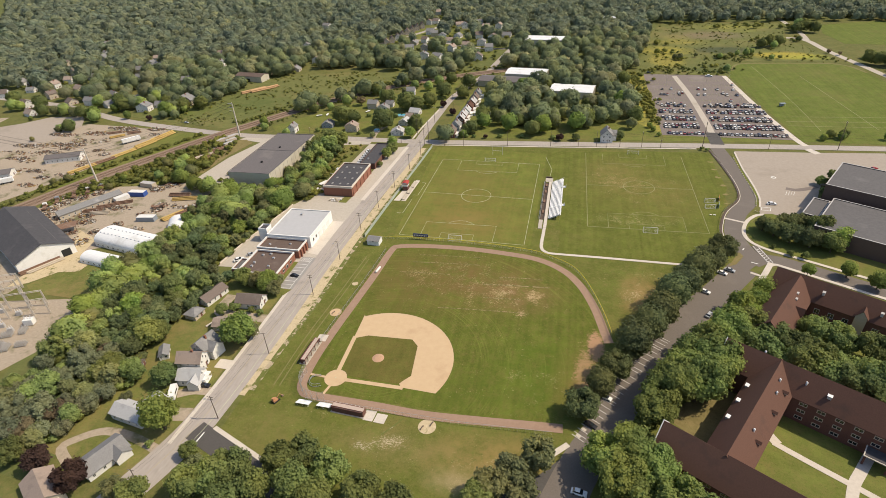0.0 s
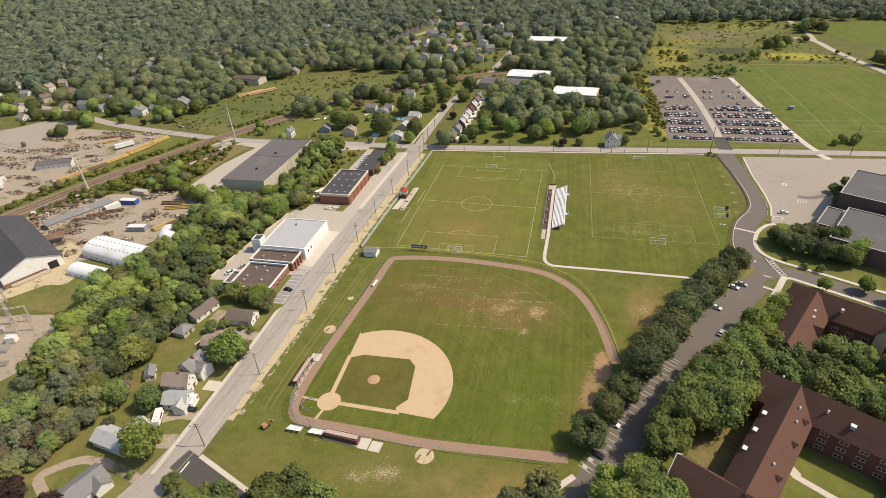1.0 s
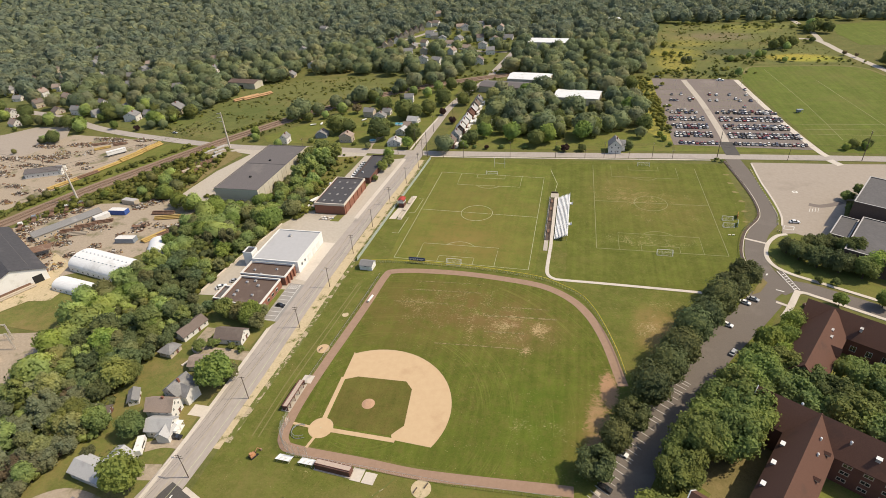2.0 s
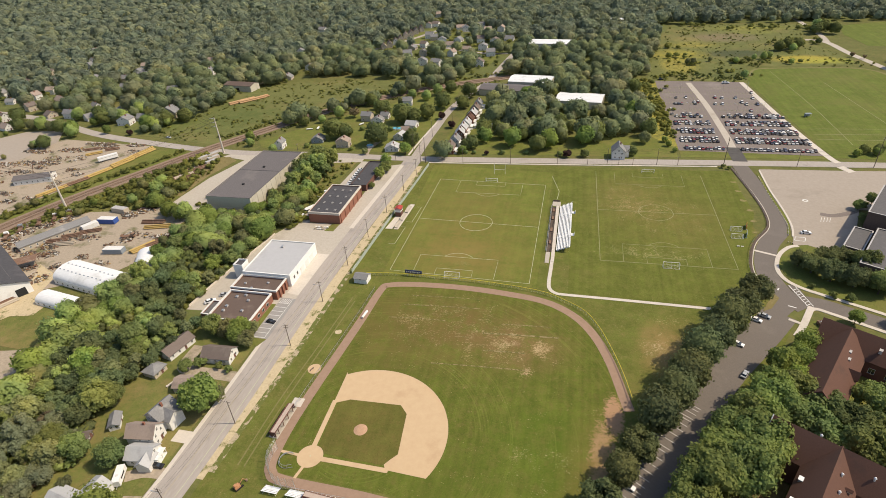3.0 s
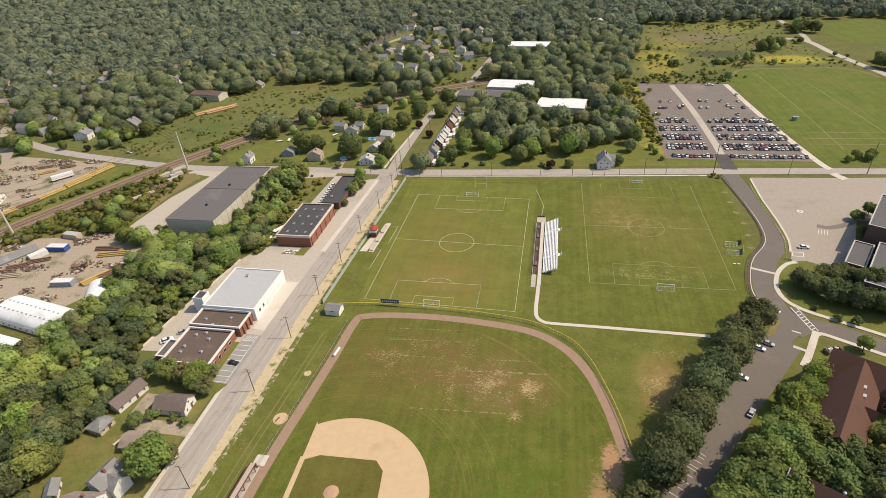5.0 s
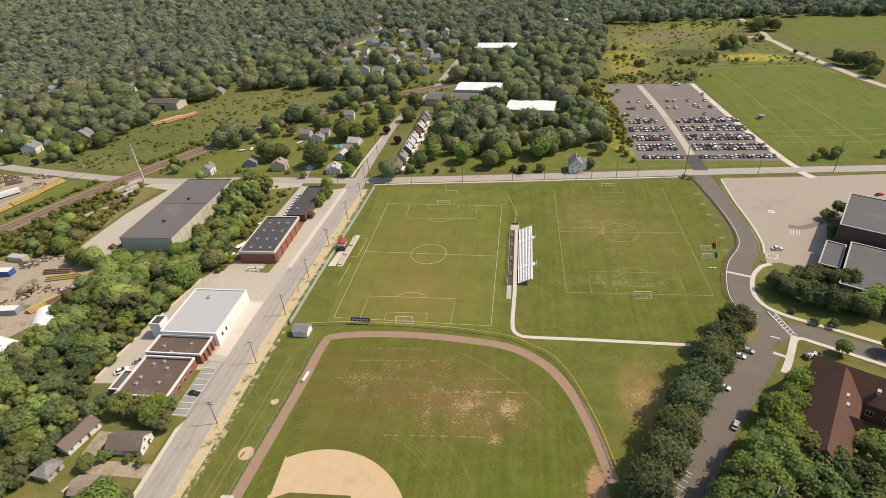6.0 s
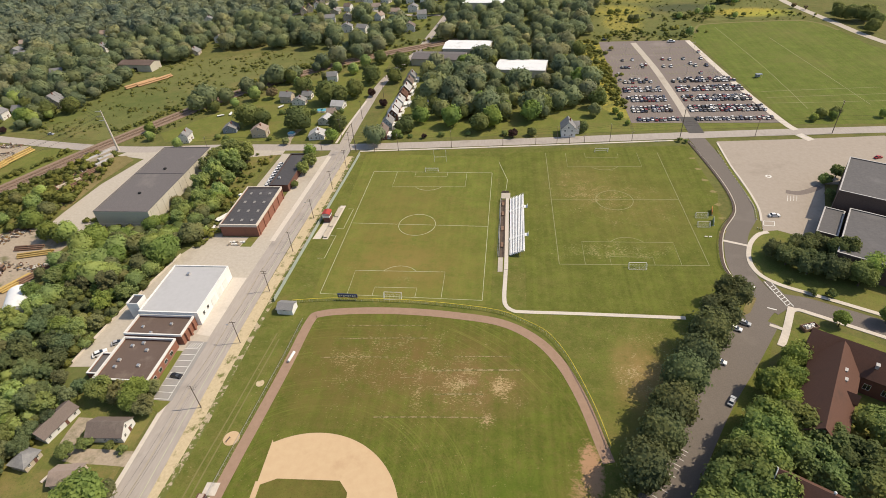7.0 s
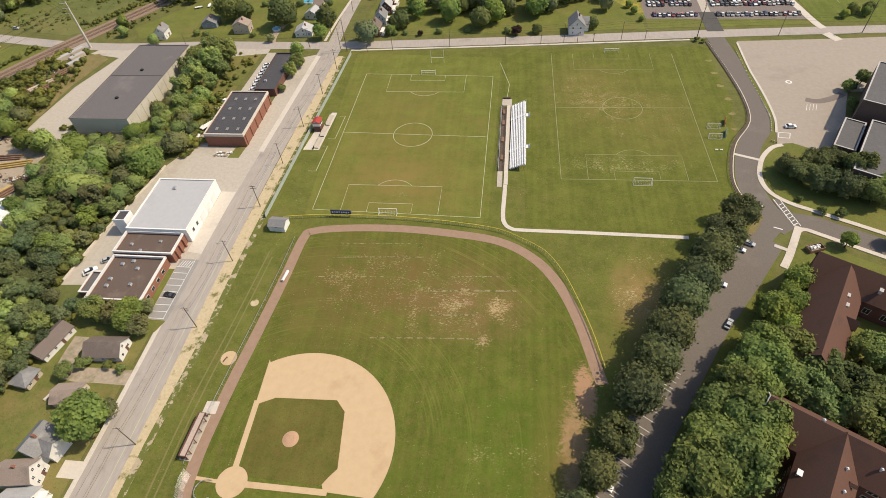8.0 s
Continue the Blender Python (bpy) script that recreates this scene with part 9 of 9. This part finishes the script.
def scrap_heap(x, y, rx, ry, n, label, seed):
    """A heap of odd pieces that nobody could count."""
    rnd = random.Random(seed)
    b = bmesh.new()
    for k in range(n):
        a, q = rnd.uniform(0, math.tau), math.sqrt(rnd.random())
        m = pose(x + rx * q * math.cos(a), y + ry * q * math.sin(a), rnd.uniform(0.1, 1.2) * (1.2 - q), rnd.uniform(-35, 35), rnd.uniform(-35, 35), rnd.uniform(0, 180))
        s = rnd.uniform(0.15, 0.8)
        box(b, -s * rnd.uniform(0.5, 2.2), -s * 0.5, -0.2, s * rnd.uniform(0.5, 2.2), s * 0.5, 0.3 * rnd.uniform(0.5, 2), m)
    ob = part("scrap_heap", b, M["scrap"])
    tagged(ob, label, "scrap", kind="stuff")


for k, (x, y, rx, ry, n) in enumerate(((-300, 246, 6, 5, 40), (-275, 212, 5, 8, 40), (-262, 290, 7, 4, 36), (-268, 283, 5, 4, 30), (-325, 250, 6, 8, 30), (-330, 262, 5, 5, 26), (-315, 282, 8, 4, 30), (-385, 362, 12, 8, 40), (-400, 345, 10, 5, 40), (-378, 390, 12, 4, 36), (-420, 330, 14, 5, 40), (-372, 278, 8, 4, 30), (-440, 330, 12, 5, 30), (-395, 300, 10, 4, 30), (-250, 262, 6, 4, 20), (-306, 236, 6, 5, 30), (-345, 380, 6, 3, 20), (-358, 335, 6, 4, 24), (-405, 360, 9, 5, 36), (-430, 345, 9, 5, 36), (-412, 315, 8, 4, 30), (-360, 296, 6, 3, 24), (-240, 262, 5, 4, 24), (-255, 250, 4, 3, 20), (-318, 240, 6, 4, 30), (-290, 262, 4, 4, 24), (-272, 256, 5, 4, 24), (-245, 232, 5, 3, 20), (-262, 228, 5, 4, 24), (-285, 236, 6, 4, 30))):
    scrap_heap(x, y, rx, ry, n, "heap of mixed rusty steel, boards and crates", k)
# lorries and trailers parked by the railway
for k, (x, y, a) in enumerate(((-326, 240, 125), (-327, 248, 125), (-326, 257, 125), (-321, 266, 125), (-316, 273, 125), (-310, 279, 125), (-250, 259, 10), (-155.5, 322, 70), (-153.5, 314, 70))):
    t = thing("lorry", "parked old flatbed lorry", "lorry")
    part("cab", boxes((2.0, -1.15, 0.9, 3.8, 1.15, 2.9)), M[("rust", "white_wall", "steel")[k % 3]], t)
    part("windscreen", boxes((3.75, -1.0, 2.0, 3.84, 1.0, 2.7)), M["glass"], t)
    part("bed", boxes((-4.2, -1.2, 1.0, 1.8, 1.2, 1.25), (-4.2, -1.2, 1.25, -4.1, 1.2, 2.0), (1.7, -1.2, 1.25, 1.8, 1.2, 2.3)), M["rust" if k < 7 else "siding"], t)
    for sx in (-3.2, -2.1, 2.9):
        for sy in (-0.95, 0.95):
            q = bmesh.new()
            tube(q, (sx, sy - 0.15, 0.5), (sx, sy + 0.15, 0.5), 0.5, 0.5, 10)
            part("wheel", q, M["rubber"], t)
    t.matrix_basis = pose(x, y, 0.1, 0, 0, a)
# substation: portals, busbars, transformer
for x, y, a, w in ((-264, 164, 25, 9), (-256, 160, 25, 9), (-249, 156, 25, 9), (-242, 159, 25, 8), (-272, 158, 25, 9), (-262, 152, 25, 9), (-235, 154, 25, 7), (-268, 169, 25, 9), (-278, 164, 25, 9), (-285, 158, 25, 9), (-278, 151, 25, 9), (-270, 146, 25, 9), (-252, 147, 25, 8), (-290, 150, 25, 9), (-284, 143, 25, 9)):
    t = thing("busbar_portal", "pale steel switchyard portal", "portal")
    for sx in (-w / 2, w / 2):
        b = bmesh.new()
        for ox, oy in ((-0.3, -0.3), (0.3, -0.3), (0.3, 0.3), (-0.3, 0.3)):
            tube(b, (sx + ox, oy, 0), (sx + ox * 0.5, oy * 0.5, 9), 0.1, 0.09, 4)
        for k in range(6):
            tube(b, (sx - 0.3, -0.3, k * 1.5), (sx + 0.3, 0.3, k * 1.5 + 1.5), 0.06, 0.06, 4)
        part("column", b, M["concrete"], t)
    b = bmesh.new()
    for oz in (8.4, 9.0):
        tube(b, (-w / 2, 0, oz), (w / 2, 0, oz), 0.14, 0.14, 4)
    part("beam", b, M["concrete"], t)
    for k in range(3):
        b = bmesh.new()
        tube(b, (-w / 3 + k * w / 3, 0, 7.2), (-w / 3 + k * w / 3, 0, 8.4), 0.12, 0.08, 6)
        part("insulator", b, M["rust"], t)
    t.matrix_basis = pose(x, y, 0.08, 0, 0, a)
for k, (x, y) in enumerate(((-238, 138), (-233, 142), (-226, 134), (-231, 131), (-236, 132), (-243, 133), (-241, 127))):
    t = thing("insulator_bank", "pale grey bank of upright insulators on a steel frame", "switchgear", "insulator banks")
    part("frame", boxes((-2.2, -1.3, 0.5, 2.2, -1.1, 0.7), (-2.2, 1.1, 0.5, 2.2, 1.3, 0.7), (-2.2, -1.1, 0.5, -2.0, 1.1, 0.7), (2.0, -1.1, 0.5, 2.2, 1.1, 0.7)), M["steel"], t)
    for sx in (-2.1, 2.1):
        for sy in (-1.2, 1.2):
            part("leg", boxes((sx - 0.1, sy - 0.1, 0, sx + 0.1, sy + 0.1, 0.5)), M["steel"], t)
    for i in range(5):
        for j in range(3):
            b = bmesh.new()
            tube(b, (-1.8 + i * 0.9, -1.0 + j, 0.6), (-1.8 + i * 0.9, -1.0 + j, 2.3), 0.26, 0.16, 6)
            part("insulator", b, M["vent_grey"], t)
    t.matrix_basis = pose(x, y, 0.08, 0, 0, 25 + k % 2 * 90)
tf = thing("transformer", "pale grey power transformer with radiators", "transformer")
part("tank", boxes((-2, -1.4, 0.3, 2, 1.4, 3.2)), M["white_wall"], tf)
for k in range(5):
    part("radiator", boxes((-1.8 + k * 0.8, 1.45, 0.6, -1.5 + k * 0.8, 2.1, 2.8)), M["steel"], tf)
for k in range(3):
    b = bmesh.new()
    tube(b, (-1.2 + k * 1.2, 0, 3.2), (-1.4 + k * 1.4, 0, 4.8), 0.2, 0.1, 8)
    part("bushing", b, M["siding"], tf)
tf.matrix_basis = pose(-234.5, 147, 0.08, 0, 0, 20)
for k, (x, y) in enumerate(((-250, 138), (-244, 136), (-239, 141), (-256, 141), (-262, 138), (-246, 143), (-252, 146), (-268, 145), (-274, 140), (-280, 146), (-262, 146), (-256, 152), (-246, 152), (-272, 152), (-266, 158), (-258, 135), (-284, 137), (-276, 134))):
    t = thing("switchgear", "grey switchgear cabinet with insulators", "switchgear")
    part("cabinet", boxes((-1.1, -0.7, 0, 1.1, 0.7, 2.0)), M["vent_grey"], t)
    for j in range(3):
        b = bmesh.new()
        tube(b, (-1 + j, 0, 2.0), (-1 + j, 0, 3.6), 0.14, 0.08, 6)
        part("insulator", b, M["siding"], t)
    t.matrix_basis = pose(x, y, 0.08, 0, 0, 25)
sheet("works_lawn", [(-264, 173), (-257, 185), (-247, 188), (-245, 196), (-234, 191), (-216, 178), (-221, 167), (-256, 168)], 0.1, M["yard_lawn"], "rough grass beside the works", "lawn")
# railway: two tracks of rails on ties
rl = glide(RAIL, 24)
for off in (-2.92, -1.48, 1.48, 2.92):
    bm = bmesh.new()
    ln = []
    for i, q in enumerate(rl):
        d = (rl[min(i + 1, len(rl) - 1)] - rl[max(i - 1, 0)]).normalized()
        ln.append(q + Vector((-d.y, d.x, 0)) * off)
    band(bm, ln, 0.1, 0.45, 0.6)
    tagged(part("rail", bm, M["rust"]), "rusty steel rail", "rail", kind="structure")
bm = bmesh.new()
for a, c in zip(rl[40:], rl[41:]):
    n = max(1, int((c - a).length / 1.0))
    d = (c - a).normalized()
    s = Vector((-d.y, d.x, 0))
    for k in range(n):
        q = a.lerp(c, k / n)
        for o in (-2.2, 2.2):
            band(bm, [q + s * (o - 1.3), q + s * (o + 1.3)], 0.26, 0.3, 0.46)
tagged(part("railway_ties", bm, M["wood"]), "weathered wooden railway ties", "ties", kind="stuff")
# station yard: low wall and clutter
strip("yard_kerb", [(-173.6, 206), (-172, 226), (-169.4, 243), (-166.4, 262), (-164.5, 274)], 0.5, 0.8, M["concrete"], "low concrete retaining wall behind the station", "wall", n=5, thick=0.9)

flat_building("station_annex", "low flat grey annex with white edge behind the station", -161.6, 199.0, -156.4, 209.0, 3.0, M["brick"], M["gym_roof"], M["siding"], edge_h=0.35)
t = thing("wood_stack", "pale stack of boards on the grass beside the shed", "boards")
for k in range(6):
    part("board", boxes((-0.45 + (k % 3) * 0.32, -2.6, 0.02 + (k // 3) * 0.2, -0.17 + (k % 3) * 0.32, 2.6 - k * 0.1, 0.2 + (k // 3) * 0.2)), M["concrete"], t)
t.matrix_basis = pose(-150, 161.2, 0.08, 0, 0, -22)
# loose clutter along the yards and sidings
for k, (x, y, rx, ry, n) in enumerate(((-276, 334, 4, 5, 110), (-272, 342, 4, 6, 110), (-272, 354, 4, 6, 110), (-269, 366, 3, 6, 90), (-262, 319, 3, 3, 50), (-320, 245, 4, 6, 70), (-319, 256, 4, 5, 60), (-314, 265, 5, 4, 60), (-308, 273, 5, 4, 50), (-291, 243, 5, 3, 60), (-287, 250, 5, 3, 60), (-279, 255, 5, 3, 60), (-297, 235, 4, 3, 50), (-284, 237, 5, 3, 50), (-271, 284, 5, 3, 50), (-264, 292, 4, 3, 50), (-430, 372, 16, 4, 120), (-415, 350, 18, 4, 120), (-440, 345, 16, 4, 110), (-400, 378, 14, 5, 110),
                                       (-385, 392, 16, 4, 120), (-372, 385, 10, 4, 80), (-352, 392, 9, 3, 70), (-408, 335, 12, 3, 90), (-425, 320, 12, 3, 80), (-398, 352, 9, 4, 80), (-368, 342, 6, 3, 50), (-360, 316, 4, 8, 50), (-385, 300, 7, 3, 60), (-372, 290, 6, 3, 50), (-250, 256, 4, 3, 40), (-232, 262, 4, 3, 50), (-226, 266, 4, 3, 40), (-271, 203, 3, 7, 60), (-268, 215, 3, 5, 40), (-284, 222, 4, 3, 50), (-270, 226, 3, 3, 40), (-262, 236, 4, 3, 40))):
    scrap_heap(x, y, rx, ry, n, "strewn weathered steel, boards and crates", 100 + k)

# far field shelter, campus bed, workshop clutter
t = thing("field_shelter", "small blue-grey shelter on the far field", "shelter")
part("roof", boxes((-2.2, -1.4, 2.4, 2.2, 1.4, 2.6)), M["siding_blue"], t)
part("wall", boxes((-2.0, 1.0, 0, 2.0, 1.2, 2.4)), M["siding_blue"], t)
for sx in (-1.9, 1.8):
    part("post", boxes((sx, -1.2, 0, sx + 0.12, -1.08, 2.4)), M["steel"], t)
t.matrix_basis = pose(169, 492, 0.1, 0, 0, 10)
t = thing("open_skip", "brown open skip heaped with pale rubble on the lawn", "skip")
for q in ((-3.0, -1.4, 0.1, 3.0, -1.2, 1.5), (-3.0, 1.2, 0.1, 3.0, 1.4, 1.5), (-3.0, -1.2, 0.1, -2.8, 1.2, 1.5), (2.8, -1.2, 0.1, 3.0, 1.2, 1.5), (-2.8, -1.2, 0.1, 2.8, 1.2, 0.25)):
    part("side", boxes(q), M["rust"], t)
rk = random.Random(5)
b = bmesh.new()
for k in range(30):
    s_ = rk.uniform(0.2, 0.5)
    box(b, -s_, -s_ * 0.7, -s_ * 0.4, s_, s_ * 0.7, s_ * 0.4, pose(rk.uniform(-2.2, 2.2), rk.uniform(-0.8, 0.8), rk.uniform(0.7, 1.5), rk.uniform(-30, 30), rk.uniform(-30, 30), rk.uniform(0, 180)))
part("rubble", b, M["siding"], t, "heap of pale rubble")
t.matrix_basis = pose(101.2, 236.2, 0.1, 0, 0, 20)
t = thing("tarped_truck", "parked truck under a pale tarpaulin beside the workshop", "truck")
part("bed", boxes((-3.4, -1.2, 0.7, 2.4, 1.2, 1.2)), M["rubber"], t)
b = bmesh.new()
gable(b, -3.4, -1.3, 2.4, 1.3, 2.2, 3.1, 0.12, 0.1, "x")
part("tarpaulin", b, M["siding"], t)
part("cab", boxes((2.5, -1.1, 0.6, 4.2, 1.1, 2.4)), M["white_wall"], t)
part("windscreen", boxes((4.15, -0.95, 1.5, 4.26, 0.95, 2.2)), M["car_glass"], t)
for sx in (-2.4, 3.2):
    for sy in (-1.0, 1.0):
        q = bmesh.new()
        tube(q, (sx, sy - 0.15, 0.5), (sx, sy + 0.15, 0.5), 0.5, 0.5, 10)
        part("wheel", q, M["rubber"], t)
t.matrix_basis = pose(-155.8, 303, 0.13, 0, 0, 60)
for k in range(9):
    t = thing("pallet_stack", "pallet of pale goods on the concrete yard", "pallet")
    h_ = 0.6 + 0.25 * (k % 3)
    part("pallet", boxes((-0.6, -0.5, 0, 0.6, 0.5, 0.14)), M["wood"], t)
    part("load", boxes((-0.52, -0.45, 0.14, 0.52, 0.45, h_)), M[("siding", "white_wall", "siding_tan")[k % 3]], t)
    t.matrix_basis = pose(-143.5 + (k % 5) * 1.7, 284.2 - (k // 5) * 1.9, 0.13, 0, 0, 4 * k)
sheet("workshop_lawn", [(-137.5, 281), (-132, 281), (-131.2, 289), (-136, 289)], 0.13, M["lawn"], "small patch of grass beside the workshop", "lawn")
sheet("works_lane", [(-281, 227), (-262, 219), (-259, 207), (-246, 197), (-246, 188), (-257, 186), (-265, 175), (-273, 170), (-274, 182), (-268, 190), (-270, 210)], 0.14, M["sand"], "pale dirt lane between the works and the arched halls", "lane")
